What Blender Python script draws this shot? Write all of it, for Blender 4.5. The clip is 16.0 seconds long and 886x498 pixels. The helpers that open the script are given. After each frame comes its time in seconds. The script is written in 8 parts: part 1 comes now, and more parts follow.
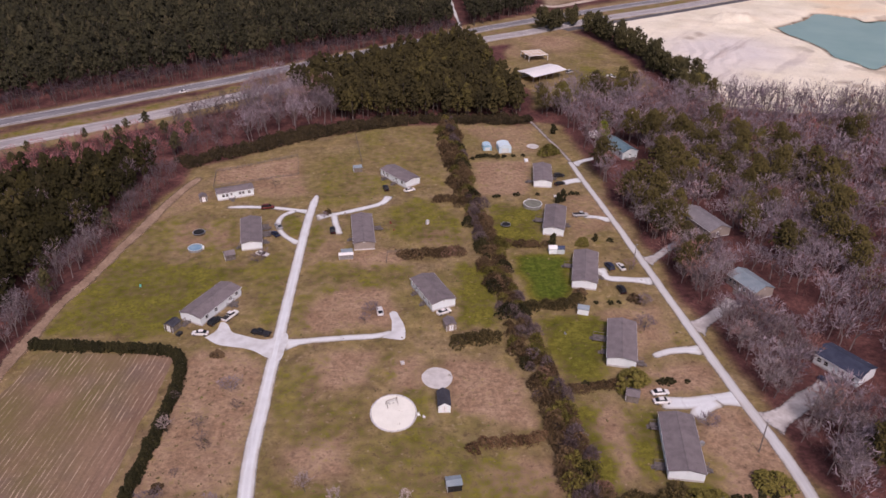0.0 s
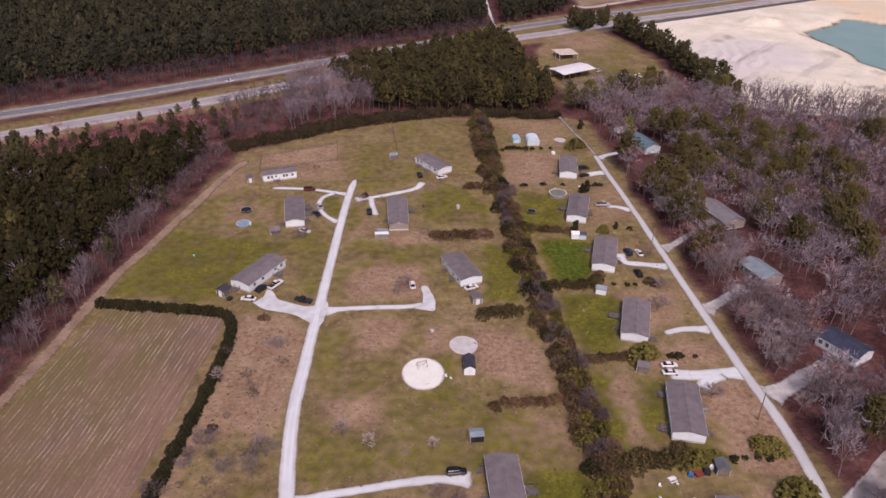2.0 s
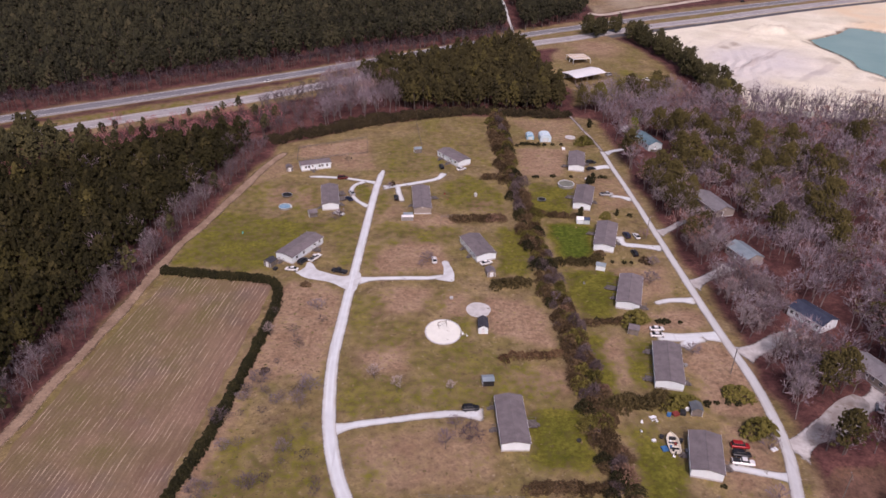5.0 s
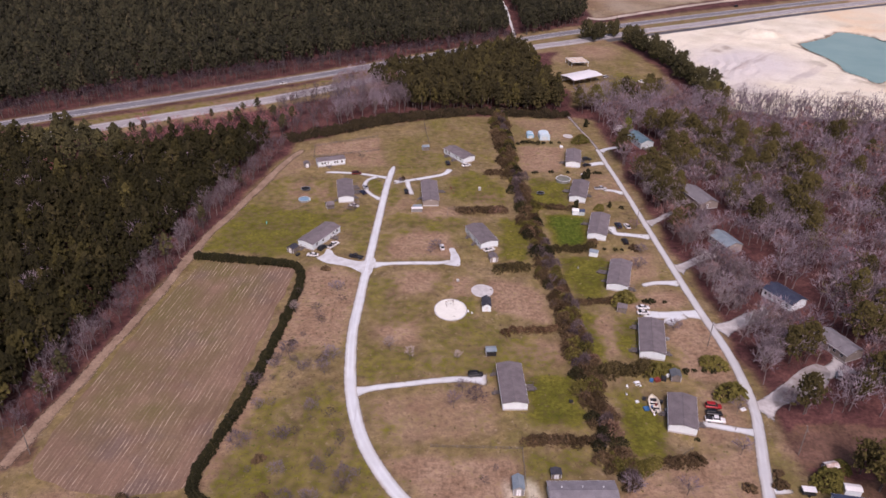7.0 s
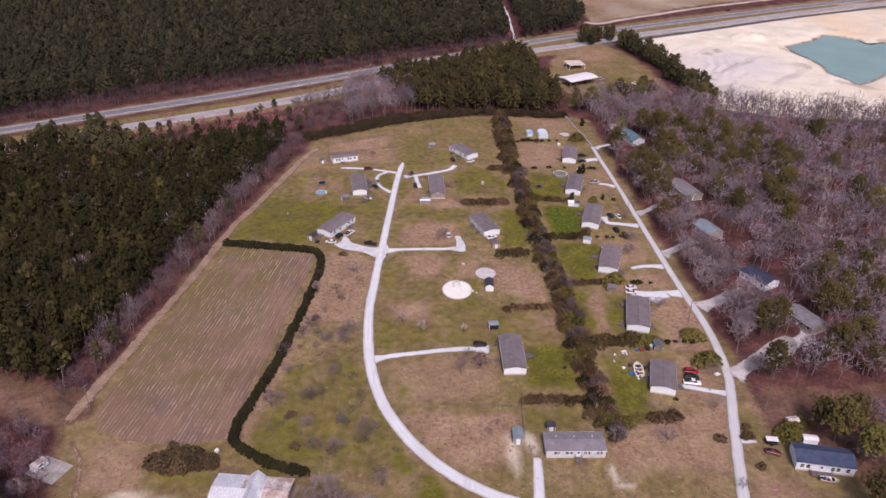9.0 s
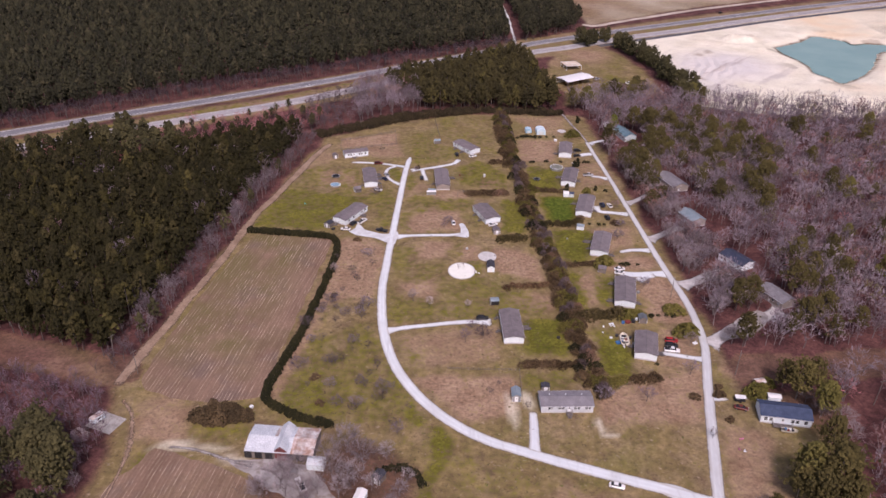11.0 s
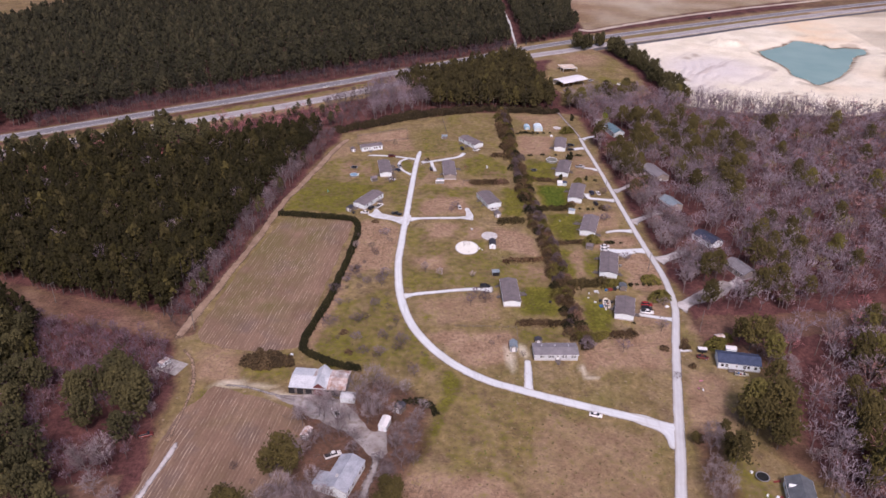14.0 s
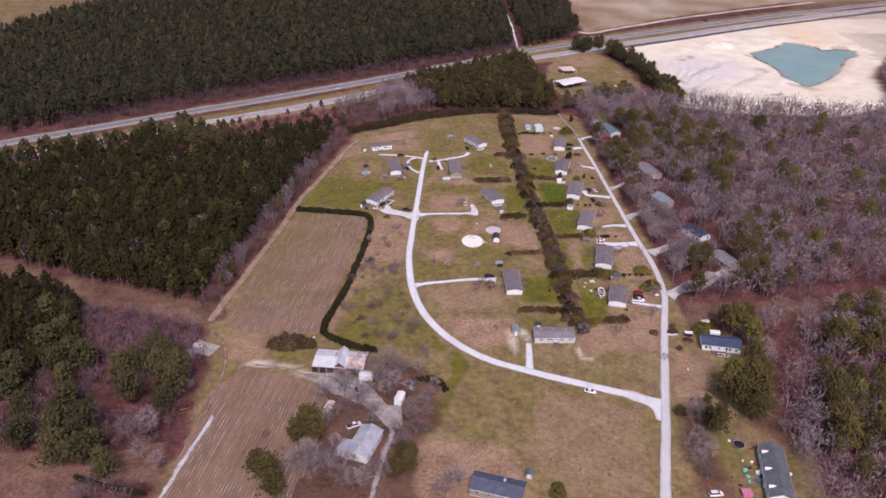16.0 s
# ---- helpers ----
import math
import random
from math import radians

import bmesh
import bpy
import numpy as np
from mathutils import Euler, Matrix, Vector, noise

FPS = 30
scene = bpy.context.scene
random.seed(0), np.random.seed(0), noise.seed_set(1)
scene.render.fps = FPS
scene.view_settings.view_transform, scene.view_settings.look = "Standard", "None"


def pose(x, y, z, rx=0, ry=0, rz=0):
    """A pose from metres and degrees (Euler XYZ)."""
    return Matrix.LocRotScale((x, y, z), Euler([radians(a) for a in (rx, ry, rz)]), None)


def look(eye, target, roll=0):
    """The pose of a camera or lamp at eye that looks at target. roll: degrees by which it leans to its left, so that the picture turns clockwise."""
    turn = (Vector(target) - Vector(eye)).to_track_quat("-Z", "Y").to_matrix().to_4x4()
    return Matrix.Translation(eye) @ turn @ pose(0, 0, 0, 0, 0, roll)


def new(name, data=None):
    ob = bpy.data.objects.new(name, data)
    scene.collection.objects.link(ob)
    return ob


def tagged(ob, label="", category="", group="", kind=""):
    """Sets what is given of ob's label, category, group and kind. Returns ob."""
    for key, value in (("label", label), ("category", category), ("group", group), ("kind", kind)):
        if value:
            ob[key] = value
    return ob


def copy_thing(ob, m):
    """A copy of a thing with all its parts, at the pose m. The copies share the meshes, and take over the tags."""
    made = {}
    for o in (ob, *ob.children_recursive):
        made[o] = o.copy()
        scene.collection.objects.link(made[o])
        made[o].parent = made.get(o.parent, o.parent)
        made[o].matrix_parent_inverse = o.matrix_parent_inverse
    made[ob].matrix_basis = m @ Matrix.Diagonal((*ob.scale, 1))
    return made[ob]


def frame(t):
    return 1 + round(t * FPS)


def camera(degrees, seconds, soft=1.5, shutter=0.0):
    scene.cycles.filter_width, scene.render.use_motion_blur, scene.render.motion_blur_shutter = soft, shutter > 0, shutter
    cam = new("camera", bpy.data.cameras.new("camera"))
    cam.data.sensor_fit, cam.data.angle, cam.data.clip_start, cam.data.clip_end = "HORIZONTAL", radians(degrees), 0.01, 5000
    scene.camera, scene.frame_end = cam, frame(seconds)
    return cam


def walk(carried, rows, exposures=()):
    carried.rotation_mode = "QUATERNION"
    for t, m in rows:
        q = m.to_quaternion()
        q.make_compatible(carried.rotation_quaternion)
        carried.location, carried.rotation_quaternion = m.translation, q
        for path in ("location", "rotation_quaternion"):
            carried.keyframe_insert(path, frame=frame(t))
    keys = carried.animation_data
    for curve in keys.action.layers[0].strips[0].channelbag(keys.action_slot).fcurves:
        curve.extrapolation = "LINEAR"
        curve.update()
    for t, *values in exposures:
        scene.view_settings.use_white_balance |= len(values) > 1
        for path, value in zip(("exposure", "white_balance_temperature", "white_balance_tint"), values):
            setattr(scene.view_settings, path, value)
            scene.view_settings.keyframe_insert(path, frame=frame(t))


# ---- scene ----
cam = camera(60.7, 16.0, soft=1.55)
PATH = [
    (0, (-25.987, -52.039, 127.191), (-25.793, -50.318, 126.191), 0.9),
    (0.5, (-27.008, -56.128, 127.426), (-26.814, -54.406, 126.426), 1.0),
    (1, (-27.662, -60.755, 128.095), (-27.48, -59.033, 127.095), 1.0),
    (1.5, (-28.262, -65.525, 129.243), (-28.099, -63.801, 128.242), 1.1),
    (2, (-28.665, -70.465, 131.026), (-28.541, -68.74, 130.022), 1.5),
    (2.5, (-28.7, -75.699, 132.259), (-28.598, -73.972, 131.256), 1.5),
    (3, (-29.21, -81.249, 133.582), (-29.117, -79.521, 132.58), 1.6),
    (3.5, (-29.465, -87.112, 134.847), (-29.378, -85.382, 133.848), 1.4),
    (4, (-29.921, -92.213, 136.421), (-29.838, -90.482, 135.423), 1.5),
    (6.5, (-32.525, -122.512, 146.674), (-32.458, -120.778, 145.68), 1.3),
    (7, (-33.387, -128.955, 148.982), (-33.319, -127.221, 147.987), 1.4),
    (7.5, (-33.934, -135.715, 150.972), (-33.87, -133.98, 149.98), 1.3),
    (8, (-35.078, -142.991, 153.932), (-35.013, -141.257, 152.938), 1.4),
    (8.5, (-35.626, -149.568, 155.599), (-35.563, -147.833, 154.608), 1.2),
    (9, (-36.352, -156.6, 157.838), (-36.289, -154.864, 156.847), 1.2),
    (11.5, (-39.692, -192.739, 169.231), (-39.634, -191.002, 168.24), 1.0),
    (12, (-40.501, -200.187, 171.753), (-40.443, -198.45, 170.763), 1.1),
    (12.5, (-41.104, -207.848, 174.217), (-41.047, -206.11, 173.229), 1.1),
    (13, (-41.844, -215.376, 176.381), (-41.787, -213.639, 175.392), 1.1),
    (13.5, (-42.626, -223.511, 178.768), (-42.569, -221.773, 177.78), 1.1),
    (14, (-42.942, -231.75, 181.213), (-42.89, -230.012, 180.225), 1.0),
    (14.5, (-43.714, -239.137, 184.3), (-43.664, -237.401, 183.31), 0.9),
    (15, (-44.55, -245.694, 187.354), (-44.502, -243.958, 186.362), 1.0),
    (15.5, (-45.518, -251.621, 190.378), (-45.47, -249.886, 189.384), 0.9),
    (16, (-46.453, -257.055, 193.612), (-46.406, -255.321, 192.616), 0.9),
]
walk(cam, [(t, look(e, a, r)) for t, e, a, r in PATH],
     exposures=[(0, 0.08, 6750, 33), (4, 0.14, 6650, 33), (8, 0.22, 6550, 33), (12, 0.28, 6480, 33), (16, 0.29, 6420, 33)])

# ---------------------------------------------------------------- world and sun
world = bpy.data.worlds.new("overcast_sky")
scene.world = world
world.use_nodes = True
wn = world.node_tree.nodes
sky = wn.new("ShaderNodeTexSky")
sky.sky_type = "NISHITA"
sky.sun_disc = False
sky.sun_elevation = radians(48)
sky.sun_rotation = radians(174)
sky.air_density, sky.dust_density, sky.ozone_density = 1.0, 4.0, 0.6
wn["Background"].inputs[1].default_value = 0.09
world.node_tree.links.new(sky.outputs[0], wn["Background"].inputs[0])
sun = new("sun", bpy.data.lights.new("sun", "SUN"))
sun.data.energy, sun.data.angle, sun.data.color = 1.9, radians(14), (1.0, 0.965, 0.92)
sun.matrix_world = look((15, -150, 195), (0, 0, 0))


# ---------------------------------------------------------------- materials
def paint(name, dark, light, scale=0.3, rough=0.9, grain=6.0, bump=0.0, metal=0.0, vary=0.0, island=False, detail=6.0, fine=0.25):
    """Two colours mixed by a broad noise, with a fine grain over them, in metres."""
    m = bpy.data.materials.new(name)
    m.use_nodes = True
    nt = m.node_tree
    N, L = nt.nodes, nt.links
    b = N["Principled BSDF"]
    b.inputs["Roughness"].default_value, b.inputs["Metallic"].default_value = rough, metal
    b.inputs["Specular IOR Level"].default_value = 0.25
    g = N.new("ShaderNodeNewGeometry")
    big = N.new("ShaderNodeTexNoise")
    big.inputs["Scale"].default_value, big.inputs["Detail"].default_value = scale, detail
    L.new(g.outputs["Position"], big.inputs["Vector"])
    small = N.new("ShaderNodeTexNoise")
    small.inputs["Scale"].default_value, small.inputs["Detail"].default_value = grain, 4.0
    L.new(g.outputs["Position"], small.inputs["Vector"])
    ramp = N.new("ShaderNodeMapRange")
    ramp.inputs[1].default_value, ramp.inputs[2].default_value = 0.34, 0.66
    L.new(big.outputs["Fac"], ramp.inputs[0])
    mix = N.new("ShaderNodeMix")
    mix.data_type = "RGBA"
    mix.inputs[6].default_value, mix.inputs[7].default_value = (*dark, 1), (*light, 1)
    L.new(ramp.outputs[0], mix.inputs[0])
    hsv = N.new("ShaderNodeHueSaturation")
    L.new(mix.outputs[2], hsv.inputs["Color"])
    val = N.new("ShaderNodeMapRange")
    val.inputs[1].default_value, val.inputs[2].default_value = 0.3, 0.7
    val.inputs[3].default_value, val.inputs[4].default_value = 1 - fine, 1 + fine
    L.new(small.outputs["Fac"], val.inputs[0])
    last = val.outputs[0]
    if vary:
        if island:
            r = g.outputs["Random Per Island"]
        else:
            r = N.new("ShaderNodeObjectInfo").outputs["Random"]
        vr = N.new("ShaderNodeMapRange")
        vr.inputs[3].default_value, vr.inputs[4].default_value = 1 - vary, 1 + vary
        L.new(r, vr.inputs[0])
        mul = N.new("ShaderNodeMath")
        mul.operation = "MULTIPLY"
        L.new(last, mul.inputs[0]), L.new(vr.outputs[0], mul.inputs[1])
        last = mul.outputs[0]
    L.new(last, hsv.inputs["Value"])
    L.new(hsv.outputs[0], b.inputs["Base Color"])
    if bump:
        bp = N.new("ShaderNodeBump")
        bp.inputs["Strength"].default_value, bp.inputs["Distance"].default_value = 0.6, bump
        L.new(small.outputs["Fac"], bp.inputs["Height"])
        L.new(bp.outputs[0], b.inputs["Normal"])
    return m


def foliage(name, dark, light, spread=0.35, other=None):
    """Leaf or twig colour: varies by clump and by the tree's own tint."""
    m = bpy.data.materials.new(name)
    m.use_nodes = True
    N, L = m.node_tree.nodes, m.node_tree.links
    b = N["Principled BSDF"]
    b.inputs["Roughness"].default_value = 0.85
    b.inputs["Specular IOR Level"].default_value = 0.15
    g = N.new("ShaderNodeNewGeometry")
    a = N.new("ShaderNodeAttribute")
    a.attribute_name = "tint"
    o = N.new("ShaderNodeObjectInfo")
    add = N.new("ShaderNodeMath")
    add.operation = "ADD"
    L.new(a.outputs["Fac"], add.inputs[0]), L.new(o.outputs["Random"], add.inputs[1])
    fr = N.new("ShaderNodeMath")
    fr.operation = "FRACT"
    L.new(add.outputs[0], fr.inputs[0])
    mix = N.new("ShaderNodeMix")
    mix.data_type = "RGBA"
    mix.inputs[6].default_value, mix.inputs[7].default_value = (*dark, 1), (*light, 1)
    L.new(fr.outputs[0], mix.inputs[0])
    col = mix.outputs[2]
    if other:
        gt = N.new("ShaderNodeMapRange")
        gt.inputs[1].default_value, gt.inputs[2].default_value = 0.86, 0.97
        L.new(fr.outputs[0], gt.inputs[0])
        m2 = N.new("ShaderNodeMix")
        m2.data_type = "RGBA"
        m2.inputs[7].default_value = (*other, 1)
        L.new(gt.outputs[0], m2.inputs[0]), L.new(col, m2.inputs[6])
        col = m2.outputs[2]
    vr = N.new("ShaderNodeMapRange")
    vr.inputs[3].default_value, vr.inputs[4].default_value = 1 - spread, 1 + spread
    L.new(g.outputs["Random Per Island"], vr.inputs[0])
    hsv = N.new("ShaderNodeHueSaturation")
    L.new(col, hsv.inputs["Color"]), L.new(vr.outputs[0], hsv.inputs["Value"])
    L.new(hsv.outputs[0], b.inputs["Base Color"])
    return m


M = dict(
    siding=paint("white_vinyl_siding", (0.75, 0.83, 0.87), (0.81, 0.89, 0.93), 0.5, 0.6, 9, fine=0.05),
    siding_grey=paint("pale_grey_siding", (0.50, 0.54, 0.58), (0.58, 0.62, 0.66), 0.5, 0.6, 9, fine=0.06),
    shingle_grey=paint("blue_grey_shingles", (0.170, 0.162, 0.178), (0.222, 0.212, 0.230), 0.5, 0.92, 7, fine=0.2, vary=0.10),
    barn_red=paint("dull_red_boards", (0.135, 0.045, 0.045), (0.21, 0.075, 0.07), 0.8, 0.9, 8, fine=0.25),
    siding_tan=paint("tan_siding", (0.27, 0.235, 0.21), (0.34, 0.30, 0.27), 0.5, 0.7, 9, fine=0.08),
    siding_blue=paint("pale_blue_siding", (0.5, 0.58, 0.6), (0.6, 0.68, 0.7), 0.5, 0.7, 9, fine=0.08),
    skirt=paint("skirting_panel", (0.46, 0.46, 0.47), (0.62, 0.62, 0.64), 0.8, 0.7, 8, fine=0.1),
    shingle=paint("grey_brown_shingles", (0.152, 0.133, 0.141), (0.198, 0.174, 0.184), 0.5, 0.92, 7, fine=0.2, vary=0.10),
    shingle_navy=paint("navy_shingles", (0.032, 0.040, 0.070), (0.050, 0.060, 0.096), 0.5, 0.8, 7, fine=0.2),
    shingle_blue=paint("dark_blue_shingles", (0.042, 0.060, 0.112), (0.066, 0.088, 0.150), 0.5, 0.8, 7, fine=0.2),
    shingle_slate=paint("slate_shingles", (0.098, 0.112, 0.128), (0.135, 0.150, 0.165), 0.5, 0.85, 7, fine=0.2),
    shingle_steel=paint("slate_blue_shingles", (0.065, 0.082, 0.12), (0.095, 0.112, 0.155), 0.5, 0.85, 7, fine=0.2),
    metal_tin=paint("dull_tin_roofing", (0.34, 0.37, 0.42), (0.50, 0.53, 0.58), 0.35, 0.5, 3, metal=0.15, fine=0.15),
    metal_teal=paint("teal_metal_roofing", (0.10, 0.18, 0.22), (0.16, 0.25, 0.295), 0.4, 0.5, 5, metal=0.1, fine=0.12),
    metal_bluegrey=paint("blue_grey_metal_roofing", (0.20, 0.26, 0.30), (0.28, 0.34, 0.38), 0.4, 0.5, 5, metal=0.1, fine=0.12),
    metal_pale=paint("weathered_tin_roofing", (0.56, 0.60, 0.64), (0.72, 0.75, 0.78), 0.35, 0.5, 3, metal=0.2, fine=0.2),
    metal_rust=paint("rusting_tin_roofing", (0.36, 0.22, 0.17), (0.66, 0.65, 0.65), 0.45, 0.7, 2.5, fine=0.25, vary=0.2),
    white_metal=paint("white_painted_metal", (0.74, 0.75, 0.76), (0.82, 0.82, 0.82), 0.2, 0.45, 2, fine=0.05),
    trim=paint("white_trim", (0.77, 0.80, 0.83), (0.82, 0.85, 0.88), 0.6, 0.5, 8, fine=0.04),
    deck=paint("weathered_deck_boards", (0.095, 0.08, 0.075), (0.18, 0.16, 0.155), 1.2, 0.9, 10, fine=0.25),
    wood=paint("brown_stained_wood", (0.12, 0.07, 0.045), (0.22, 0.14, 0.09), 1.0, 0.85, 9, fine=0.25),
    pole=paint("grey_pole_timber", (0.14, 0.12, 0.105), (0.22, 0.19, 0.17), 1.0, 0.9, 9, fine=0.2),
    glass=paint("dark_window_glass", (0.012, 0.014, 0.018), (0.03, 0.034, 0.04), 0.4, 0.08, 2, fine=0.1),
    rubber=paint("black_rubber", (0.012, 0.012, 0.013), (0.025, 0.025, 0.025), 2, 0.8, 20, fine=0.1),
    dark_metal=paint("dark_metal", (0.03, 0.03, 0.033), (0.06, 0.06, 0.065), 2, 0.5, 8, metal=0.4, fine=0.15),
    grey_metal=paint("galvanised_metal", (0.30, 0.31, 0.33), (0.42, 0.43, 0.45), 1, 0.45, 8, metal=0.5, fine=0.12),
    bark=paint("grey_bark", (0.10, 0.085, 0.078), (0.17, 0.145, 0.135), 1.5, 0.95, 9, fine=0.25),
    bark_pale=paint("pale_bare_bark", (0.15, 0.122, 0.12), (0.26, 0.22, 0.215), 0.15, 0.95, 6, fine=0.2),
    gravel=None, asphalt=None, water=None, ground=None)
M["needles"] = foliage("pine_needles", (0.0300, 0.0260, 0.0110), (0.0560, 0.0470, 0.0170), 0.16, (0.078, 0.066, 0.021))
# pine_needles darkened to little over half, for the western pines
M["needles_west"] = foliage("darkened_pine_needles", (0.0172, 0.0155, 0.0057), (0.0285, 0.0252, 0.0079), 0.13, (0.043, 0.0372, 0.0112))
M["frontage"] = paint("sandy_frontage_gravel", (0.40, 0.335, 0.27), (0.56, 0.49, 0.42), 0.06, 0.95, 1.0, fine=0.2)
# Distance haze put into the plantation's needle colour, lifted towards blue.
M["needles_far"] = foliage("haze_tinted_pine_needles", (0.0182, 0.0182, 0.0108), (0.043, 0.0412, 0.0212), 0.2, (0.054, 0.048, 0.026))
M["twigs"] = foliage("bare_twigs", (0.122, 0.091, 0.106), (0.385, 0.322, 0.362), 0.30, (0.29, 0.16, 0.14))
# pine_needles scaled up by about 1.3, slightly greener
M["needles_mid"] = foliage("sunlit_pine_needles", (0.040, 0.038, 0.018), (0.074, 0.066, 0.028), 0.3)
M["twigs_dim"] = foliage("dull_brown_twigs", (0.085, 0.060, 0.060), (0.175, 0.135, 0.135), 0.35)
M["needles_olive"] = foliage("olive_pine_needles", (0.056, 0.047, 0.017), (0.096, 0.078, 0.027), 0.22, (0.120, 0.107, 0.031))
M["twigs_red"] = foliage("budding_red_twigs", (0.32, 0.115, 0.118), (0.49, 0.225, 0.23), 0.35)
M["scrub"] = foliage("brown_scrub_leaves", (0.060, 0.040, 0.020), (0.135, 0.089, 0.049), 0.32, (0.20, 0.12, 0.085))
M["twigs_green"] = foliage("budding_green_twigs", (0.15, 0.13, 0.05), (0.25, 0.22, 0.09), 0.4)
M["twigs_mauve"] = foliage("mauve_sapling_twigs", (0.165, 0.122, 0.145), (0.30, 0.242, 0.272), 0.3, (0.24, 0.13, 0.13))
M["twigs_purple"] = foliage("purple_thicket_twigs", (0.130, 0.085, 0.111), (0.270, 0.198, 0.240), 0.32, (0.25, 0.12, 0.12))
M["cedar"] = foliage("dark_green_hedge_leaves", (0.018, 0.018, 0.008), (0.036, 0.033, 0.013), 0.35)
M["russet"] = foliage("russet_dry_stalks", (0.085, 0.048, 0.026), (0.175, 0.105, 0.058), 0.45)
M["bush_green"] = foliage("green_shrub_leaves", (0.082, 0.074, 0.018), (0.150, 0.128, 0.034), 0.35)
M["scrub_dark"] = foliage("dark_olive_scrub_leaves", (0.045, 0.037, 0.015), (0.094, 0.071, 0.030), 0.32)
M["magnolia"] = foliage("olive_brown_evergreen_leaves", (0.052, 0.037, 0.020), (0.105, 0.072, 0.038), 0.4)
M["twigs_edge"] = foliage("purple_grey_sapling_twigs", (0.074, 0.052, 0.061), (0.205, 0.162, 0.18), 0.4, (0.22, 0.12, 0.11))
# Purple twigs darkened so that their colour carries the plantation edge's shadow.
M["twigs_shade"] = foliage("shade_darkened_purple_twigs", (0.042, 0.028, 0.036), (0.108, 0.078, 0.094), 0.35)
M["twigs_grey"] = foliage("grey_sapling_twigs", (0.110, 0.082, 0.094), (0.250, 0.205, 0.228), 0.35)
M["brush"] = foliage("russet_undergrowth_twigs", (0.115, 0.062, 0.054), (0.215, 0.130, 0.115), 0.35)
M["brush_dull"] = foliage("mauve_brown_undergrowth_twigs", (0.105, 0.072, 0.066), (0.215, 0.160, 0.152), 0.35)
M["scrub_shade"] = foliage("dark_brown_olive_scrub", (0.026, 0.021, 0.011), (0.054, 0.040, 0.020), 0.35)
M["twigs_pale"] = foliage("pale_grey_twigs", (0.155, 0.120, 0.123), (0.385, 0.330, 0.337), 0.45)
M["blossom"] = foliage("pale_blossom", (0.34, 0.27, 0.25), (0.50, 0.42, 0.40), 0.3)


# ---------------------------------------------------------------- mesh helpers
class Geo:
    """Collects vertices and faces of one mesh."""

    def __init__(self):
        self.v, self.f = [], []

    def add(self, verts, faces, m=None):
        k = len(self.v)
        self.v += [tuple(m @ Vector(p)) if m else tuple(p) for p in verts]
        self.f += [tuple(i + k for i in q) for q in faces]
        return self

    def box(self, x0, x1, y0, y1, z0, z1, m=None, taper=0.0):
        t = taper
        vs = [(x0, y0, z0), (x1, y0, z0), (x1, y1, z0), (x0, y1, z0),
              (x0 + t, y0 + t, z1), (x1 - t, y0 + t, z1), (x1 - t, y1 - t, z1), (x0 + t, y1 - t, z1)]
        return self.add(vs, [(3, 2, 1, 0), (4, 5, 6, 7), (0, 1, 5, 4), (1, 2, 6, 5), (2, 3, 7, 6), (3, 0, 4, 7)], m)

    def cyl(self, r0, r1, z0, z1, n=10, m=None, cap=True):
        vs = [(r * math.cos(2 * math.pi * i / n), r * math.sin(2 * math.pi * i / n), z) for r, z in ((r0, z0), (r1, z1)) for i in range(n)]
        fs = [(i, (i + 1) % n, n + (i + 1) % n, n + i) for i in range(n)]
        if cap:
            fs += [tuple(range(n - 1, -1, -1)), tuple(range(n, 2 * n))]
        return self.add(vs, fs, m)

    def prism(self, profile, x0, x1, m=None):
        """A profile in (y, z), drawn out along x."""
        n = len(profile)
        vs = [(x, y, z) for x in (x0, x1) for y, z in profile]
        fs = [(i, (i + 1) % n, n + (i + 1) % n, n + i) for i in range(n)]
        fs += [tuple(range(n - 1, -1, -1)), tuple(range(n, 2 * n))]
        return self.add(vs, fs, m)

    def lathe(self, profile, n=16, m=None):
        """A profile in (radius, z), turned round z."""
        k = len(profile)
        vs = [(r * math.cos(2 * math.pi * i / n), r * math.sin(2 * math.pi * i / n), z) for i in range(n) for r, z in profile]
        fs = [(i * k + j, (i + 1) % n * k + j, (i + 1) % n * k + j + 1, i * k + j + 1) for i in range(n) for j in range(k - 1)]
        return self.add(vs, fs, m)

    def mesh(self, name, material=None):
        me = bpy.data.meshes.new(name)
        me.from_pydata(self.v, [], self.f)
        me.validate()
        if material:
            me.materials.append(material)
        return me


def part(name, geo, material, parent, label=""):
    ob = new(name, geo.mesh(name, material) if isinstance(geo, Geo) else geo)
    ob.parent = parent
    return tagged(ob, label=label)


def thing(name, m, label, category, group="", kind=""):
    ob = new(name)
    ob.empty_display_size = 0.3
    ob.matrix_world = m
    return tagged(ob, label, category, group, kind)


def raw_mesh(name, verts, tris, mats, face_mat=None, tint=None):
    """A triangle mesh from arrays."""
    me = bpy.data.meshes.new(name)
    n, k = len(verts), len(tris)
    me.vertices.add(n)
    me.vertices.foreach_set("co", np.asarray(verts, np.float32).ravel())
    me.loops.add(3 * k)
    me.loops.foreach_set("vertex_index", np.asarray(tris, np.int32).ravel())
    me.polygons.add(k)
    me.polygons.foreach_set("loop_start", np.arange(0, 3 * k, 3, dtype=np.int32))
    if face_mat is not None:
        me.polygons.foreach_set("material_index", np.asarray(face_mat, np.int32))
    for mt in mats:
        me.materials.append(mt)
    if tint is not None:
        me.attributes.new("tint", "FLOAT", "POINT").data.foreach_set("value", np.asarray(tint, np.float32))
    me.update()
    return me


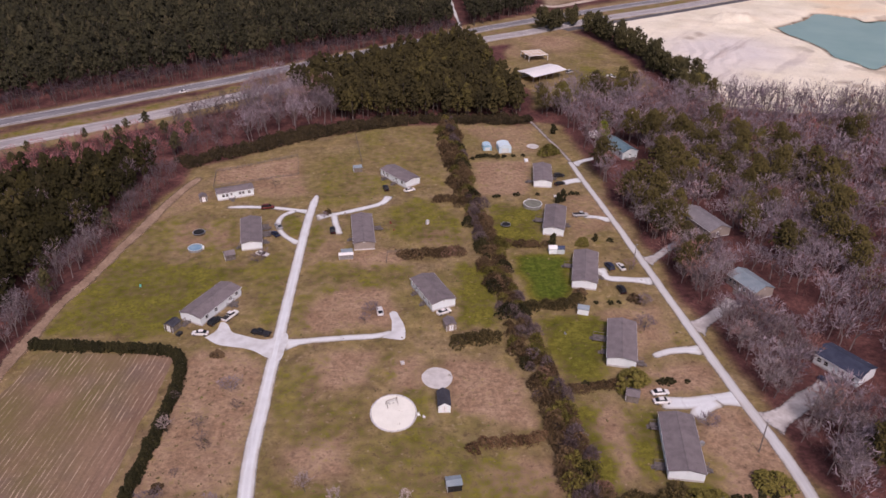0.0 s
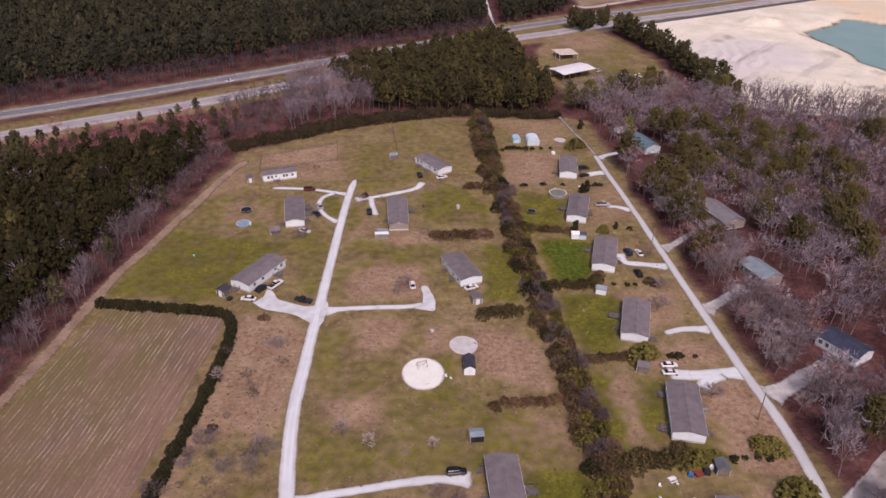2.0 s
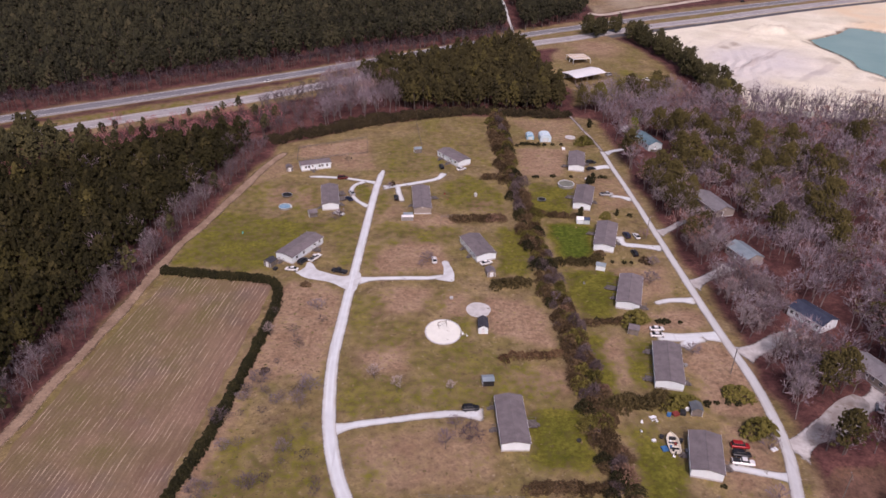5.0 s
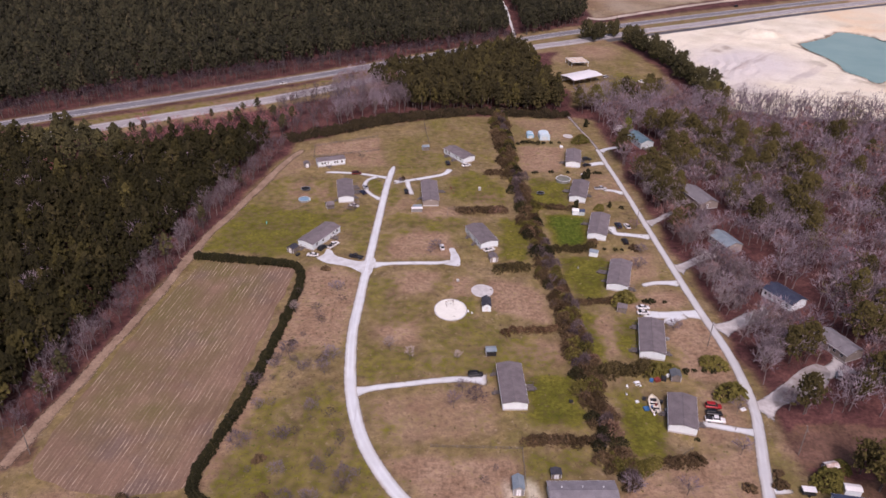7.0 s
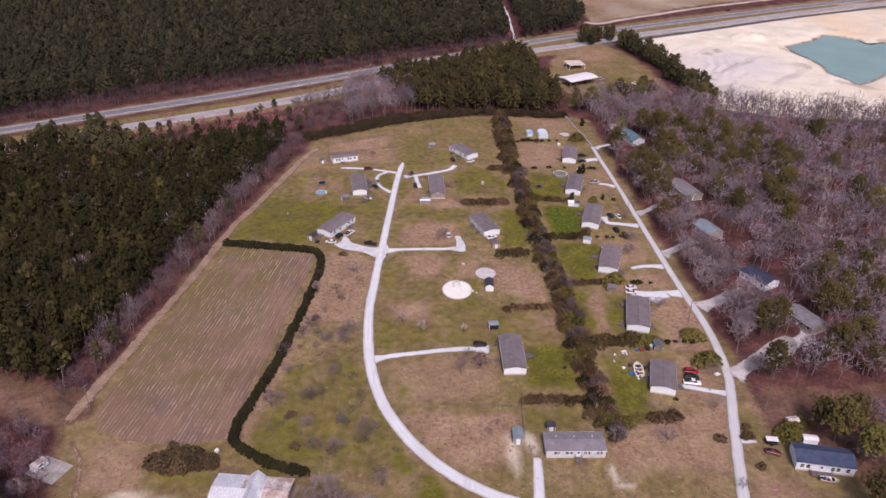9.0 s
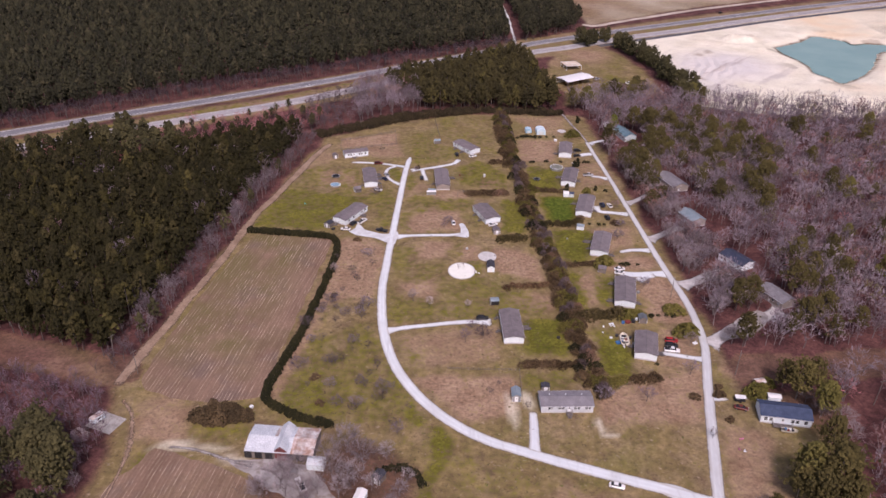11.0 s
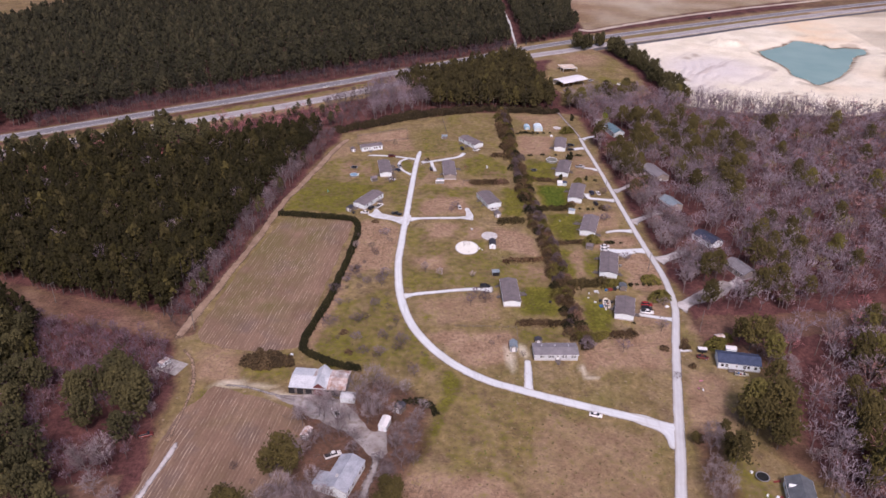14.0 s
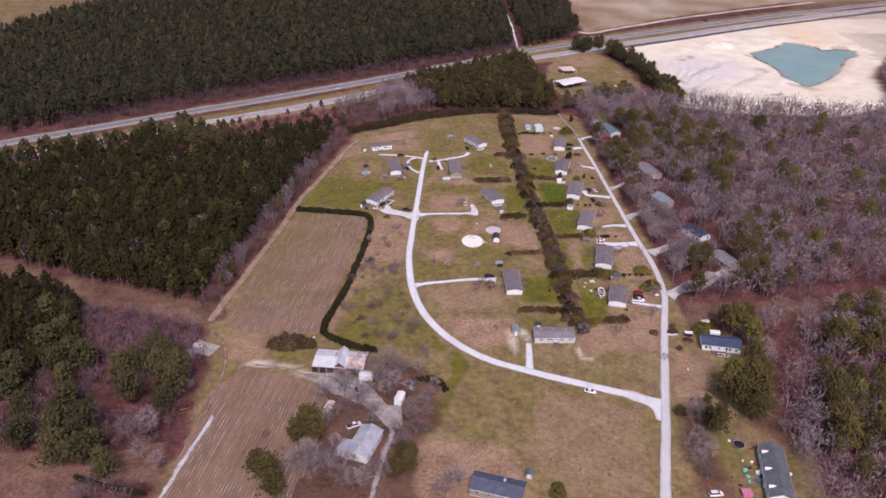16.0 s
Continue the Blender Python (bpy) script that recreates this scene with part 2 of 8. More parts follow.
# ---------------------------------------------------------------- plan helpers
def spline(pts, step=2.0):
    """Points along a smooth line through pts."""
    p = [np.array(q, float) for q in pts]
    p = [2 * p[0] - p[1]] + p + [2 * p[-1] - p[-2]]
    out = []
    for a, b, c, d in zip(p, p[1:], p[2:], p[3:]):
        n = max(2, int(np.linalg.norm((c - b)[:2]) / step))
        for i in range(n):
            t = i / n
            out.append(0.5 * (2 * b + (c - a) * t + (2 * a - 5 * b + 4 * c - d) * t * t + (3 * b - a - 3 * c + d) * t ** 3))
    out.append(p[-2])
    return np.array(out)


def inside(poly, x, y):
    x, y = np.asarray(x, float), np.asarray(y, float)
    r = np.zeros(x.shape, bool)
    for (x0, y0), (x1, y1) in zip(poly, poly[1:] + poly[:1]):
        hit = (y0 > y) != (y1 > y)
        with np.errstate(divide="ignore", invalid="ignore"):
            r ^= hit & (x < (x1 - x0) * (y - y0) / (y1 - y0 + 1e-12) + x0)
    return r


def line_distance(pts, x, y):
    d = np.full(np.shape(x), 1e9)
    for (x0, y0), (x1, y1) in zip(pts[:-1], pts[1:]):
        dx, dy = x1 - x0, y1 - y0
        t = np.clip(((x - x0) * dx + (y - y0) * dy) / (dx * dx + dy * dy + 1e-9), 0, 1)
        d = np.minimum(d, np.hypot(x - x0 - t * dx, y - y0 - t * dy))
    return d


def wobble(x, y, s, seed=0.0):
    """A cheap smooth noise in -1..1 on arrays."""
    a = np.sin(x / s + 1.7 * np.sin(y / s * 0.7 + seed) + seed * 2.1)
    b = np.sin(y / s * 1.3 + 1.3 * np.sin(x / s * 0.9 - seed) + seed * 0.7)
    c = np.sin((x + y) / s * 2.1 + 1.1 * np.sin((x - y) / s * 1.7 + seed))
    return (a + b + 0.6 * c) / 2.6


# plan lines
WEST_ROAD = [(-44.9, 212), (-46.4, 200.2), (-48, 182.9), (-49.5, 160.2), (-51, 136.1), (-52.2, 118.4), (-53, 105.2), (-53.8, 91.3), (-54.6, 76),
             (-54.3, 62), (-52.9, 46), (-49.9, 31.2), (-46.1, 20.4), (-39.5, 8.2), (-30.1, -3.2), (-19.2, -11.6), (-7, -17.4), (6.4, -23), (18.5, -27.6), (30, -31.8), (39, -35.6), (47, -39)]
EAST_ROAD = [(54.4, 276), (56, 264), (58, 250), (59.7, 236), (60.5, 216), (61.6, 196), (62.4, 178), (63, 160), (63.7, 141), (64.2, 126), (64.7, 112), (65.2, 99), (65.9, 86), (66.7, 75), (67.2, 64), (66.9, 51),
             (65, 35), (58.4, 11.4), (52, -12.3), (46.4, -33.2), (41.6, -51.8), (36.8, -68.5), (31, -90), (22, -125), (8, -180), (-8, -245), (-20, -320), (-28, -420)]
HW_NORTH = [(-900, -140), (-600, 46), (-340, 212), (-299, 236), (-236, 275), (-179, 308), (-117, 346), (-84, 367), (40, 451), (90, 481), (153, 515), (224, 551), (298, 588), (376, 626), (520, 690), (900, 850)]
HW_SOUTH = [(-900, -172), (-600, 14), (-340, 180), (-250, 233), (-176, 276), (-126, 305), (-60, 352), (43, 427.5), (86, 451.5), (147, 487), (212, 520), (285, 559.5), (368, 600), (520, 668), (900, 830)]
VILLAGE = [(-141, 15), (-133, 57), (-124.5, 104), (-116.5, 150), (-104.5, 200), (-96, 239), (-84, 249), (-52, 268), (-11, 284), (30, 284), (58, 281), (66, 278), (67, 250),
           (66, 210), (67.5, 150), (70.5, 90), (70, 60), (70, 34), (69, 10), (96, 8), (92, -18), (84, -50), (90, -66), (80, -110), (150, -130), (420, -190), (1500, -2600), (-1500, -2600), (-420, -190), (-200, -110), (-138, -104), (-131, -60), (-133, -10)]
SOUTH_FIELD = [(-119, -14), (-88, -29), (-84, -50), (-97, -100), (-128, -100), (-130, -40)]
PIT = [(142, 474), (151, 400), (150, 300), (200, 286), (262, 282), (316, 302), (345, 386), (396, 456), (560, 640), (530, 655), (391, 606), (239, 527)]
POND = [(268, 462), (267, 445), (271, 424), (272, 407), (268, 388), (274, 376), (276, 362), (288, 369), (305, 384), (323, 405), (340, 432), (352, 449), (365, 456), (371, 473), (355, 477), (341, 473), (339, 487), (329, 498), (318, 502), (301, 484), (285, 473)]

CUT_LINE = [(-400, 122), (-256, 62), (-205, 40), (-143, 21)]
# ---------------------------------------------------------------- ground sheet
gx = np.concatenate([-np.geomspace(4200, 390, 14)[:-1], np.arange(-390, -147, 4.0), np.arange(-147, 105, 1.5), np.arange(105, 300, 2.0), np.arange(300, 390.1, 4.0), np.geomspace(390, 4200, 14)[1:]])
gy = np.concatenate([-np.geomspace(4200, 160, 14)[:-1], np.arange(-160, -108, 4.0), np.arange(-108, 295, 1.5), np.arange(295, 520, 2.0), np.arange(520, 700.1, 4.0), np.geomspace(700, 4800, 14)[1:]])
GX, GY = np.meshgrid(gx, gy)
WX, WY = GX + 2.2 * wobble(GX, GY, 7.0, 1.0), GY + 2.2 * wobble(GX, GY, 6.0, 4.0)


def soft(mask, n=1):
    a = mask.astype(float)
    for _ in range(n):
        p = np.pad(a, 1, mode="edge")
        a = (p[1:-1, 1:-1] * 4 + (p[:-2, 1:-1] + p[2:, 1:-1] + p[1:-1, :-2] + p[1:-1, 2:]) * 2 + p[:-2, :-2] + p[2:, 2:] + p[:-2, 2:] + p[2:, :-2]) / 16
    return a


def spot(x, y, rx, ry, power=1.0):
    """A soft-edged patch of the plan."""
    d = np.hypot((WX - x) / rx, (WY - y) / ry)
    return np.clip(1.6 - 1.4 * d, 0, 1) * power


def block(x0, x1, y0, y1, power=1.0):
    return soft((WX > x0) & (WX < x1) & (WY > y0) & (WY < y1), 1) * power


open_land = inside(VILLAGE, WX, WY)
clearings = inside([(58, 300), (62, 330), (52, 352), (60, 400), (75, 440), (108, 462), (122, 440), (133, 380), (132, 330), (100, 318), (80, 312)], WX, WY)
verge = line_distance(HW_NORTH, WX, WY) < np.where(GX > 30, 15, 7.6)
verge |= line_distance(HW_SOUTH, WX, WY) < 15
north_fields = inside([(118, 530), (240, 610), (400, 690), (700, 820), (700, 1500), (40, 1500), (120, 640)], WX, WY)
northwest_field = inside([(-470, 456), (-440, 530), (-415, 590), (-390, 700), (-300, 1500), (-1500, 1500), (-1500, 400), (-700, 470)], WX, WY)
pit = inside(PIT, WX, WY)
farmyard = inside([(-96, -30), (-84, -26), (-70, -24), (-62, -10), (-50, -14), (-38, -26), (-42, -48), (-50, -64), (-48, -100), (-98, -100), (-90, -66), (-94, -50)], WX, WY)
east_yard = inside([(80, 10), (98, 10), (96, -60), (86, -66), (74, -48), (82, -30), (88, -14)], WX, WY) | inside([(50, -36), (56, -44), (56, -84), (45, -84), (46, -60)], WX, WY)
# Past the west saplings this litter also paints the woods' strip of shade.
litter = soft(~(open_land | clearings | verge | pit | north_fields | northwest_field), 1)
litter = np.maximum(litter, 0.75 * soft(farmyard | east_yard, 2))
litter = np.maximum(litter, soft(north_fields, 1) * (0.22 + 0.12 * wobble(GX, GY, 40, 3)))
sand = soft(pit, 1)
green, bare = np.zeros(GX.shape), np.zeros(GX.shape)
ZX, ZY = GX + 1.2 * wobble(GX, GY, 3.1, 2.0), GY + 1.2 * wobble(GX, GY, 2.7, 5.0)


def lawn(power, poly):
    """A green piece of a lot."""
    global green
    green = np.maximum(green, power * soft(inside(poly, ZX, ZY), 2))


def worn(power, poly):
    """A bare or trodden piece of a lot."""
    global bare
    bare = np.maximum(bare, power * soft(inside(poly, ZX, ZY), 2))


lawn(0.85, [(-111, 171), (-91, 166), (-68, 162), (-58, 151), (-71, 152), (-80, 136), (-82, 124), (-118, 129), (-115, 145)])
lawn(0.45, [(-107, 192), (-97, 201), (-71, 195), (-67, 162), (-85, 163), (-110, 171)])
lawn(0.9, [(-58, 196), (-51, 198), (-48, 189), (-50, 177), (-55, 181)])
lawn(0.6, [(-67, 162), (-54, 172), (-51, 157), (-51, 125), (-58, 127), (-63, 148)])
lawn(0.7, [(-47, 189), (-38, 191), (-41, 176), (-45, 160), (-47, 160)])
lawn(0.75, [(-20, 197), (-6, 209), (7, 189), (8, 167), (-5, 171), (-19, 175)])
lawn(0.6, [(-45, 163), (-32, 159), (-11, 157), (-14, 146), (-29, 143), (-44, 143)])
lawn(0.95, [(1, 158), (13, 157), (13, 132), (10, 120), (-3, 124), (0, 136)])
lawn(0.6, [(-48, 140), (-45, 146), (-42, 123), (-49, 121)])
lawn(0.55, [(-44, 254), (-28, 234), (-10, 220), (-17, 211), (-42, 199), (-45, 214)])
lawn(0.35, [(-27, 276), (7, 278), (5, 216), (-6, 217), (-25, 243)])
lawn(1., [(20, 199), (39, 196), (33, 166), (18, 166), (16, 182)])
lawn(1.5, [(21, 162), (40, 159), (34, 132), (23, 132), (21, 147)])
lawn(1.1, [(22, 126), (43, 124), (34, 96), (23, 95), (21, 113)])
lawn(1.1, [(22, 88), (28, 89), (27, 57), (19, 58)])
lawn(1., [(35, 85), (44, 85), (36, 61), (32, 62)])
lawn(0.9, [(-24, 112), (-21, 112), (-22, 102), (-24, 103)])
lawn(0.8, [(-22, 97), (-13, 96), (-13, 74), (-22, 77), (-17, 86)])
lawn(0.5, [(-53, 106), (-41, 114), (-39, 96), (-29, 95), (-28, 79), (-48, 79)])
lawn(0.45, [(-32, 80), (-3, 79), (-5, 68), (-30, 66)])
lawn(0.55, [(-80, 38), (-61, 52), (-50, 33), (-38, 12), (-41, -5), (-61, -5), (-79, -1), (-84, 14)])
lawn(0.95, [(-41, 2), (-33, -5), (-48, -5), (-42, 4)])
lawn(0.55, [(-7, 78), (13, 64), (14, 57), (-5, 52), (-51, 49), (-55, 71), (-31, 64)])
lawn(0.4, [(-50, 41), (-42, 41), (-38, 23), (-43, 23)])
lawn(1.1, [(0, 52), (15, 54), (16, 30), (-2, 30)])
lawn(0.7, [(-4, 21), (15, 21), (15, 14), (1, 11), (-6, 10)])
lawn(1.1, [(28, 46), (34, 38), (39, 35), (35, 19), (25, 17), (25, 35)])
lawn(0.6, [(23, 48), (36, 48), (32, 38), (23, 38)])
lawn(0.75, [(38, 71), (50, 58), (47, 52), (35, 52)])
lawn(1.1, [(-37, -1), (-28, -12), (-33, -26), (-42, -52), (-48, -54), (-40, -33), (-36, -18)])
lawn(0.32, [(-29, -16), (-7, -23), (-2, -39), (-13, -63), (-39, -54), (-32, -30)])
lawn(0.75, [(-87, 16), (-75, 20), (-61, 3), (-81, -12)])
lawn(0.5, [(-112, 7), (-91, 7), (-91, -12), (-109, -12)])
lawn(0.8, [(-127, -33), (-119, -19), (-115, -29), (-124, -45)])
lawn(0.6, [(52, -46), (66, -49), (55, -79), (45, -81)])
lawn(0.5, [(-112, -62), (-101, -65), (-102, -82), (-115, -82)])
worn(0.9, [(-86, 239), (-54, 249), (-53, 226), (-84, 224)])
worn(0.7, [(-70, 224), (-50, 226), (-48, 210), (-70, 211)])
worn(0.7, [(-97, 193), (-76, 191), (-71, 174), (-92, 174)])
worn(0.5, [(-96, 223), (-81, 215), (-92, 201), (-103, 191), (-100, 214)])
worn(0.9, [(-4, 181), (7, 179), (6, 170), (-7, 171)])
worn(0.8, [(-37, 165), (-17, 169), (-14, 157), (-29, 157)])
worn(0.9, [(-45, 136), (-36, 147), (-20, 143), (-20, 125), (-46, 123)])
worn(0.9, [(-41, 114), (-25, 114), (-27, 100), (-35, 98), (-41, 99)])
worn(0.8, [(-22, 108), (-11, 112), (-13, 98), (-22, 96)])
worn(1., [(-7, 108), (10, 103), (13, 79), (2, 84), (-7, 88)])
worn(0.9, [(-48, 79), (-34, 81), (-32, 70), (-44, 68)])
worn(0.7, [(-3, 71), (14, 69), (15, 58), (-6, 60)])
worn(0.8, [(19, 240), (42, 238), (36, 206), (16, 207)])
worn(0.55, [(19, 282), (53, 278), (47, 248), (27, 254)])
worn(0.55, [(50, 205), (65, 204), (65, 180), (43, 168)])
worn(0.5, [(-50, 160), (-45, 171), (-38, 182), (-34, 170), (-43, 160)])
worn(0.7, [(41, 128), (59, 128), (59, 111), (48, 106), (44, 103), (37, 113)])
worn(1., [(43, 98), (63, 101), (61, 89), (40, 89)])
worn(1., [(55, 84), (64, 83), (64, 64), (55, 56), (50, 69)])
worn(0.7, [(26, 86), (33, 87), (35, 65), (27, 61)])
worn(0.85, [(-74, 118), (-60, 115), (-55, 109), (-56, 84), (-59, 65), (-78, 67), (-75, 87)])
worn(0.8, [(-75, 116), (-57, 112), (-57, 71), (-75, 64), (-80, 36), (-87, 6), (-90, 12), (-84, 49)])
worn(0.6, [(-47, 42), (-10, 48), (-11, 27), (-41, 24)])
worn(1., [(-43, 19), (-5, 18), (-9, -1), (-26, -3), (-36, 11)])
worn(0.8, [(20, 11), (40, 16), (62, 27), (52, -5), (18, -5)])
worn(1., [(56, 78), (68, 80), (65, 49), (49, 51)])
worn(0.7, [(53, 49), (62, 38), (59, 25), (44, 21)])
worn(0.9, [(-48, -56), (-17, -61), (-11, -84), (-50, -83)])
worn(0.45, [(-1, -30), (36, -43), (28, -84), (-0, -84), (-11, -63)])
worn(0.8, [(-130, -1), (-114, 3), (-111, -14), (-94, -17), (-116, -12), (-127, -12)])
worn(0.7, [(57, -5), (72, -12), (59, -43), (49, -40)])
for args in [(104, 352, 14, 26, 0.8), (82, 330, 10, 10, 0.7), (114, 395, 8, 18, 0.5), (62, -62, 7, 14, 0.6), (86, 116, 6, 8, 0.9), (98, 128, 7, 9, 0.9), (112, 92, 10, 5, 0.8), (106, 66, 12, 6, 0.3), (41, 93, 10, 3.5, 0.8), (40, 55, 10, 3.5, 0.7), (-122, -20, 3, 8, 0.6)]:
    green = np.maximum(green, spot(*args))
green = np.maximum(green, soft(verge & (line_distance([(-600, 30), (-340, 196), (-179, 292), (-84, 359), (40, 439), (150, 499), (300, 580)], WX, WY) < 11), 1) * np.where(GX > 30, 0.45, 0.6))
green = np.maximum(green, soft(north_fields, 1) * np.clip(0.9 * wobble(GX, GY, 34, 2) - 0.55, 0, 0.5))
red_soil = inside([(-232, -60), (-205, -60), (-172, -64), (-156, -74), (-166, -92), (-240, -100)], WX, WY) | inside([(-160, -64), (-146, -60), (-138, -58), (-134, -76), (-148, -77), (-158, -73)], WX, WY)
litter = np.where(soft(red_soil, 1) > 0.3, 0.62, litter)
bare = np.maximum(bare, soft(red_soil, 1))
bare = np.maximum(bare, soft(verge, 1) * (0.32 + 0.3 * wobble(GX, GY, 12, 3)))
bare = np.maximum(bare, soft(north_fields, 1) * np.clip(0.4 + 0.3 * wobble(GX, GY, 50, 5), 0, 1))
for args in [(66, 410, 10, 26, 0.5), (95, 425, 22, 24, 0.8), (90, 300, 6, 6, 0.4), (70, 285, 9, 12, 0.7), (-110, 150, 4, 30, 0.4), (-122, 2, 10, 8, 0.6), (62, -30, 6, 16, 0.6), (-105, 232, 8, 14, 0.7)]:
    bare = np.maximum(bare, spot(*args))
GZ = np.zeros(GX.shape)
GZ += sand * np.clip((line_distance(HW_SOUTH, GX, GY) - 22) / 15, 0, 1) * (0.7 * wobble(GX, GY, 14, 3) + 0.5 * wobble(GX, GY, 5, 8) + 0.55 * np.clip(1.3 - 1.3 * np.hypot((GX - 183) / 42, (GY - 392) / 52), 0, 1) * np.sin((GX * 0.93 - GY * 0.37 + 4 * wobble(GX, GY, 11, 4)) / 1.25) + 8.0 * np.clip(1 - np.hypot((GX - 244) / 20, (GY - 480) / 12), 0, 1) * (0.8 + 0.6 * wobble(GX, GY, 3, 6)) + 2.6 * np.clip(1 - np.abs(GY - 452 + 0.5 * (GX - 250)) / 6, 0, 1) * np.clip(1 - np.abs(GX - 245) / 34, 0, 1) * (0.7 + 0.6 * wobble(GX, GY, 4, 1)) + 3.0 * np.clip(1 - np.hypot((GX - 258) / 18, (GY - 293) / 6), 0, 1) + 3 * np.clip(1 - np.hypot((GX - 165) / 9, (GY - 330) / 30), 0, 1))
pond_d = line_distance(POND + POND[:1], GX, GY)
pond_in = inside(POND, GX, GY)
GZ = np.where(pond_in, -2.4 - np.minimum(pond_d * 0.15, 2.0), np.where(pond_d < 14, np.minimum(GZ, -2.4 + pond_d * 0.22), GZ))
ochre = np.clip(1.0 * spot(352, 556, 42, 54) + 0.8 * spot(350, 505, 36, 18) + 0.5 * spot(400, 610, 50, 34) + 0.3 * spot(340, 395, 26, 34) + 0.3 * spot(285, 345, 40, 14), 0, 0.9) * (0.8 + 0.2 * wobble(GX, GY, 8, 1))
silt = np.clip(0.9 * spot(200, 400, 50, 46) + 0.6 * spot(170, 350, 26, 36) + 0.4 * spot(430, 600, 40, 30), 0, 0.9)
spoil = np.clip(0.8 * spot(239, 333, 6, 5) + 0.8 * spot(244, 325, 7, 3) + 0.7 * spot(170, 368, 4, 6) + 0.7 * spot(161, 332, 4, 6) + 0.7 * spot(189, 434, 5, 4) + 0.7 * spot(202, 441, 4, 3) + 0.6 * spot(172, 365, 4, 4) + 0.85 * spot(258, 294, 16, 4) + 0.6 * spot(201, 437, 6, 3) + 0.3 * spot(238, 486, 16, 12) * (wobble(GX, GY, 4, 2) > 0.0), 0, 0.9)
wet = np.clip(1.3 - np.abs(pond_d) / 3.0, 0, 1) * ~pond_in + 0.6 * np.clip(1 - pond_d / 30, 0, 1) * (wobble(GX, GY, 9, 2) > 0.45)
GZ += np.where(litter > 0.9, 0.06 * wobble(GX, GY, 9, 5), 0.0)

sand = np.maximum(sand, np.clip(spot(-8.6, 1, 1.6, 8, 0.55) + spot(-3.4, 6, 2.4, 6, 0.7) + spot(17.5, -7, 1.3, 4.5, 0.6) + spot(19.5, -11, 3, 1.2, 0.5) + spot(-115, -14, 7, 3.4, 0.6) + spot(-104, -16, 9, 1.8, 0.4) + spot(-94, -20, 5, 2.4, 0.6), 0, 0.7))
sand = np.maximum(sand, soft(north_fields, 1) * np.clip(0.16 + 0.3 * wobble(GX, GY, 30, 6), 0, 0.4))
litter = np.where(line_distance(CUT_LINE, WX, WY) < 8, 0.66 + 0.22 * wobble(GX, GY, 6, 9), litter)
bare = np.maximum(bare, np.clip(1.3 - line_distance(CUT_LINE, WX, WY) / 7, 0, 1) * (0.55 + 0.5 * wobble(GX, GY, 5, 2)))
EAST_CUT = [(70, 21), (95, 24), (122, 25), (168, 33), (215, 42)]
cut_d = line_distance(EAST_CUT, WX, WY)
litter = np.where(cut_d < 7, np.minimum(litter, 0.7), litter)
bare = np.maximum(bare, np.clip(1.4 - cut_d / 6, 0, 1) * (0.6 + 0.4 * wobble(GX, GY, 5, 3)))
nx, ny = len(gx), len(gy)
gv = np.stack([GX.ravel(), GY.ravel(), GZ.ravel()], 1)
idx = np.arange(nx * ny).reshape(ny, nx)
a, b, c, d = idx[:-1, :-1].ravel(), idx[:-1, 1:].ravel(), idx[1:, 1:].ravel(), idx[1:, :-1].ravel()
gt = np.concatenate([np.stack([a, b, c], 1), np.stack([a, c, d], 1)])


def mix_nodes(nt, fac, c1, c2):
    m = nt.nodes.new("ShaderNodeMix")
    m.data_type = "RGBA"
    for sock, val in ((m.inputs[0], fac), (m.inputs[6], c1), (m.inputs[7], c2)):
        if isinstance(val, tuple):
            sock.default_value = (*val, 1)
        elif isinstance(val, float):
            sock.default_value = val
        else:
            nt.links.new(val, sock)
    return m.outputs[2]


def noise_node(nt, scale, lo, hi, detail=6.0, stretch=None, angle=0.0, rough=0.55):
    g = nt.nodes.new("ShaderNodeNewGeometry")
    out = g.outputs["Position"]
    if stretch:
        mp = nt.nodes.new("ShaderNodeMapping")
        mp.vector_type = "TEXTURE"
        mp.inputs["Rotation"].default_value = (0, 0, -angle)
        mp.inputs["Scale"].default_value = [1 / v for v in stretch]
        nt.links.new(out, mp.inputs["Vector"])
        out = mp.outputs[0]
    n = nt.nodes.new("ShaderNodeTexNoise")
    n.inputs["Scale"].default_value, n.inputs["Detail"].default_value, n.inputs["Roughness"].default_value = scale, detail, rough
    nt.links.new(out, n.inputs["Vector"])
    r = nt.nodes.new("ShaderNodeMapRange")
    r.inputs[1].default_value, r.inputs[2].default_value = lo, hi
    nt.links.new(n.outputs["Fac"], r.inputs[0])
    return r.outputs[0]


def math_node(nt, op, a, b):
    m = nt.nodes.new("ShaderNodeMath")
    m.operation = op
    m.use_clamp = False
    for s, v in zip(m.inputs, (a, b)):
        if isinstance(v, (int, float)):
            s.default_value = v
        else:
            nt.links.new(v, s)
    return m.outputs[0]


def attr_node(nt, name):
    n = nt.nodes.new("ShaderNodeAttribute")
    n.attribute_name = name
    return n.outputs["Fac"]


def finish(m, colour, rough=0.95, bump_from=None, dist=0.05):
    nt = m.node_tree
    b = nt.nodes["Principled BSDF"]
    b.inputs["Roughness"].default_value = rough
    b.inputs["Specular IOR Level"].default_value = 0.15
    nt.links.new(colour, b.inputs["Base Color"])
    if bump_from is not None:
        bp = nt.nodes.new("ShaderNodeBump")
        bp.inputs["Strength"].default_value, bp.inputs["Distance"].default_value = 0.7, dist
        nt.links.new(bump_from, bp.inputs["Height"])
        nt.links.new(bp.outputs[0], b.inputs["Normal"])


def blank(name):
    m = bpy.data.materials.new(name)
    m.use_nodes = True
    return m, m.node_tree


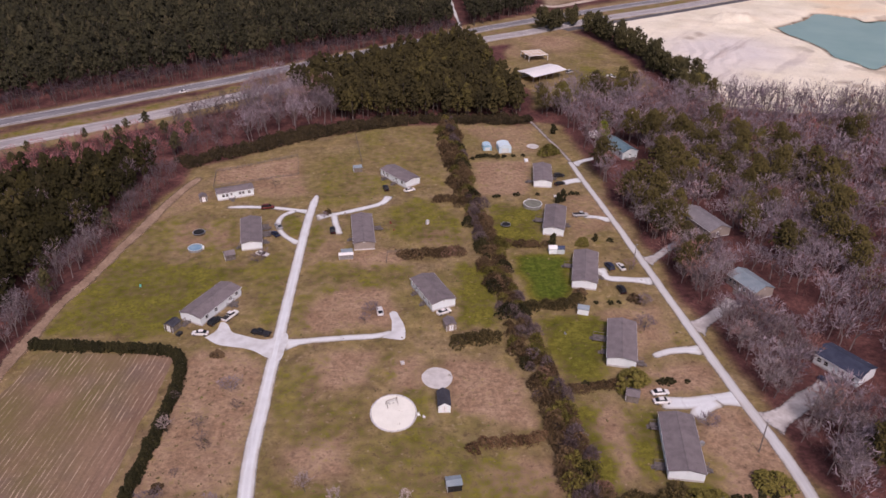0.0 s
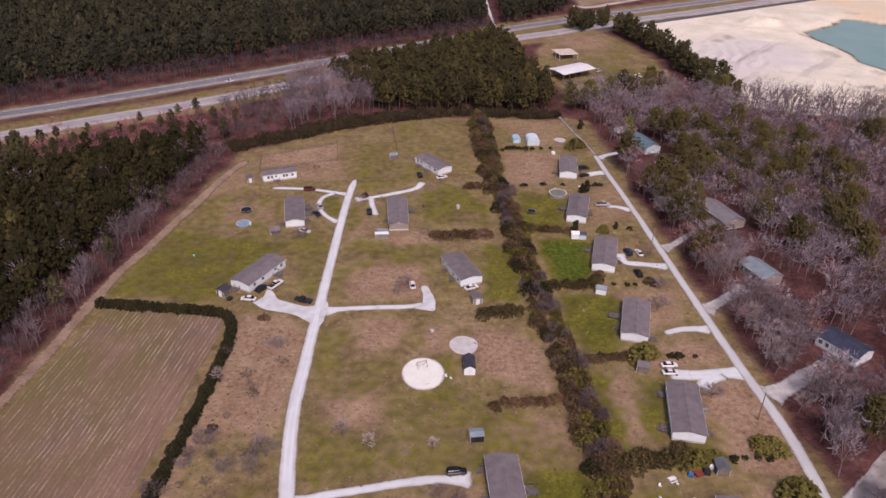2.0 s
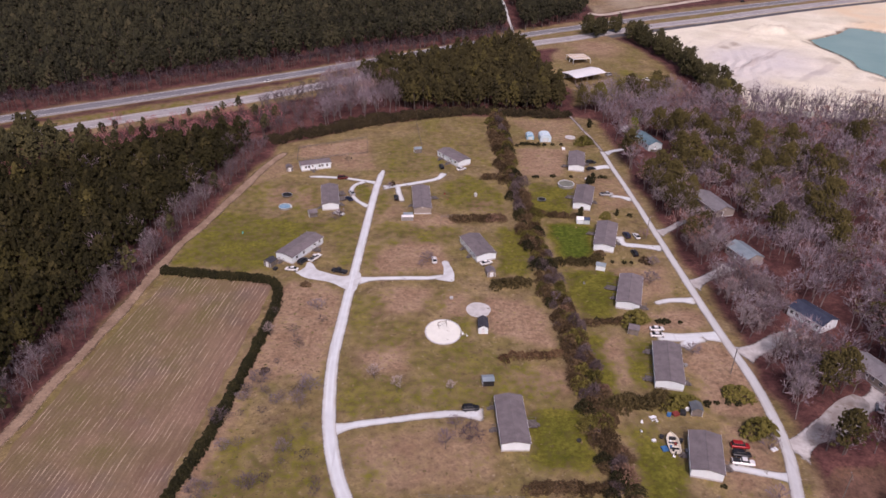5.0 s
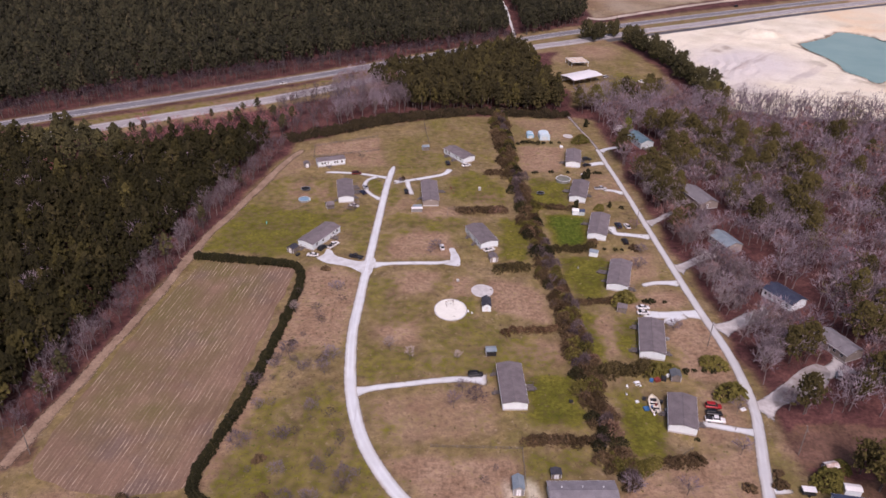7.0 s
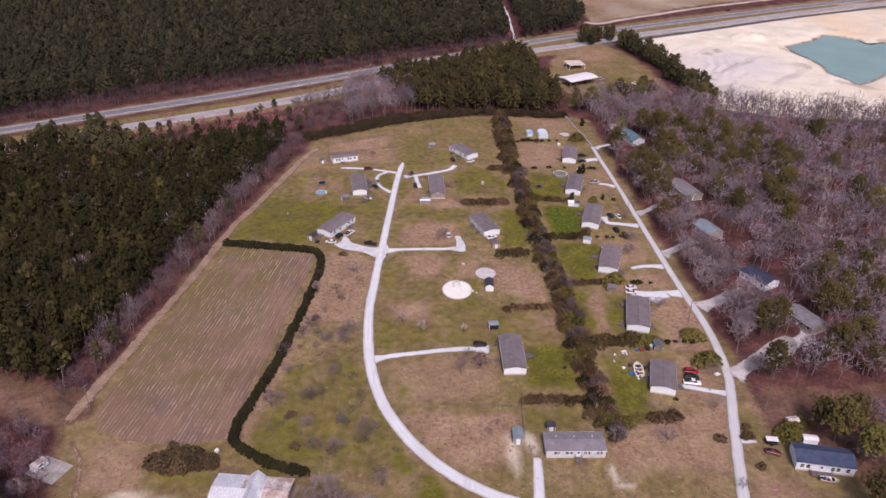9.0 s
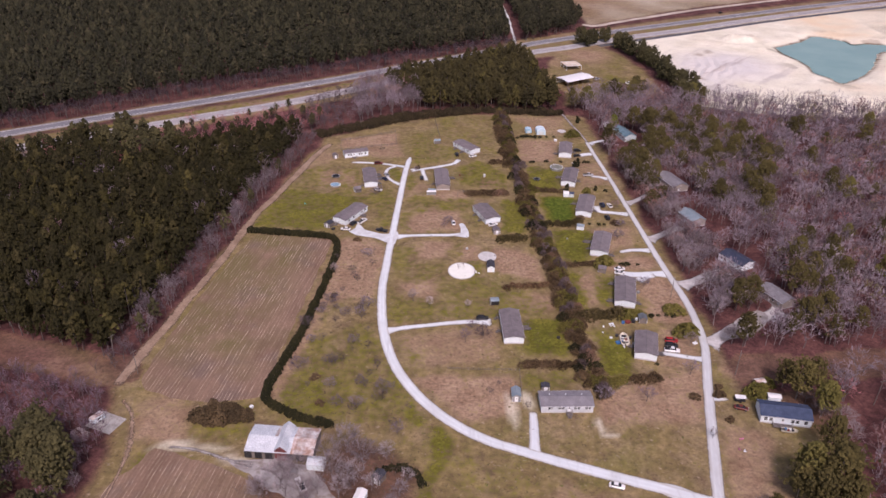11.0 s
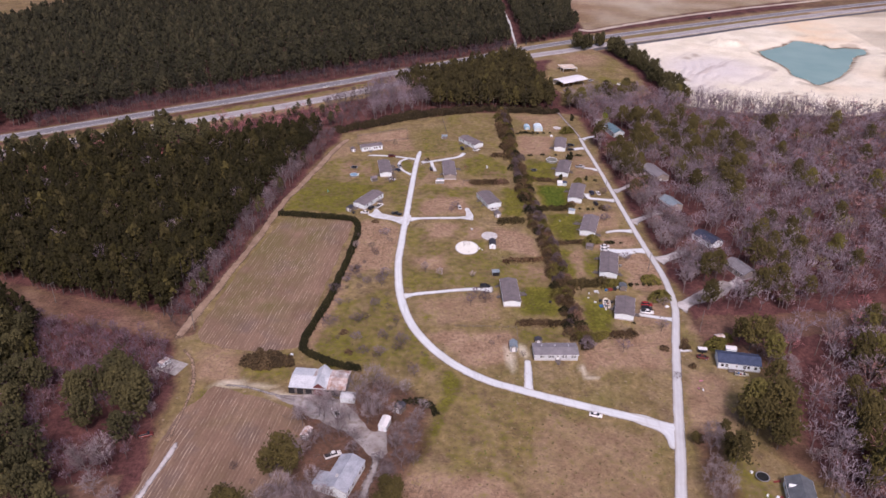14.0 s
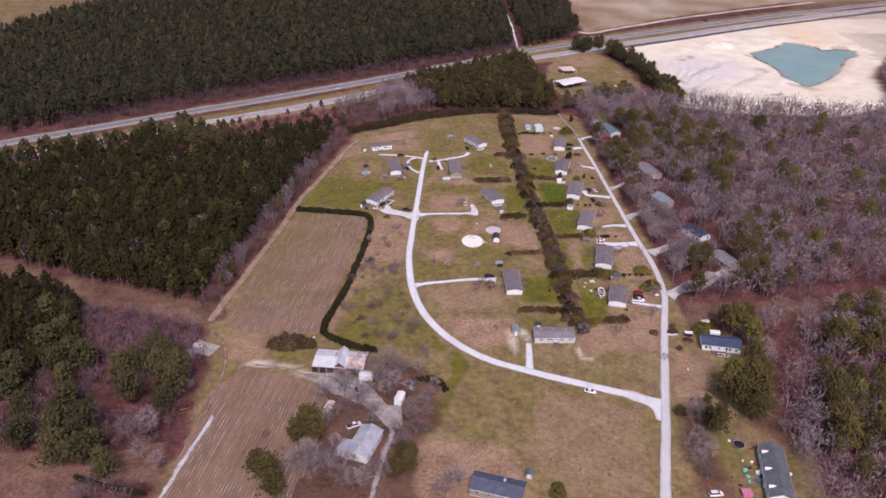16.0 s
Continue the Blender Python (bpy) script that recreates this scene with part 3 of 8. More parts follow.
m, nt = blank("rough_winter_ground")
n_big, n_mid, n_fine = noise_node(nt, 0.045, 0.38, 0.62, 7.0), noise_node(nt, 0.11, 0.38, 0.62, 9.0, rough=0.62), noise_node(nt, 0.7, 0.32, 0.68, 8.0, rough=0.78)
n_spot = noise_node(nt, 0.35, 0.45, 0.68, 6.0, rough=0.6)
dry = mix_nodes(nt, n_mid, (0.158, 0.120, 0.046), (0.305, 0.225, 0.106))
dry = mix_nodes(nt, math_node(nt, "MULTIPLY", n_big, 0.4), dry, (0.225, 0.175, 0.080))
dry = mix_nodes(nt, math_node(nt, "MULTIPLY", n_spot, 0.75), dry, (0.128, 0.098, 0.048))
dry = mix_nodes(nt, math_node(nt, "MULTIPLY", noise_node(nt, 0.06, 0.49, 0.60, 8.0, rough=0.62), 0.35), dry, (0.345, 0.250, 0.165))
dry = mix_nodes(nt, math_node(nt, "MULTIPLY", noise_node(nt, 0.13, 0.56, 0.68, 5.0, rough=0.5), 0.6), dry, (0.140, 0.096, 0.062))
dry = mix_nodes(nt, math_node(nt, "MULTIPLY", noise_node(nt, 0.05, 0.52, 0.64, 8.0, (1, 0.6, 1), 0.6, 0.62), 0.42), dry, (0.150, 0.142, 0.034))
dry = mix_nodes(nt, math_node(nt, "MULTIPLY", noise_node(nt, 0.6, 0.62, 0.70, 3.0), 0.5), dry, (0.42, 0.325, 0.24))
lush = mix_nodes(nt, n_mid, (0.082, 0.084, 0.010), (0.162, 0.147, 0.026))
soil = mix_nodes(nt, n_mid, (0.258, 0.165, 0.106), (0.380, 0.262, 0.178))
fl = mix_nodes(nt, n_mid, (0.064, 0.027, 0.027), (0.150, 0.067, 0.060))
sd = mix_nodes(nt, n_big, (0.70, 0.655, 0.52), (0.81, 0.765, 0.635))
sd = mix_nodes(nt, math_node(nt, "MULTIPLY", noise_node(nt, 0.02, 0.5, 0.75), 0.4), sd, (0.70, 0.56, 0.41))
sd = mix_nodes(nt, attr_node(nt, "silt"), sd, (0.655, 0.625, 0.605))
sd = mix_nodes(nt, math_node(nt, "MULTIPLY", noise_node(nt, 0.12, 0.54, 0.70, 6.0, rough=0.6), 0.35), sd, (0.50, 0.44, 0.37))
sd = mix_nodes(nt, math_node(nt, "MULTIPLY", noise_node(nt, 0.10, 0.56, 0.68, 5.0, (1, 0.10, 1), 0.75), math_node(nt, "ADD", math_node(nt, "MULTIPLY", attr_node(nt, "silt"), 0.9), 0.18)), sd, (0.47, 0.42, 0.39))
sd = mix_nodes(nt, math_node(nt, "MULTIPLY", attr_node(nt, "ochre"), math_node(nt, "ADD", n_big, 0.5)), sd, (0.74, 0.60, 0.42))
sd = mix_nodes(nt, attr_node(nt, "spoil"), sd, (0.36, 0.30, 0.24))
sd = mix_nodes(nt, attr_node(nt, "wet"), sd, (0.20, 0.15, 0.10))
edge = math_node(nt, "SUBTRACT", math_node(nt, "ADD", math_node(nt, "MULTIPLY", n_mid, 0.35), math_node(nt, "ADD", math_node(nt, "MULTIPLY", n_spot, 0.35), math_node(nt, "MULTIPLY", n_fine, 0.3))), 0.5)
gf = math_node(nt, "MULTIPLY", math_node(nt, "ADD", math_node(nt, "SUBTRACT", attr_node(nt, "green"), 0.12), math_node(nt, "MULTIPLY", edge, 1.35)), 1.35)
bf = math_node(nt, "MULTIPLY", math_node(nt, "ADD", math_node(nt, "SUBTRACT", attr_node(nt, "bare"), 0.10), math_node(nt, "MULTIPLY", edge, -0.9)), 1.25)
col = mix_nodes(nt, bf, dry, soil)
col = mix_nodes(nt, gf, col, lush)
col = mix_nodes(nt, math_node(nt, "MULTIPLY", math_node(nt, "SUBTRACT", attr_node(nt, "green"), 1.05), 1.8), col, mix_nodes(nt, n_spot, (0.060, 0.098, 0.010), (0.095, 0.128, 0.018)))
col = mix_nodes(nt, attr_node(nt, "litter"), col, fl)
col = mix_nodes(nt, attr_node(nt, "sand"), col, sd)
hs = nt.nodes.new("ShaderNodeHueSaturation")
nt.links.new(col, hs.inputs["Color"])
fv = nt.nodes.new("ShaderNodeMapRange")
fv.inputs[3].default_value, fv.inputs[4].default_value = 0.42, 1.58
nt.links.new(n_fine, fv.inputs[0])
calm = math_node(nt, "SUBTRACT", 1.0, math_node(nt, "MULTIPLY", attr_node(nt, "sand"), 0.8))
nt.links.new(math_node(nt, "ADD", math_node(nt, "MULTIPLY", math_node(nt, "SUBTRACT", fv.outputs[0], 1.0), calm), 1.0), hs.inputs["Value"])
finish(m, hs.outputs[0], 0.95, n_fine, 0.12)
M["ground"] = m
me = raw_mesh("ground", gv, gt, [m])
for nm, arr in (("green", green), ("bare", bare), ("litter", litter), ("sand", sand), ("wet", wet), ("ochre", ochre), ("silt", silt), ("spoil", spoil)):
    me.attributes.new(nm, "FLOAT", "POINT").data.foreach_set("value", np.asarray(arr.ravel(), np.float32))
tagged(new("ground", me), "rough dry winter grass, bare soil and leaf litter", "ground", kind="structure")

# gravel: pale, with two worn wheel tracks
m, nt = blank("pale_gravel")
across, fade = attr_node(nt, "across"), attr_node(nt, "fade")


def ragged_edge(m, fade, reach=0.35, wide=0.6):
    """Loose stones thin out towards the edge."""
    nt = m.node_tree
    a = math_node(nt, "ADD", math_node(nt, "MULTIPLY", fade, 1 / wide), math_node(nt, "MULTIPLY", math_node(nt, "SUBTRACT", noise_node(nt, 0.7, 0.25, 0.75, 6.0, rough=0.65), 0.75), reach / wide))
    nt.links.new(math_node(nt, "MINIMUM", math_node(nt, "MAXIMUM", a, 0.0), 1.0), nt.nodes["Principled BSDF"].inputs["Alpha"])


g1, g2 = noise_node(nt, 0.25, 0.35, 0.65), noise_node(nt, 3.0, 0.3, 0.7, 4.0)
col = mix_nodes(nt, g1, (0.63, 0.675, 0.70), (0.70, 0.745, 0.775))
tr = math_node(nt, "SUBTRACT", 1.0, math_node(nt, "ABSOLUTE", math_node(nt, "MULTIPLY", math_node(nt, "SUBTRACT", math_node(nt, "ABSOLUTE", across, 0.0), 0.30), 5.0), 0.0))
col = mix_nodes(nt, math_node(nt, "MULTIPLY", math_node(nt, "MAXIMUM", tr, 0.0), noise_node(nt, 0.12, 0.35, 0.7)), col, (0.77, 0.82, 0.84))
col = mix_nodes(nt, math_node(nt, "MULTIPLY", math_node(nt, "MINIMUM", math_node(nt, "MAXIMUM", math_node(nt, "SUBTRACT", 1.3, fade), 0.0), 1.0), math_node(nt, "ADD", noise_node(nt, 0.2, 0.35, 0.65), 0.3)), col, (0.40, 0.355, 0.295))
col = mix_nodes(nt, math_node(nt, "MULTIPLY", noise_node(nt, 0.5, 0.54, 0.66, 6.0, (1, 0.12, 1), 0.0, 0.65), 0.6), col, (0.50, 0.525, 0.55))
col = mix_nodes(nt, math_node(nt, "MULTIPLY", noise_node(nt, 0.07, 0.50, 0.66, 6.0), 0.4), col, (0.53, 0.53, 0.53))
col = mix_nodes(nt, math_node(nt, "MULTIPLY", g2, 0.10), col, (0.40, 0.38, 0.37))
finish(m, col, 0.95, g2, 0.03)
ragged_edge(m, fade)
M["gravel"] = m
m = m.copy()
m.name = "grey_lane_gravel"
bc = m.node_tree.nodes["Principled BSDF"].inputs["Base Color"]
dull = mix_nodes(m.node_tree, 0.32, bc.links[0].from_socket, (0.36, 0.335, 0.32))
m.node_tree.links.new(dull, bc)
M["gravel_grey"] = m
m, nt = blank("dirty_grey_gravel")
g1, g2 = noise_node(nt, 0.18, 0.36, 0.64, 7.0), noise_node(nt, 2.0, 0.3, 0.7, 5.0)
col = mix_nodes(nt, g1, (0.24, 0.21, 0.20), (0.45, 0.43, 0.425))
col = mix_nodes(nt, math_node(nt, "MULTIPLY", noise_node(nt, 0.4, 0.52, 0.66, 6.0), 0.7), col, (0.19, 0.145, 0.115))
col = mix_nodes(nt, math_node(nt, "MULTIPLY", g2, 0.3), col, (0.24, 0.21, 0.19))
finish(m, col, 0.95, g2, 0.04)
M["patch_gravel"] = m
m = m.copy()
m.name = "dirty_grey_track_gravel"
ragged_edge(m, attr_node(m.node_tree, "fade"), 1.2, 0.9)
M["yard_gravel"] = m
m, nt = blank("dull_lane_gravel")
col = mix_nodes(nt, noise_node(nt, 0.2, 0.36, 0.64, 7.0), (0.42, 0.395, 0.385), (0.62, 0.605, 0.60))
col = mix_nodes(nt, math_node(nt, "MULTIPLY", noise_node(nt, 1.2, 0.4, 0.7, 5.0), 0.3), col, (0.27, 0.23, 0.20))
finish(m, col, 0.95)
ragged_edge(m, attr_node(nt, "fade"), 1.0, 0.9)
M["lane_gravel"] = m
def highway_surface(name, dark, light, rim):
    """Worn lanes between paler shoulders."""
    m, nt = blank(name)
    across = attr_node(nt, "across")
    col = mix_nodes(nt, noise_node(nt, 0.12, 0.35, 0.65), dark, light)
    col = mix_nodes(nt, math_node(nt, "MULTIPLY", noise_node(nt, 0.05, 0.50, 0.62, 4.0, (1, 9, 1), -0.55), 0.6), col, tuple(v * 1.2 for v in light))
    shoulder = math_node(nt, "MULTIPLY", math_node(nt, "SUBTRACT", math_node(nt, "ABSOLUTE", across, 0.0), 0.62), 10.0)
    col = mix_nodes(nt, shoulder, col, mix_nodes(nt, noise_node(nt, 0.15, 0.35, 0.65), rim, tuple(v * 0.72 for v in rim)))
    finish(m, col, 0.9)
    return m


M["asphalt"] = highway_surface("worn_grey_asphalt", (0.165, 0.168, 0.188), (0.220, 0.220, 0.238), (0.36, 0.335, 0.32))
M["asphalt_pale"] = highway_surface("pale_worn_concrete", (0.285, 0.272, 0.280), (0.385, 0.365, 0.37), (0.43, 0.40, 0.38))
M["road_paint"] = paint("white_road_paint", (0.66, 0.66, 0.66), (0.78, 0.78, 0.78), 0.3, 0.8, 2, fine=0.1)


M["new_asphalt"] = paint("new_dark_asphalt", (0.085, 0.082, 0.09), (0.12, 0.115, 0.122), 0.2, 0.9, 3, fine=0.12)


def ribbon(name, pts, width, material, z, label, category, crown=0.05, ragged=0.10, ends=(1.0, 1.0), cols=9, grow=(1.0, 1.0)):
    """A road surface along a line; ends: how much wider it grows at its two ends."""
    line = spline(pts, 1.6)
    n = len(line)
    t = np.gradient(line[:, :2], axis=0)
    t /= np.linalg.norm(t, axis=1)[:, None] + 1e-9
    nrm = np.stack([-t[:, 1], t[:, 0]], 1)
    s = np.concatenate([[0], np.cumsum(np.linalg.norm(np.diff(line[:, :2], axis=0), axis=1))])
    w = np.full(n, width / 2.0 + (0.12 if ragged < 0.35 else 0.0))
    w *= 1 + (ends[0] - 1) * np.clip(1 - s / 7.0, 0, 1) ** 2 + (ends[1] - 1) * np.clip(1 - (s[-1] - s) / 7.0, 0, 1) ** 2
    w *= np.linspace(grow[0], grow[1], n)
    u = np.linspace(-1, 1, cols)
    wl = w + ragged * wobble(line[:, 0], line[:, 1], 6.0, 1.0)
    wr = w + ragged * wobble(line[:, 0], line[:, 1], 6.0, 6.0)
    W = np.where(u[None, :] < 0, wr[:, None], wl[:, None]) * u[None, :]
    xy = line[:, None, :2] + W[:, :, None] * nrm[:, None, :]
    zz = z + crown * (1 - u ** 2)[None, :] + 0 * W
    zz[:, 0] = zz[:, -1] = -0.05
    v = np.concatenate([xy, zz[:, :, None]], 2).reshape(-1, 3)
    k = np.arange(n * cols).reshape(n, cols)
    a, b, c, d = k[:-1, :-1].ravel(), k[:-1, 1:].ravel(), k[1:, 1:].ravel(), k[1:, :-1].ravel()
    me = raw_mesh(name, v, np.concatenate([np.stack([b, a, c], 1), np.stack([c, a, d], 1)]), [material])
    me.attributes.new("across", "FLOAT", "POINT").data.foreach_set("value", np.tile(u, n).astype(np.float32))
    side = (1 - np.abs(u))[None, :] * w[:, None]
    close = np.minimum(s, s[-1] - s)[:, None] * 0.6 + 0 * side
    me.attributes.new("fade", "FLOAT", "POINT").data.foreach_set("value", np.minimum(side, close).ravel().astype(np.float32))
    return tagged(new(name, me), label, category, kind="structure")


ribbon("road_west", WEST_ROAD, 4.1, M["gravel"], 0.07, "pale gravel lane curving past the mobile homes", "road", ends=(0.4, 2.0), grow=(0.86, 1.16))
ribbon("road_west", [(28, -30.6), (35.5, -34.2), (40.2, -37.6), (42.2, -42), (41.6, -48.5)], 6.0, M["gravel"], 0.055, "gravel turning of the lane at the junction", "road", ends=(0.5, 0.8))
ribbon("road_east", [p for p in EAST_ROAD if p[1] < 240], 3.6, M["gravel_grey"], 0.09, "straight pale grey gravel lane beside the woods", "road", grow=(0.78, 1.62))
ribbon("road_east", [(52.6, 286), (54.4, 276), (56, 264), (58.4, 250), (60, 236), (60.3, 228)], 2.6, M["yard_gravel"], 0.05, "worn sandy end of the lane by the pine stand", "road")
ribbon("highway_north", HW_NORTH, 13.0, M["asphalt"], 0.10, "worn grey highway carriageway", "highway", 0.1, 0.1)
ribbon("highway_lane", [(112, 456), (150, 476), (215, 509), (290, 549), (372, 588), (524, 656)], 7.0, M["new_asphalt"], 0.08, "strip of new dark asphalt beside the highway", "highway", 0.05, 0.3)
ribbon("frontage_road", [(112, 532), (124, 528), (150, 545), (190, 570), (240, 600), (330, 645), (430, 690)], 6.5, M["frontage"], 0.06, "pale sandy frontage road beyond the highway", "road", 0.05, 0.6)
ribbon("forest_track", [(42, 462), (43, 500), (45, 560), (44, 620), (45, 700)], 3.0, M["gravel"], 0.06, "pale sandy track up the forest cutting", "track", 0.03, 0.7)
ribbon("highway_south", HW_SOUTH, 13.0, M["asphalt_pale"], 0.10, "worn grey highway carriageway", "highway", 0.1, 0.1)


def beside(pts, d):
    """A line kept d metres to one side of another, within the stretch in view."""
    p = np.array([q for q in pts if -620 < q[0] < 560], float)
    t = np.gradient(p, axis=0)
    t /= np.linalg.norm(t, axis=1)[:, None]
    return [(x - d * v, y + d * u) for (x, y), (u, v) in zip(p, t)]


for hw in (HW_NORTH, HW_SOUTH):
    for d in (-3.7, 3.7):
        ribbon("edge_line", beside(hw, d), 0.24, M["road_paint"], 0.17, "white painted edge line of the highway", "road marking", 0.01, 0.0, cols=5)
DRIVES = [
    ([(-78, 203.6), (-70, 203.4), (-60, 202), (-46, 197.5)], 2.8, (0.8, 1.8)),
    ([(-49.2, 174), (-54.8, 180.6), (-57.6, 188), (-56.8, 195), (-52, 199.6)], 2.6, (1.6, 1.2)),
    ([(-45, 193), (-38, 195), (-30, 198), (-21, 202.5), (-17.4, 209)], 3.2, (1.8, 1.3)),
    ([(-38.6, 197), (-37.4, 188), (-36, 179)], 2.8, (1.6, 1.0)),
    ([(-51, 118), (-44, 119.3), (-34, 119.8), (-25, 120), (-19.6, 121.5)], 3.0, (2.4, 1.0)),
    ([(-53, 45), (-45, 47.2), (-34, 49.2), (-22, 51), (-11.5, 50.6)], 3.1, (2.2, 2.2)),
    ([(-4.6, -19.5), (-3.6, -11), (-2.8, -3), (-2.4, 1)], 3.5, (1.8, 0.9)),
    ([(51, 215), (56, 217), (60.5, 217.5)], 4.2, (1.2, 1.3)),
    ([(52, 186.6), (57, 185.4), (62, 182)], 3.2, (1.0, 1.9)),
    ([(48.4, 151), (48.6, 144.6), (54.6, 143), (63, 141)], 3.6, (1.2, 1.7)),
    ([(49, 104.2), (55.8, 106.2), (64.4, 105.8)], 3.2, (0.8, 1.8)),
    ([(44.5, 86), (52, 85.2), (60, 85.8), (67, 85.6)], 5.0, (1.1, 1.7)),
    ([(51.5, 79.5), (55, 83.2), (60, 85.8)], 4.8, (0.9, 1.3)),
    ([(63.2, 153), (69, 156), (76, 162), (85, 168)], 3.8, (2.4, 1.5)),
    ([(64.6, 115), (70, 118.6), (77, 123.4), (84.5, 128.8)], 4.8, (2.2, 1.7)),
    ([(67.5, 76), (75, 79.6), (84, 85), (93.5, 89)], 6.0, (2.0, 1.9)),
    ([(65.8, 36), (74, 41.5), (82, 47.5), (93, 53), (104, 58)], 6.2, (2.2, 2.0)),
    ([(47.8, 31.6), (55, 29.4), (64, 26.8)], 3.0, (1.0, 1.7)),
    ([(55.5, 8), (60.5, 6.4), (64, 6)], 3.4, (1.6, 0.5)),
    ([(60, 232), (65, 236), (72, 239)], 3.4, (1.8, 0.8)),
]
for pts, w, ends in DRIVES:
    ribbon("driveway", pts, w, M["lane_gravel" if pts[-1][0] > 80 else "gravel"], 0.04, "short pale gravel drive off the lane", "driveway", 0.04, 0.2, ends)
for pts, w, ends, mt in [([(-116, -14), (-106, -15.6), (-96, -19.8), (-88, -22)], 2.2, (1.2, 2.4), "yard_gravel"),
                         ([(-124.5, -43), (-127.5, -58), (-131, -76), (-136, -100)], 3.0, (0.7, 1.0), "lane_gravel"), ([(-58.5, -48), (-58.6, -56), (-60.6, -64), (-65, -90)], 3.4, (1.4, 1.0), "yard_gravel")]:
    ribbon("farm_track", pts, w, M[mt], 0.045, "pale sandy track to the old farmstead", "track", 0.03, 0.7, ends)
M["dirt"] = paint("bare_red_dirt", (0.225, 0.152, 0.108), (0.350, 0.252, 0.182), 0.2, 0.95, 1.5, fine=0.22)
ragged_edge(M["dirt"], attr_node(M["dirt"].node_tree, "fade"), 1.5, 1.0)
ribbon("farm_track", [(-141, 14), (-138, 30), (-131.5, 62), (-123.5, 104), (-118.4, 137), (-114.4, 152), (-108, 176), (-102.4, 198), (-96.6, 219), (-91, 232)], 5.4, M["dirt"], 0.03, "bare reddish dirt track between field and woods", "track", 0.02, 0.8)
ribbon("farm_track", [(-137, 8), (-131, 0), (-127, -14), (-127, -30), (-128, -44)], 2.8, M["dirt"], 0.035, "bare dirt track past the concrete slab", "track", 0.02, 0.8)

# crop field with straw rows
m, nt = blank("harvested_field")
tilt = radians(9.5)
col = mix_nodes(nt, noise_node(nt, 0.045, 0.36, 0.64), (0.245, 0.152, 0.110), (0.345, 0.226, 0.163))
col = mix_nodes(nt, math_node(nt, "MULTIPLY", noise_node(nt, 0.035, 0.50, 0.64, 7.0), 0.5), col, (0.185, 0.155, 0.068))
col = mix_nodes(nt, math_node(nt, "MULTIPLY", noise_node(nt, 0.06, 0.50, 0.62, 7.0), 0.8), col, (0.205, 0.150, 0.132))
band = noise_node(nt, 0.9, 0.40, 0.62, 4.0, (1.0, 0.035, 1), tilt, 0.6)
col = mix_nodes(nt, math_node(nt, "MULTIPLY", band, 0.45), col, (0.15, 0.098, 0.066))
g = nt.nodes.new("ShaderNodeNewGeometry")
mp = nt.nodes.new("ShaderNodeMapping")
mp.vector_type = "TEXTURE"
mp.inputs["Rotation"].default_value = (0, 0, -tilt)
nt.links.new(g.outputs["Position"], mp.inputs["Vector"])
sx = nt.nodes.new("ShaderNodeSeparateXYZ")
nt.links.new(mp.outputs[0], sx.inputs[0])
row = math_node(nt, "SINE", math_node(nt, "ADD", math_node(nt, "MULTIPLY", sx.outputs[0], 2 * math.pi / 1.2), math_node(nt, "MULTIPLY", noise_node(nt, 0.05, 0.3, 0.7, 3.0), 4.0)), 0.0)
col = mix_nodes(nt, math_node(nt, "MULTIPLY", math_node(nt, "MINIMUM", math_node(nt, "MAXIMUM", math_node(nt, "MULTIPLY", math_node(nt, "ADD", sx.outputs[0], 98.0), -0.07), 0.0), 1.0), math_node(nt, "MULTIPLY", noise_node(nt, 0.05, 0.36, 0.58, 7.0), math_node(nt, "MINIMUM", math_node(nt, "MAXIMUM", math_node(nt, "MULTIPLY", sx.outputs[1], 0.05), 0.0), 1.0))), col, (0.180, 0.150, 0.062))
row = math_node(nt, "MAXIMUM", math_node(nt, "SUBTRACT", math_node(nt, "MULTIPLY", row, 1.5), 0.45), 0.0)
row = math_node(nt, "MULTIPLY", row, math_node(nt, "ADD", noise_node(nt, 0.8, 0.47, 0.64, 5.0, (1.0, 0.16, 1), tilt, 0.7), 0.06))
col = mix_nodes(nt, math_node(nt, "MULTIPLY", row, math_node(nt, "ADD", noise_node(nt, 0.06, 0.38, 0.62, 5.0), 0.55)), col, (0.52, 0.405, 0.30))
fine = noise_node(nt, 1.2, 0.3, 0.7, 7.0, None, 0.0, 0.7)
col = mix_nodes(nt, math_node(nt, "MULTIPLY", fine, 0.55), col, (0.13, 0.086, 0.058))
finish(m, col, 0.95, fine, 0.08)
M["field"] = m


def patch(name, poly, material, z, label, category, step=2.0, jitter=0.8):
    """A flat piece of land with an uneven edge."""
    ring = spline(poly + poly[:1], step)[:-1]
    ring[:, 0] += jitter * wobble(ring[:, 0] * 2, ring[:, 1] * 2, 5, 2)
    ring[:, 1] += jitter * wobble(ring[:, 0] * 2, ring[:, 1] * 2, 5, 7)
    bm = bmesh.new()
    f = bm.faces.new([bm.verts.new((x, y, z)) for x, y in ring])
    bmesh.ops.triangulate(bm, faces=[f])
    if bm.faces and next(iter(bm.faces)).normal.z < 0:
        bmesh.ops.reverse_faces(bm, faces=bm.faces)
    me = bpy.data.meshes.new(name)
    bm.to_mesh(me)
    bm.free()
    me.materials.append(material)
    return tagged(new(name, me), label, category, kind="structure")


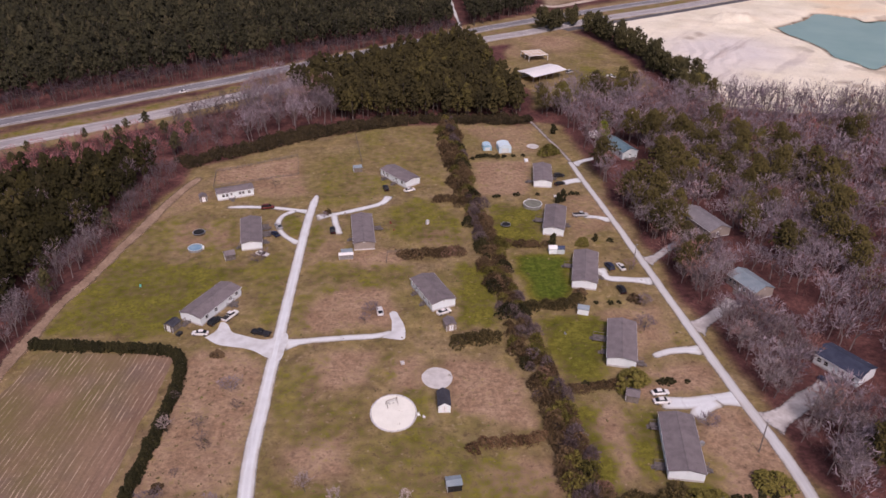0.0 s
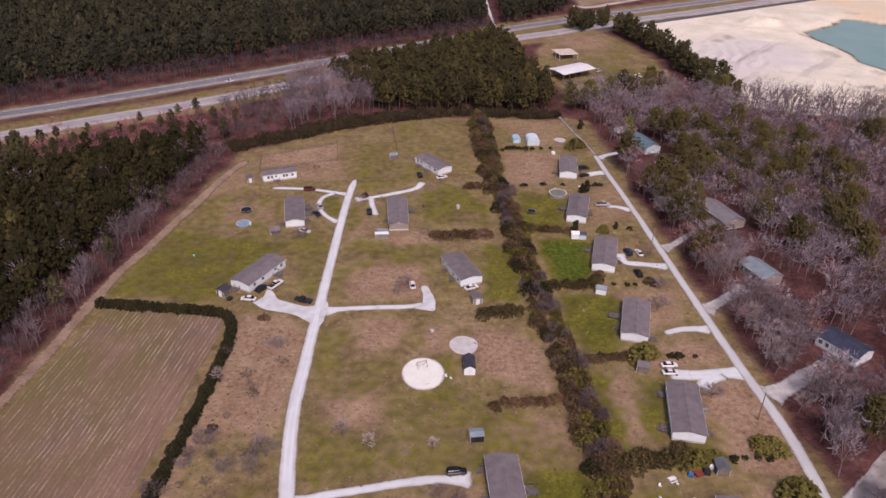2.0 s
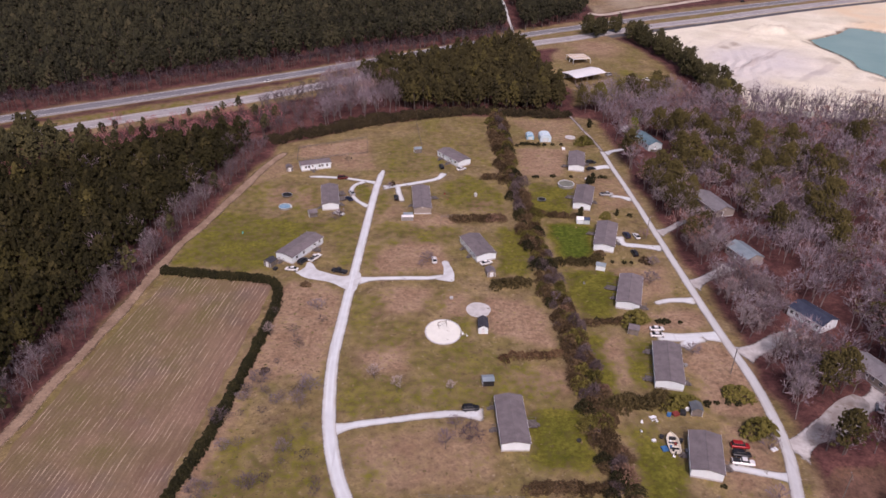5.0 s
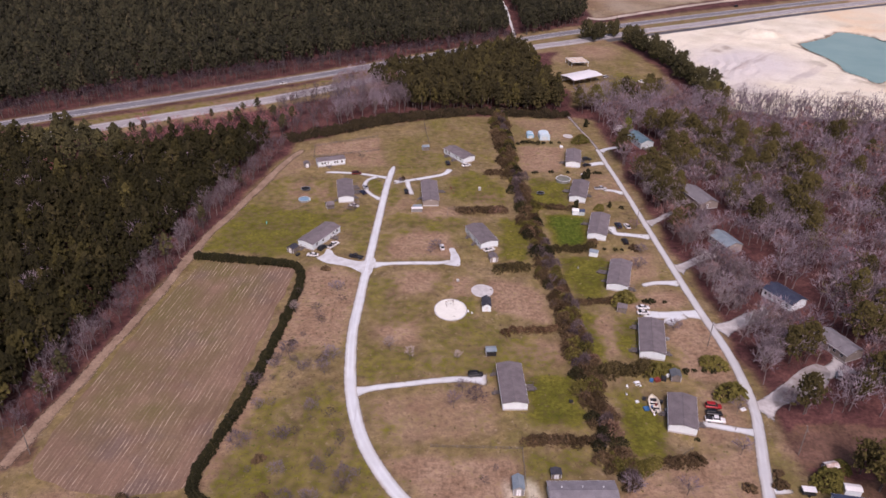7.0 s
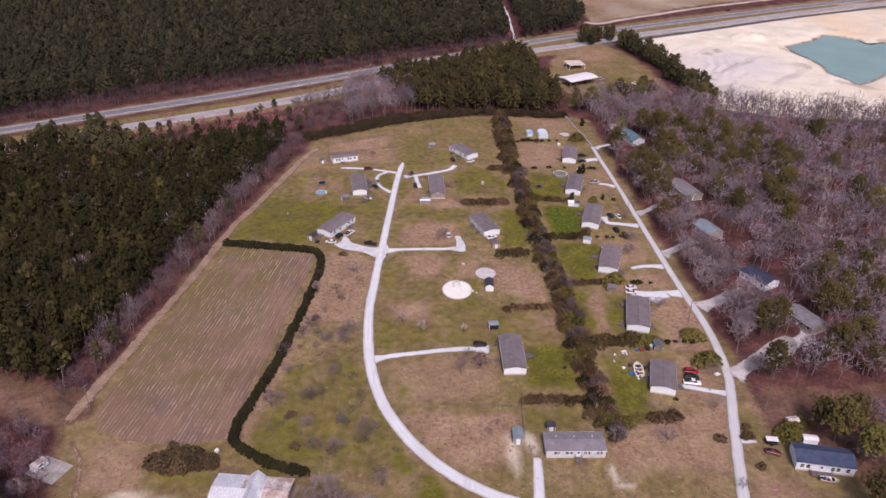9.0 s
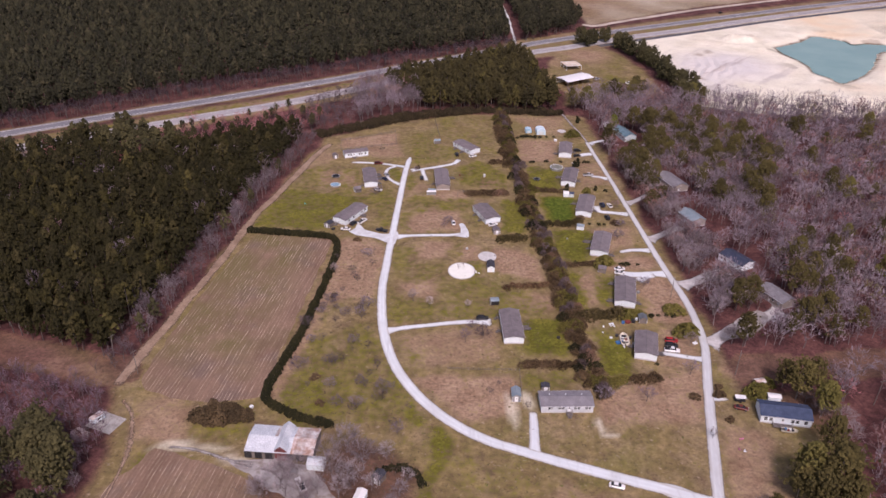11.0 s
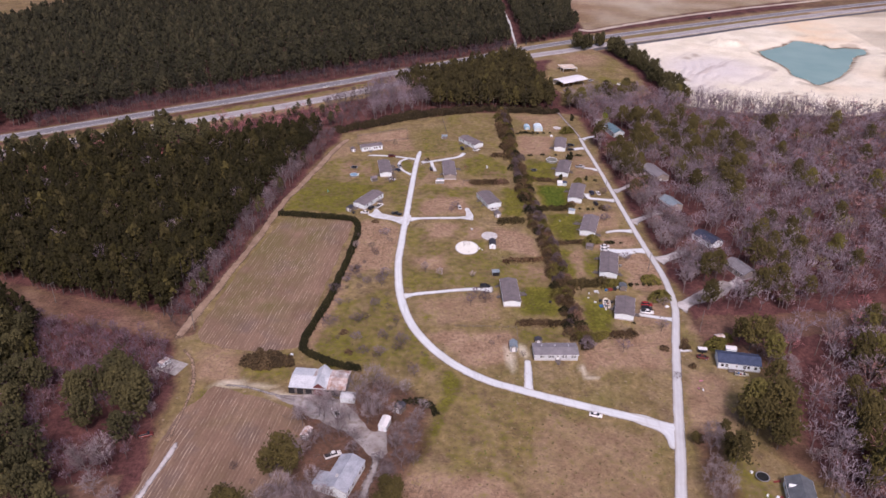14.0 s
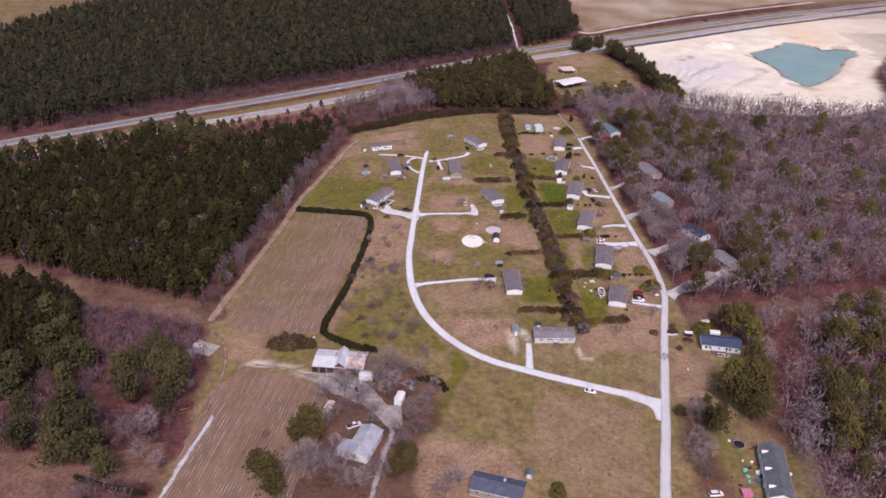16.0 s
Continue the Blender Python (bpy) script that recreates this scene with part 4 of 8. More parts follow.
patch("crop_field", [(-114, 120), (-96, 118), (-80, 116.5), (-79, 112), (-83, 80), (-87.5, 45), (-91, 14), (-93, 8), (-110, 6), (-125, 10), (-133, 16), (-132, 36), (-127, 66), (-121, 96)], M["field"], 0.03,
      "harvested field with straw rows and bare soil", "field", 2.0, 0.7)
m, nt = blank("pale_pad_gravel")
col = mix_nodes(nt, noise_node(nt, 0.3, 0.36, 0.64, 6.0), (0.52, 0.535, 0.545), (0.66, 0.69, 0.71))
finish(m, col, 0.95)
M["pad_gravel"] = m
patch("driveway_pad", [(-72.3, 123.4), (-69.6, 126.4), (-68.8, 130.4), (-66.8, 129), (-64.9, 124.8), (-59.3, 122), (-54.5, 121), (-50.2, 123.4), (-49.6, 118), (-51, 111), (-54.8, 113), (-59.8, 117), (-67.4, 119.2)], M["pad_gravel"], 0.115, "pale gravel turning pad before a mobile home", "driveway", 1.0, 0.3)
patch("driveway_pad", [(-23.4, 119), (-21, 121.4), (-20.4, 127), (-20.8, 130.8), (-18.8, 131.2), (-17.4, 126), (-17, 118), (-20, 117.6)], M["pad_gravel"], 0.1, "pale gravel pad at the end of a drive", "driveway", 1.0, 0.25)
patch("driveway_pad", [(72, 38.4), (78, 39.6), (85, 42), (91, 46.5), (96.5, 54), (93.5, 58.5), (87, 55), (79, 48.5), (73, 42.5)], M["patch_gravel"], 0.1, "dirty grey gravel yard before a cottage in the woods", "driveway", 2.0, 0.5)
patch("farmyard_gravel", [(-96, -20), (-90, -19.5), (-82, -20.6), (-73, -21.8), (-67, -28), (-63, -36), (-56, -39), (-55, -45), (-57, -51), (-61, -50), (-65, -44), (-72, -37), (-80, -33), (-86, -27)], M["patch_gravel"], 0.05, "dirty grey gravel yard before the barn", "yard", 1.2, 1.3)
patch("crop_field", SOUTH_FIELD, M["field"], 0.03, "harvested field with straw rows beside a farm track", "field")
m, nt = blank("turquoise_pond_water")
col = mix_nodes(nt, noise_node(nt, 0.03, 0.35, 0.65), (0.205, 0.350, 0.330), (0.245, 0.390, 0.365))
finish(m, col, 0.25)
M["water"] = m
patch("pond_water", POND, M["water"], -2.0, "still turquoise water in a sand pit", "pond", 3.0, 0.8)


# ---------------------------------------------------------------- trees
def tube(p, q, r0, r1, n=3):
    p, q = np.array(p, float), np.array(q, float)
    ax = (q - p) / (np.linalg.norm(q - p) + 1e-9)
    u = np.cross(ax, [0.3, 0.9, 0.2] if abs(ax[2]) > 0.9 else [0, 0, 1.0])
    u /= np.linalg.norm(u)
    w = np.cross(ax, u)
    vs = [c + r * (math.cos(2 * math.pi * i / n) * u + math.sin(2 * math.pi * i / n) * w) for c, r in ((p, r0), (q, r1)) for i in range(n)]
    fs = []
    for i in range(n):
        j = (i + 1) % n
        fs += [(i, j, n + j), (i, n + j, n + i)]
    return vs, fs


class Tree:
    """Triangles of one tree in two meshes: wood and leaf."""

    def __init__(self, seed):
        self.rng = np.random.default_rng(seed)
        self.wv, self.wf, self.lv, self.lf = [], [], [], []

    def wood(self, p, q, r0, r1, n=3):
        vs, fs = tube(p, q, r0, r1, n)
        k = len(self.wv)
        self.wv += vs
        self.wf += [tuple(i + k for i in f) for f in fs]

    def tuft(self, c, r, flat=0.55, n=5):
        """A shaggy little dome of leaves."""
        rng, k = self.rng, len(self.lv)
        tilt = rng.normal(0, 0.25, 2)
        self.lv.append(np.array(c) + [0, 0, r * flat * rng.uniform(0.7, 1.3)])
        a0 = rng.uniform(0, 6.28)
        for i in range(n):
            a = a0 + 6.283 * i / n + rng.normal(0, 0.2)
            rr = r * rng.uniform(0.65, 1.3)
            x, y = rr * math.cos(a), rr * math.sin(a)
            self.lv.append(np.array(c) + [x, y, -0.35 * r * flat * rng.uniform(0.2, 1.8) + tilt[0] * x + tilt[1] * y])
        self.lf += [(k, k + 1 + i, k + 1 + (i + 1) % n) for i in range(n)]

    def twig(self, p, d, length, w):
        """One thin tapering twig."""
        rng, k = self.rng, len(self.lv)
        d = np.array(d) / (np.linalg.norm(d) + 1e-9)
        s = np.cross(d, rng.normal(size=3))
        s /= np.linalg.norm(s) + 1e-9
        self.lv += [np.array(p) - s * w / 2, np.array(p) + s * w / 2, np.array(p) + d * length]
        self.lf.append((k, k + 1, k + 2))


def pine(seed, h=17.0, tufts=70, size=1.0, low=0.42, wide=0.17, draw=4, rays=3, flat=1.0, top=1.5):
    """A loose cone of shaggy needle tufts on a straight trunk."""
    t = Tree(seed)
    rng = t.rng
    lean = rng.normal(0, 0.015, 2) * h
    t.wood((0, 0, -0.3), (lean[0] * 0.5, lean[1] * 0.5, h * 0.5), 0.013 * h, 0.009 * h, 4)
    t.wood((lean[0] * 0.5, lean[1] * 0.5, h * 0.5), (lean[0], lean[1], h * 0.96), 0.009 * h, 0.003 * h, 4)
    limbs = []
    for i in range(11):
        u = (i + rng.uniform(0, 0.8)) / 11
        z = h * (low + (0.93 - low) * u)
        a = 2.4 * i + rng.normal(0, 0.4)
        r = wide * h * (1.1 - 0.85 * u ** (top + 0.4)) * rng.uniform(0.65, 1.2)
        q = (r * math.cos(a), r * math.sin(a), z + r * 0.3)
        if i < draw:
            t.wood((lean[0] * z / h, lean[1] * z / h, z - 0.2), q, 0.05 + 0.002 * h, 0.02, 3)
        limbs.append(q)
    for i in range(tufts):
        if i < tufts * 0.5:
            q = limbs[i % len(limbs)]
            f = rng.uniform(0.4, 1.08)
            c = np.array([q[0] * f, q[1] * f, q[2] - 0.2]) + rng.normal(0, 0.045 * h * wide / 0.17, 3) * [1, 1, 0.6]
        else:
            u = rng.uniform(0, 1) ** 1.15
            z = h * (low + (1 - low) * u)
            r = wide * h * (1 - u ** top) ** 0.62 * min(1.0, 0.5 + 1.8 * u) * math.sqrt(rng.uniform(0.2, 1))
            a = rng.uniform(0, 6.28)
            c = np.array([lean[0] + r * math.cos(a), lean[1] + r * math.sin(a), z - 0.3])
        t.tuft(c, size * rng.uniform(0.6, 1.2), flat, rays)
    return t


def bare(seed, h=13.0, limbs=9, twigs=150, spread=0.30, w=0.11, sub=0):
    t = Tree(seed)
    rng = t.rng
    fork = h * rng.uniform(0.28, 0.42)
    lean = rng.normal(0, 0.03, 2) * h
    top = np.array([lean[0], lean[1], fork])
    t.wood((0, 0, -0.3), top, 0.016 * h, 0.012 * h, 4)
    tips = []
    for i in range(limbs):
        a = 6.283 * i / limbs + rng.normal(0, 0.35)
        r = spread * h * rng.uniform(0.45, 1.1)
        mid = top + np.array([0.45 * r * math.cos(a), 0.45 * r * math.sin(a), (h - fork) * rng.uniform(0.25, 0.5)])
        q = top + np.array([r * math.cos(a), r * math.sin(a), (h - fork) * rng.uniform(0.55, 1.0) * (1.05 - 0.35 * r / (spread * h))])
        t.wood(top - [0, 0, fork * rng.uniform(0, 0.25)], mid, 0.008 * h, 0.0055 * h)
        t.wood(mid, q, 0.0055 * h, 0.002 * h)
        tips.append((mid, q))
        for k in range(sub):
            b0 = mid + (q - mid) * (k + 0.3) / sub
            b1 = b0 + (q - mid) * 0.35 + rng.normal(0, 0.075 * h, 3) * [1, 1, 0.6] + [0, 0, 0.05 * h]
            t.wood(b0, b1, 0.0042 * h, 0.0015 * h)
            tips.append((b0, b1))
    ph = rng.uniform(0, 6.28, 2)
    mid_z = 0.5 * (fork + h)
    for i in range(twigs):
        if i % 5 < 2:
            m, q = tips[i % len(tips)]
            p = m + (q - m) * rng.uniform(0.05, 1.0) + rng.normal(0, 0.012 * h, 3)
            d = (q - m) / np.linalg.norm(q - m) + rng.normal(0, 0.7, 3) + [0, 0, 0.4]
        else:
            a, u = rng.uniform(0, 6.28), rng.uniform(-0.75, 1)
            rr = spread * h * 0.85 * math.sqrt(1 - min(u * u, 0.98)) * (0.85 + 0.25 * math.sin(3 * a + ph[0]) + 0.15 * math.sin(2 * a + ph[1])) * rng.uniform(0.35, 1) ** 0.5
            p = np.array([lean[0] + rr * math.cos(a), lean[1] + rr * math.sin(a), mid_z + u * 0.42 * (h - fork)])
            d = np.array([math.cos(a) * 0.7, math.sin(a) * 0.7, 0.8 + 0.6 * u]) + rng.normal(0, 0.55, 3)
        t.twig(p, d, h * rng.uniform(0.07, 0.17), w * rng.uniform(0.6, 1.4))
    return t


def shrub(seed, r=2.2, h=2.6, tufts=60, size=0.55, twigs=20, rays=5):
    t = Tree(seed)
    rng = t.rng
    for i in range(5):
        a = rng.uniform(0, 6.28)
        t.wood((0.15 * r * math.cos(a), 0.15 * r * math.sin(a), -0.1), (0.6 * r * math.cos(a), 0.6 * r * math.sin(a), h * rng.uniform(0.5, 0.85)), 0.06, 0.02)
    ph = rng.uniform(0, 6.28, 3)
    for i in range(tufts):
        a, u = rng.uniform(0, 6.28), rng.uniform(-0.1, 1)
        k = (1 + 0.22 * math.sin(2 * a + ph[0]) + 0.15 * math.sin(3 * a + ph[1])) * rng.uniform(0.72, 1.08)
        z = h * (0.12 + 0.82 * max(u, 0) * (0.85 + 0.25 * math.sin(3 * a + ph[2])))
        rr = r * k * math.sqrt(max(0.03, 1 - (max(u, 0)) ** 2))
        t.tuft((rr * math.cos(a), rr * math.sin(a), z), size * rng.uniform(0.6, 1.3), 0.7, rays)
    for i in range(twigs):
        a, u = rng.uniform(0, 6.28), rng.uniform(0.05, 0.95)
        k = r * (0.9 + 0.2 * math.sin(2 * a + ph[0])) * math.sqrt(1 - u * u) * rng.uniform(0.5, 0.95)
        out = rng.normal(0, 0.4, 3) + [math.cos(a) * (1 - u), math.sin(a) * (1 - u), 0.55 + 0.5 * u]
        t.twig((k * math.cos(a), k * math.sin(a), h * (0.1 + 0.75 * u)), out, h * rng.uniform(0.14, 0.34), 0.10)
    return t


def forest(name, protos, xy, wood_mat, leaf_mat, label, scale=(0.8, 1.2), seed=3, category="woodland"):
    """Many trees joined into one piece of woodland."""
    rng = np.random.default_rng(seed)
    xy = np.asarray(xy, float)
    pick = rng.integers(0, len(protos), len(xy))
    V, F, FM, T = [], [], [], []
    k = 0
    for j, p in enumerate(protos):
        pos = xy[pick == j]
        n = len(pos)
        if not n:
            continue
        base = np.array(p.wv + p.lv, float)
        tri = np.concatenate([np.array(p.wf, int).reshape(-1, 3), np.array(p.lf, int).reshape(-1, 3) + len(p.wv)])
        fm = np.concatenate([np.zeros(len(p.wf), int), np.ones(len(p.lf), int)])
        a, s = rng.uniform(0, 6.283, n), rng.uniform(*scale, n)
        sw = s * rng.uniform(0.9, 1.12, n)
        c, sn = np.cos(a)[:, None] * sw[:, None], np.sin(a)[:, None] * sw[:, None]
        v = np.empty((n, len(base), 3))
        v[:, :, 0] = base[:, 0] * c - base[:, 1] * sn + pos[:, 0:1]
        v[:, :, 1] = base[:, 0] * sn + base[:, 1] * c + pos[:, 1:2]
        v[:, :, 2] = base[:, 2] * s[:, None]
        f = tri[None] + (np.arange(n) * len(base))[:, None, None] + k
        V.append(v.reshape(-1, 3)), F.append(f.reshape(-1, 3)), FM.append(np.tile(fm, n))
        T.append(np.repeat(rng.uniform(0, 1, n), len(base)))
        k += n * len(base)
    me = raw_mesh(name, np.concatenate(V), np.concatenate(F), [wood_mat, leaf_mat], np.concatenate(FM), np.concatenate(T))
    return tagged(new(name, me), label, category, kind="stuff")


def scatter(poly, gap, seed, keep=None):
    """Uneven spots inside a piece of the plan."""
    rng = np.random.default_rng(seed)
    xs, ys = [p[0] for p in poly], [p[1] for p in poly]
    X, Y = np.meshgrid(np.arange(min(xs), max(xs), gap), np.arange(min(ys), max(ys), gap))
    X = (X + rng.uniform(-0.55, 0.55, X.shape) * gap).ravel()
    Y = (Y + rng.uniform(-0.55, 0.55, Y.shape) * gap).ravel()
    ok = inside(poly, X, Y)
    if keep is not None:
        ok &= keep(X, Y)
    return np.stack([X[ok], Y[ok]], 1)


def plant(name, t, m, wood_mat, leaf_mat, label, category, group="", woodname="trunk", leafname="crown"):
    """One tree or shrub as a thing of its own."""
    ob = thing(name, m, label, category, group)
    part(woodname, raw_mesh(woodname, t.wv, t.wf, [wood_mat]), None, ob)
    part(leafname, raw_mesh(leafname, t.lv, t.lf, [leaf_mat], tint=np.zeros(len(t.lv))), None, ob)
    return ob


def clear_of(lines, x, y, r):
    ok = np.ones(np.shape(x), bool)
    for l in lines:
        ok &= line_distance(l, x, y) > r
    return ok


# houses: x, y, turn of the long side, length, width
HOMES = dict(hF=(8.4, 3.7, 0, 16.9, 7.4), hA=(-5, 46, 90.5, 18, 7.3), hE=(42.7, 33.7, 75, 13.6, 7.8), hK=(43.5, 69.6, 77, 18.6, 7.9), hD=(41.9, 108.9, 72.5, 18, 7.6), hN3=(42.2, 147.6, 73.5, 19, 7.5),
             hN2=(40.3, 181.6, 74, 18, 7.2), hN1=(44.3, 219.8, 79, 16.6, 7), hC=(-7.4, 138.8, 110, 15.4, 7.6), h1=(-72.6, 138.2, 59, 17.8, 7.4), h2=(-65.8, 180.3, 97, 18.2, 6.7), h3=(-27.9, 178.5, 92, 20.5, 7),
             h4=(-12.6, 223.4, 125, 16, 7.2), hS=(-75.8, 213.6, 18, 13.4, 5.2), hG=(78, -2.6, -11, 15.5, 7.6), green=(84, 245, 106, 16, 7.4), grey=(93.2, 175.5, 106, 17, 9), teal=(90.8, 134.2, 108, 11.5, 7.6),
             navy=(98, 94.2, 118, 12.5, 8), hM=(-22.4, -80.8, -17, 17, 8), hL=(72, -75.6, 77, 24, 8), hH=(-67.6, -60.5, 70, 14, 8), grey2=(104, 66, 112, 13, 7.5))
home_xy = np.array([(h[0], h[1]) for h in HOMES.values()])


def woods_ok(x, y):
    ok = np.min(np.hypot(x[:, None] - home_xy[:, 0], y[:, None] - home_xy[:, 1]), axis=1) > 8.0
    for pts, w, ends in DRIVES:
        ok &= line_distance(pts, x, y) > w * 0.5 + 1.6
    for h, reach in (("green", 30), ("grey", 20), ("teal", 12), ("navy", 11)):
        ok &= np.hypot((x - HOMES[h][0]) / 9.5, (y - HOMES[h][1] + reach * 0.5) / (reach * 0.5 + 8)) > 1
    ok &= np.hypot((x - 83) / 11, (y - 45) / 9) > 1
    ok &= (np.abs(x - 83 - 0.22 * (y - 245)) > 7) | (np.abs(y - 228) > 22)
    return ok & (line_distance(EAST_ROAD, x, y) > 6.0)


PINES = [pine(i, 13 + i % 4, 66, 0.88, 0.34, 0.165, 0) for i in range(6)]
PINES_FAR = [pine(20 + i, 16 + i % 3, 42, 1.1, 0.36, 0.15, 0, 3, 1.1) for i in range(6)]
BARES = [bare(40 + i, 10 + i % 4, 6, 155, 0.41, 0.18) for i in range(8)]
BARES_RED = [bare(60 + i, 9, 7, 140, 0.36, 0.12) for i in range(3)]
west_edge = [(-143, 24), (-136.6, 57), (-128.6, 104), (-120.2, 150), (-108.6, 200), (-102, 237)]
W_PINE = [(-149, 30), (-144, 60), (-136, 105), (-128, 150), (-117, 200), (-109, 240), (-118, 240), (-135, 230), (-165, 214), (-186, 194), (-204, 200), (-222, 222), (-300, 168), (-330, 140), (-258, 70), (-205, 48)]
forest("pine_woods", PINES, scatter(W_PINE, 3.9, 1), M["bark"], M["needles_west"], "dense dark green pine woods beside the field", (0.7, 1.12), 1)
ring = spline(west_edge, 3.0)[:, :2]
rng = np.random.default_rng(5)
fringe = np.concatenate([ring + rng.normal(0, 1.1, ring.shape) + [0.2, 0], ring + rng.normal(0, 1.2, ring.shape) + [-3.8, 0.5], ring[::2] + rng.normal(0, 1.6, ring[::2].shape) + [-7.0, 1.0]])
pale = wobble(fringe[:, 0], fringe[:, 1], 13.0, 3.0) > 0.15
SAPLINGS = [bare(80 + i, 9.0, 8, 170, 0.35, 0.11) for i in range(4)]
forest("woodland_fringe", SAPLINGS, fringe[pale], M["bark_pale"], M["twigs_grey"], "leafless grey saplings along the edge of the pine woods", (0.65, 1.2), 2)
forest("woodland_fringe", SAPLINGS, fringe[~pale], M["bark"], M["twigs_edge"], "low purple-brown saplings along the edge of the pine woods", (0.45, 0.95), 3)
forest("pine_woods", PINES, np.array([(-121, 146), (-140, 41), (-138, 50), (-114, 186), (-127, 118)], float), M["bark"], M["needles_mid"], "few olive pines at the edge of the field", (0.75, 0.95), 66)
RED = [(-112, 250), (-106, 252), (-98, 262), (-104, 288), (-122, 284), (-150, 269), (-196, 243), (-206, 234), (-190, 226), (-165, 217), (-135, 233), (-118, 243)]
forest("red_maple_thicket", BARES_RED, scatter(RED, 5.2, 6), M["bark"], M["twigs_red"], "leafless thicket with reddish spring buds", (0.55, 0.9), 6)
forest("bare_woods", BARES_RED, scatter(RED, 12, 26), M["bark"], M["twigs_edge"], "leafless grey trees in the reddish thicket", (0.55, 0.9), 26)
TALL = [pine(70 + i, 15, 105, 0.82, 0.45, 0.175, 4, top=2.6) for i in range(4)]
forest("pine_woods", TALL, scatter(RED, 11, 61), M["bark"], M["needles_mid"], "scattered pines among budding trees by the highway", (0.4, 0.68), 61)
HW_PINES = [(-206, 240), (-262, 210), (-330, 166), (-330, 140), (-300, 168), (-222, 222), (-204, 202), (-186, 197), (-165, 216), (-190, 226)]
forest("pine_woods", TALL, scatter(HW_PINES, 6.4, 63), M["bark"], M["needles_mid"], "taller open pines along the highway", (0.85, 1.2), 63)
forest("red_maple_thicket", BARES_RED, scatter([(-300, 120), (-180, 190), (-120, 250), (-160, 268), (-300, 190)], 19, 7), M["bark"], M["twigs_red"], "scattered reddish budding trees among the pines", (1.1, 1.45), 7)
forest("bare_woods", [bare(75 + i, 13, 8, 200, 0.30, 0.12) for i in range(2)], scatter(W_PINE, 26, 64), M["bark_pale"], M["twigs_mauve"], "few leafless trees among the dark pines", (0.9, 1.15), 64)
forest("pine_woods", PINES, scatter(W_PINE, 13, 65), M["bark"], M["needles"], "lighter olive pines among the dark ones", (0.9, 1.18), 65)
N_BARE = [(-82, 259), (-54, 279), (-38, 286), (-42, 330), (-62, 346), (-82, 332)]
forest("bare_woods", [bare(130 + i, 14, 9, 260, 0.34, 0.14) for i in range(4)], scatter(N_BARE, 6.0, 8), M["bark_pale"], M["twigs"], "pale leafless trees between lawn and highway", (0.8, 1.15), 8)
forest("bare_woods", BARES_RED, scatter([(-108, 250), (-86, 257), (-82, 259), (-82, 332), (-100, 318), (-116, 300)], 4.6, 25), M["bark"], M["twigs_edge"], "dark leafless thicket between lawn and highway", (0.6, 1.0), 25)
N_PINE = [(-40, 290), (-12, 290), (30, 289), (46, 288), (52, 298), (53, 322), (45, 350), (44, 396), (32, 410), (10, 394), (-46, 352), (-64, 338), (-58, 322), (-48, 312)]
forest("pine_woods", PINES, scatter(N_PINE, 4.4, 9), M["bark"], M["needles"], "dark pine stand behind the lawns", (0.88, 1.2), 9)
N_SCRUB = [(-97, 241), (-84, 249), (-61, 262), (-37, 275), (-11, 283), (7, 285), (50, 280), (54, 290), (-11, 293), (-54, 280), (-86, 258), (-104, 248)]
forest("scrub_edge", [shrub(90 + i, 1.9, 2.6, 80, 0.42, 14, 3) for i in range(4)], scatter(N_SCRUB, 2.3, 10), M["bark"], M["scrub_shade"], "low dark olive scrub along the wood's edge", (0.8, 1.3), 10, "scrub")
FAR = [(-340, 232), (-301, 258), (-236, 301), (-166, 346), (-88, 391), (36, 463), (39, 520), (40, 690), (-390, 690), (-405, 610), (-424, 560), (-440, 520), (-448, 462)]
BACK = [pine(26 + i, 16 + i % 3, 24, 1.45, 0.40, 0.15, 0, 3, 1.1) for i in range(5)]
far_xy = scatter(FAR, 5.7, 11)
near_row = line_distance([(-340, 232), (-301, 258), (-236, 301), (-166, 346), (-88, 391), (36, 463)], far_xy[:, 0], far_xy[:, 1]) < 70
forest("pine_plantation", BACK, far_xy[~near_row], M["bark"], M["needles_far"], "wide pine plantation reaching to the distance", (0.8, 1.12), 24)
forest("pine_plantation", PINES_FAR, far_xy[near_row], M["bark"], M["needles_far"], "wide pine plantation beyond the highway", (0.8, 1.12), 11)
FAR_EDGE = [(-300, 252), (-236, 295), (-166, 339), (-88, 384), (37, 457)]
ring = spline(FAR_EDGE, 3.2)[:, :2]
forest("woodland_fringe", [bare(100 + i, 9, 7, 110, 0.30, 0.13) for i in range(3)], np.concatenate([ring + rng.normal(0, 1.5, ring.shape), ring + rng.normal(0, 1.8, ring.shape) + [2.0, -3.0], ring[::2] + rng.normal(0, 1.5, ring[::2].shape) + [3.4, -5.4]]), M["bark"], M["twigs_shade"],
       "leafless undergrowth and trunks along the plantation edge, shade put into the twig colour", (0.6, 1.15), 12)
FAR2 = [(50, 468), (70, 482), (98, 505), (112, 530), (108, 560), (118, 640), (90, 760), (52, 760)]
forest("pine_plantation", PINES_FAR, scatter(FAR2, 5.2, 13), M["bark"], M["needles_far"], "pine stand east of the forest cutting", (0.8, 1.1), 13)
PITROW = [(116, 474), (124, 452), (133, 410), (138, 370), (142, 330), (140, 312), (150, 308), (153, 330), (147, 372), (141, 414), (134, 450), (124, 476)]
ROW = [pine(160 + i, 14 + i, 330, 0.72, 0.14, 0.25, 2, top=2.4) for i in range(3)]
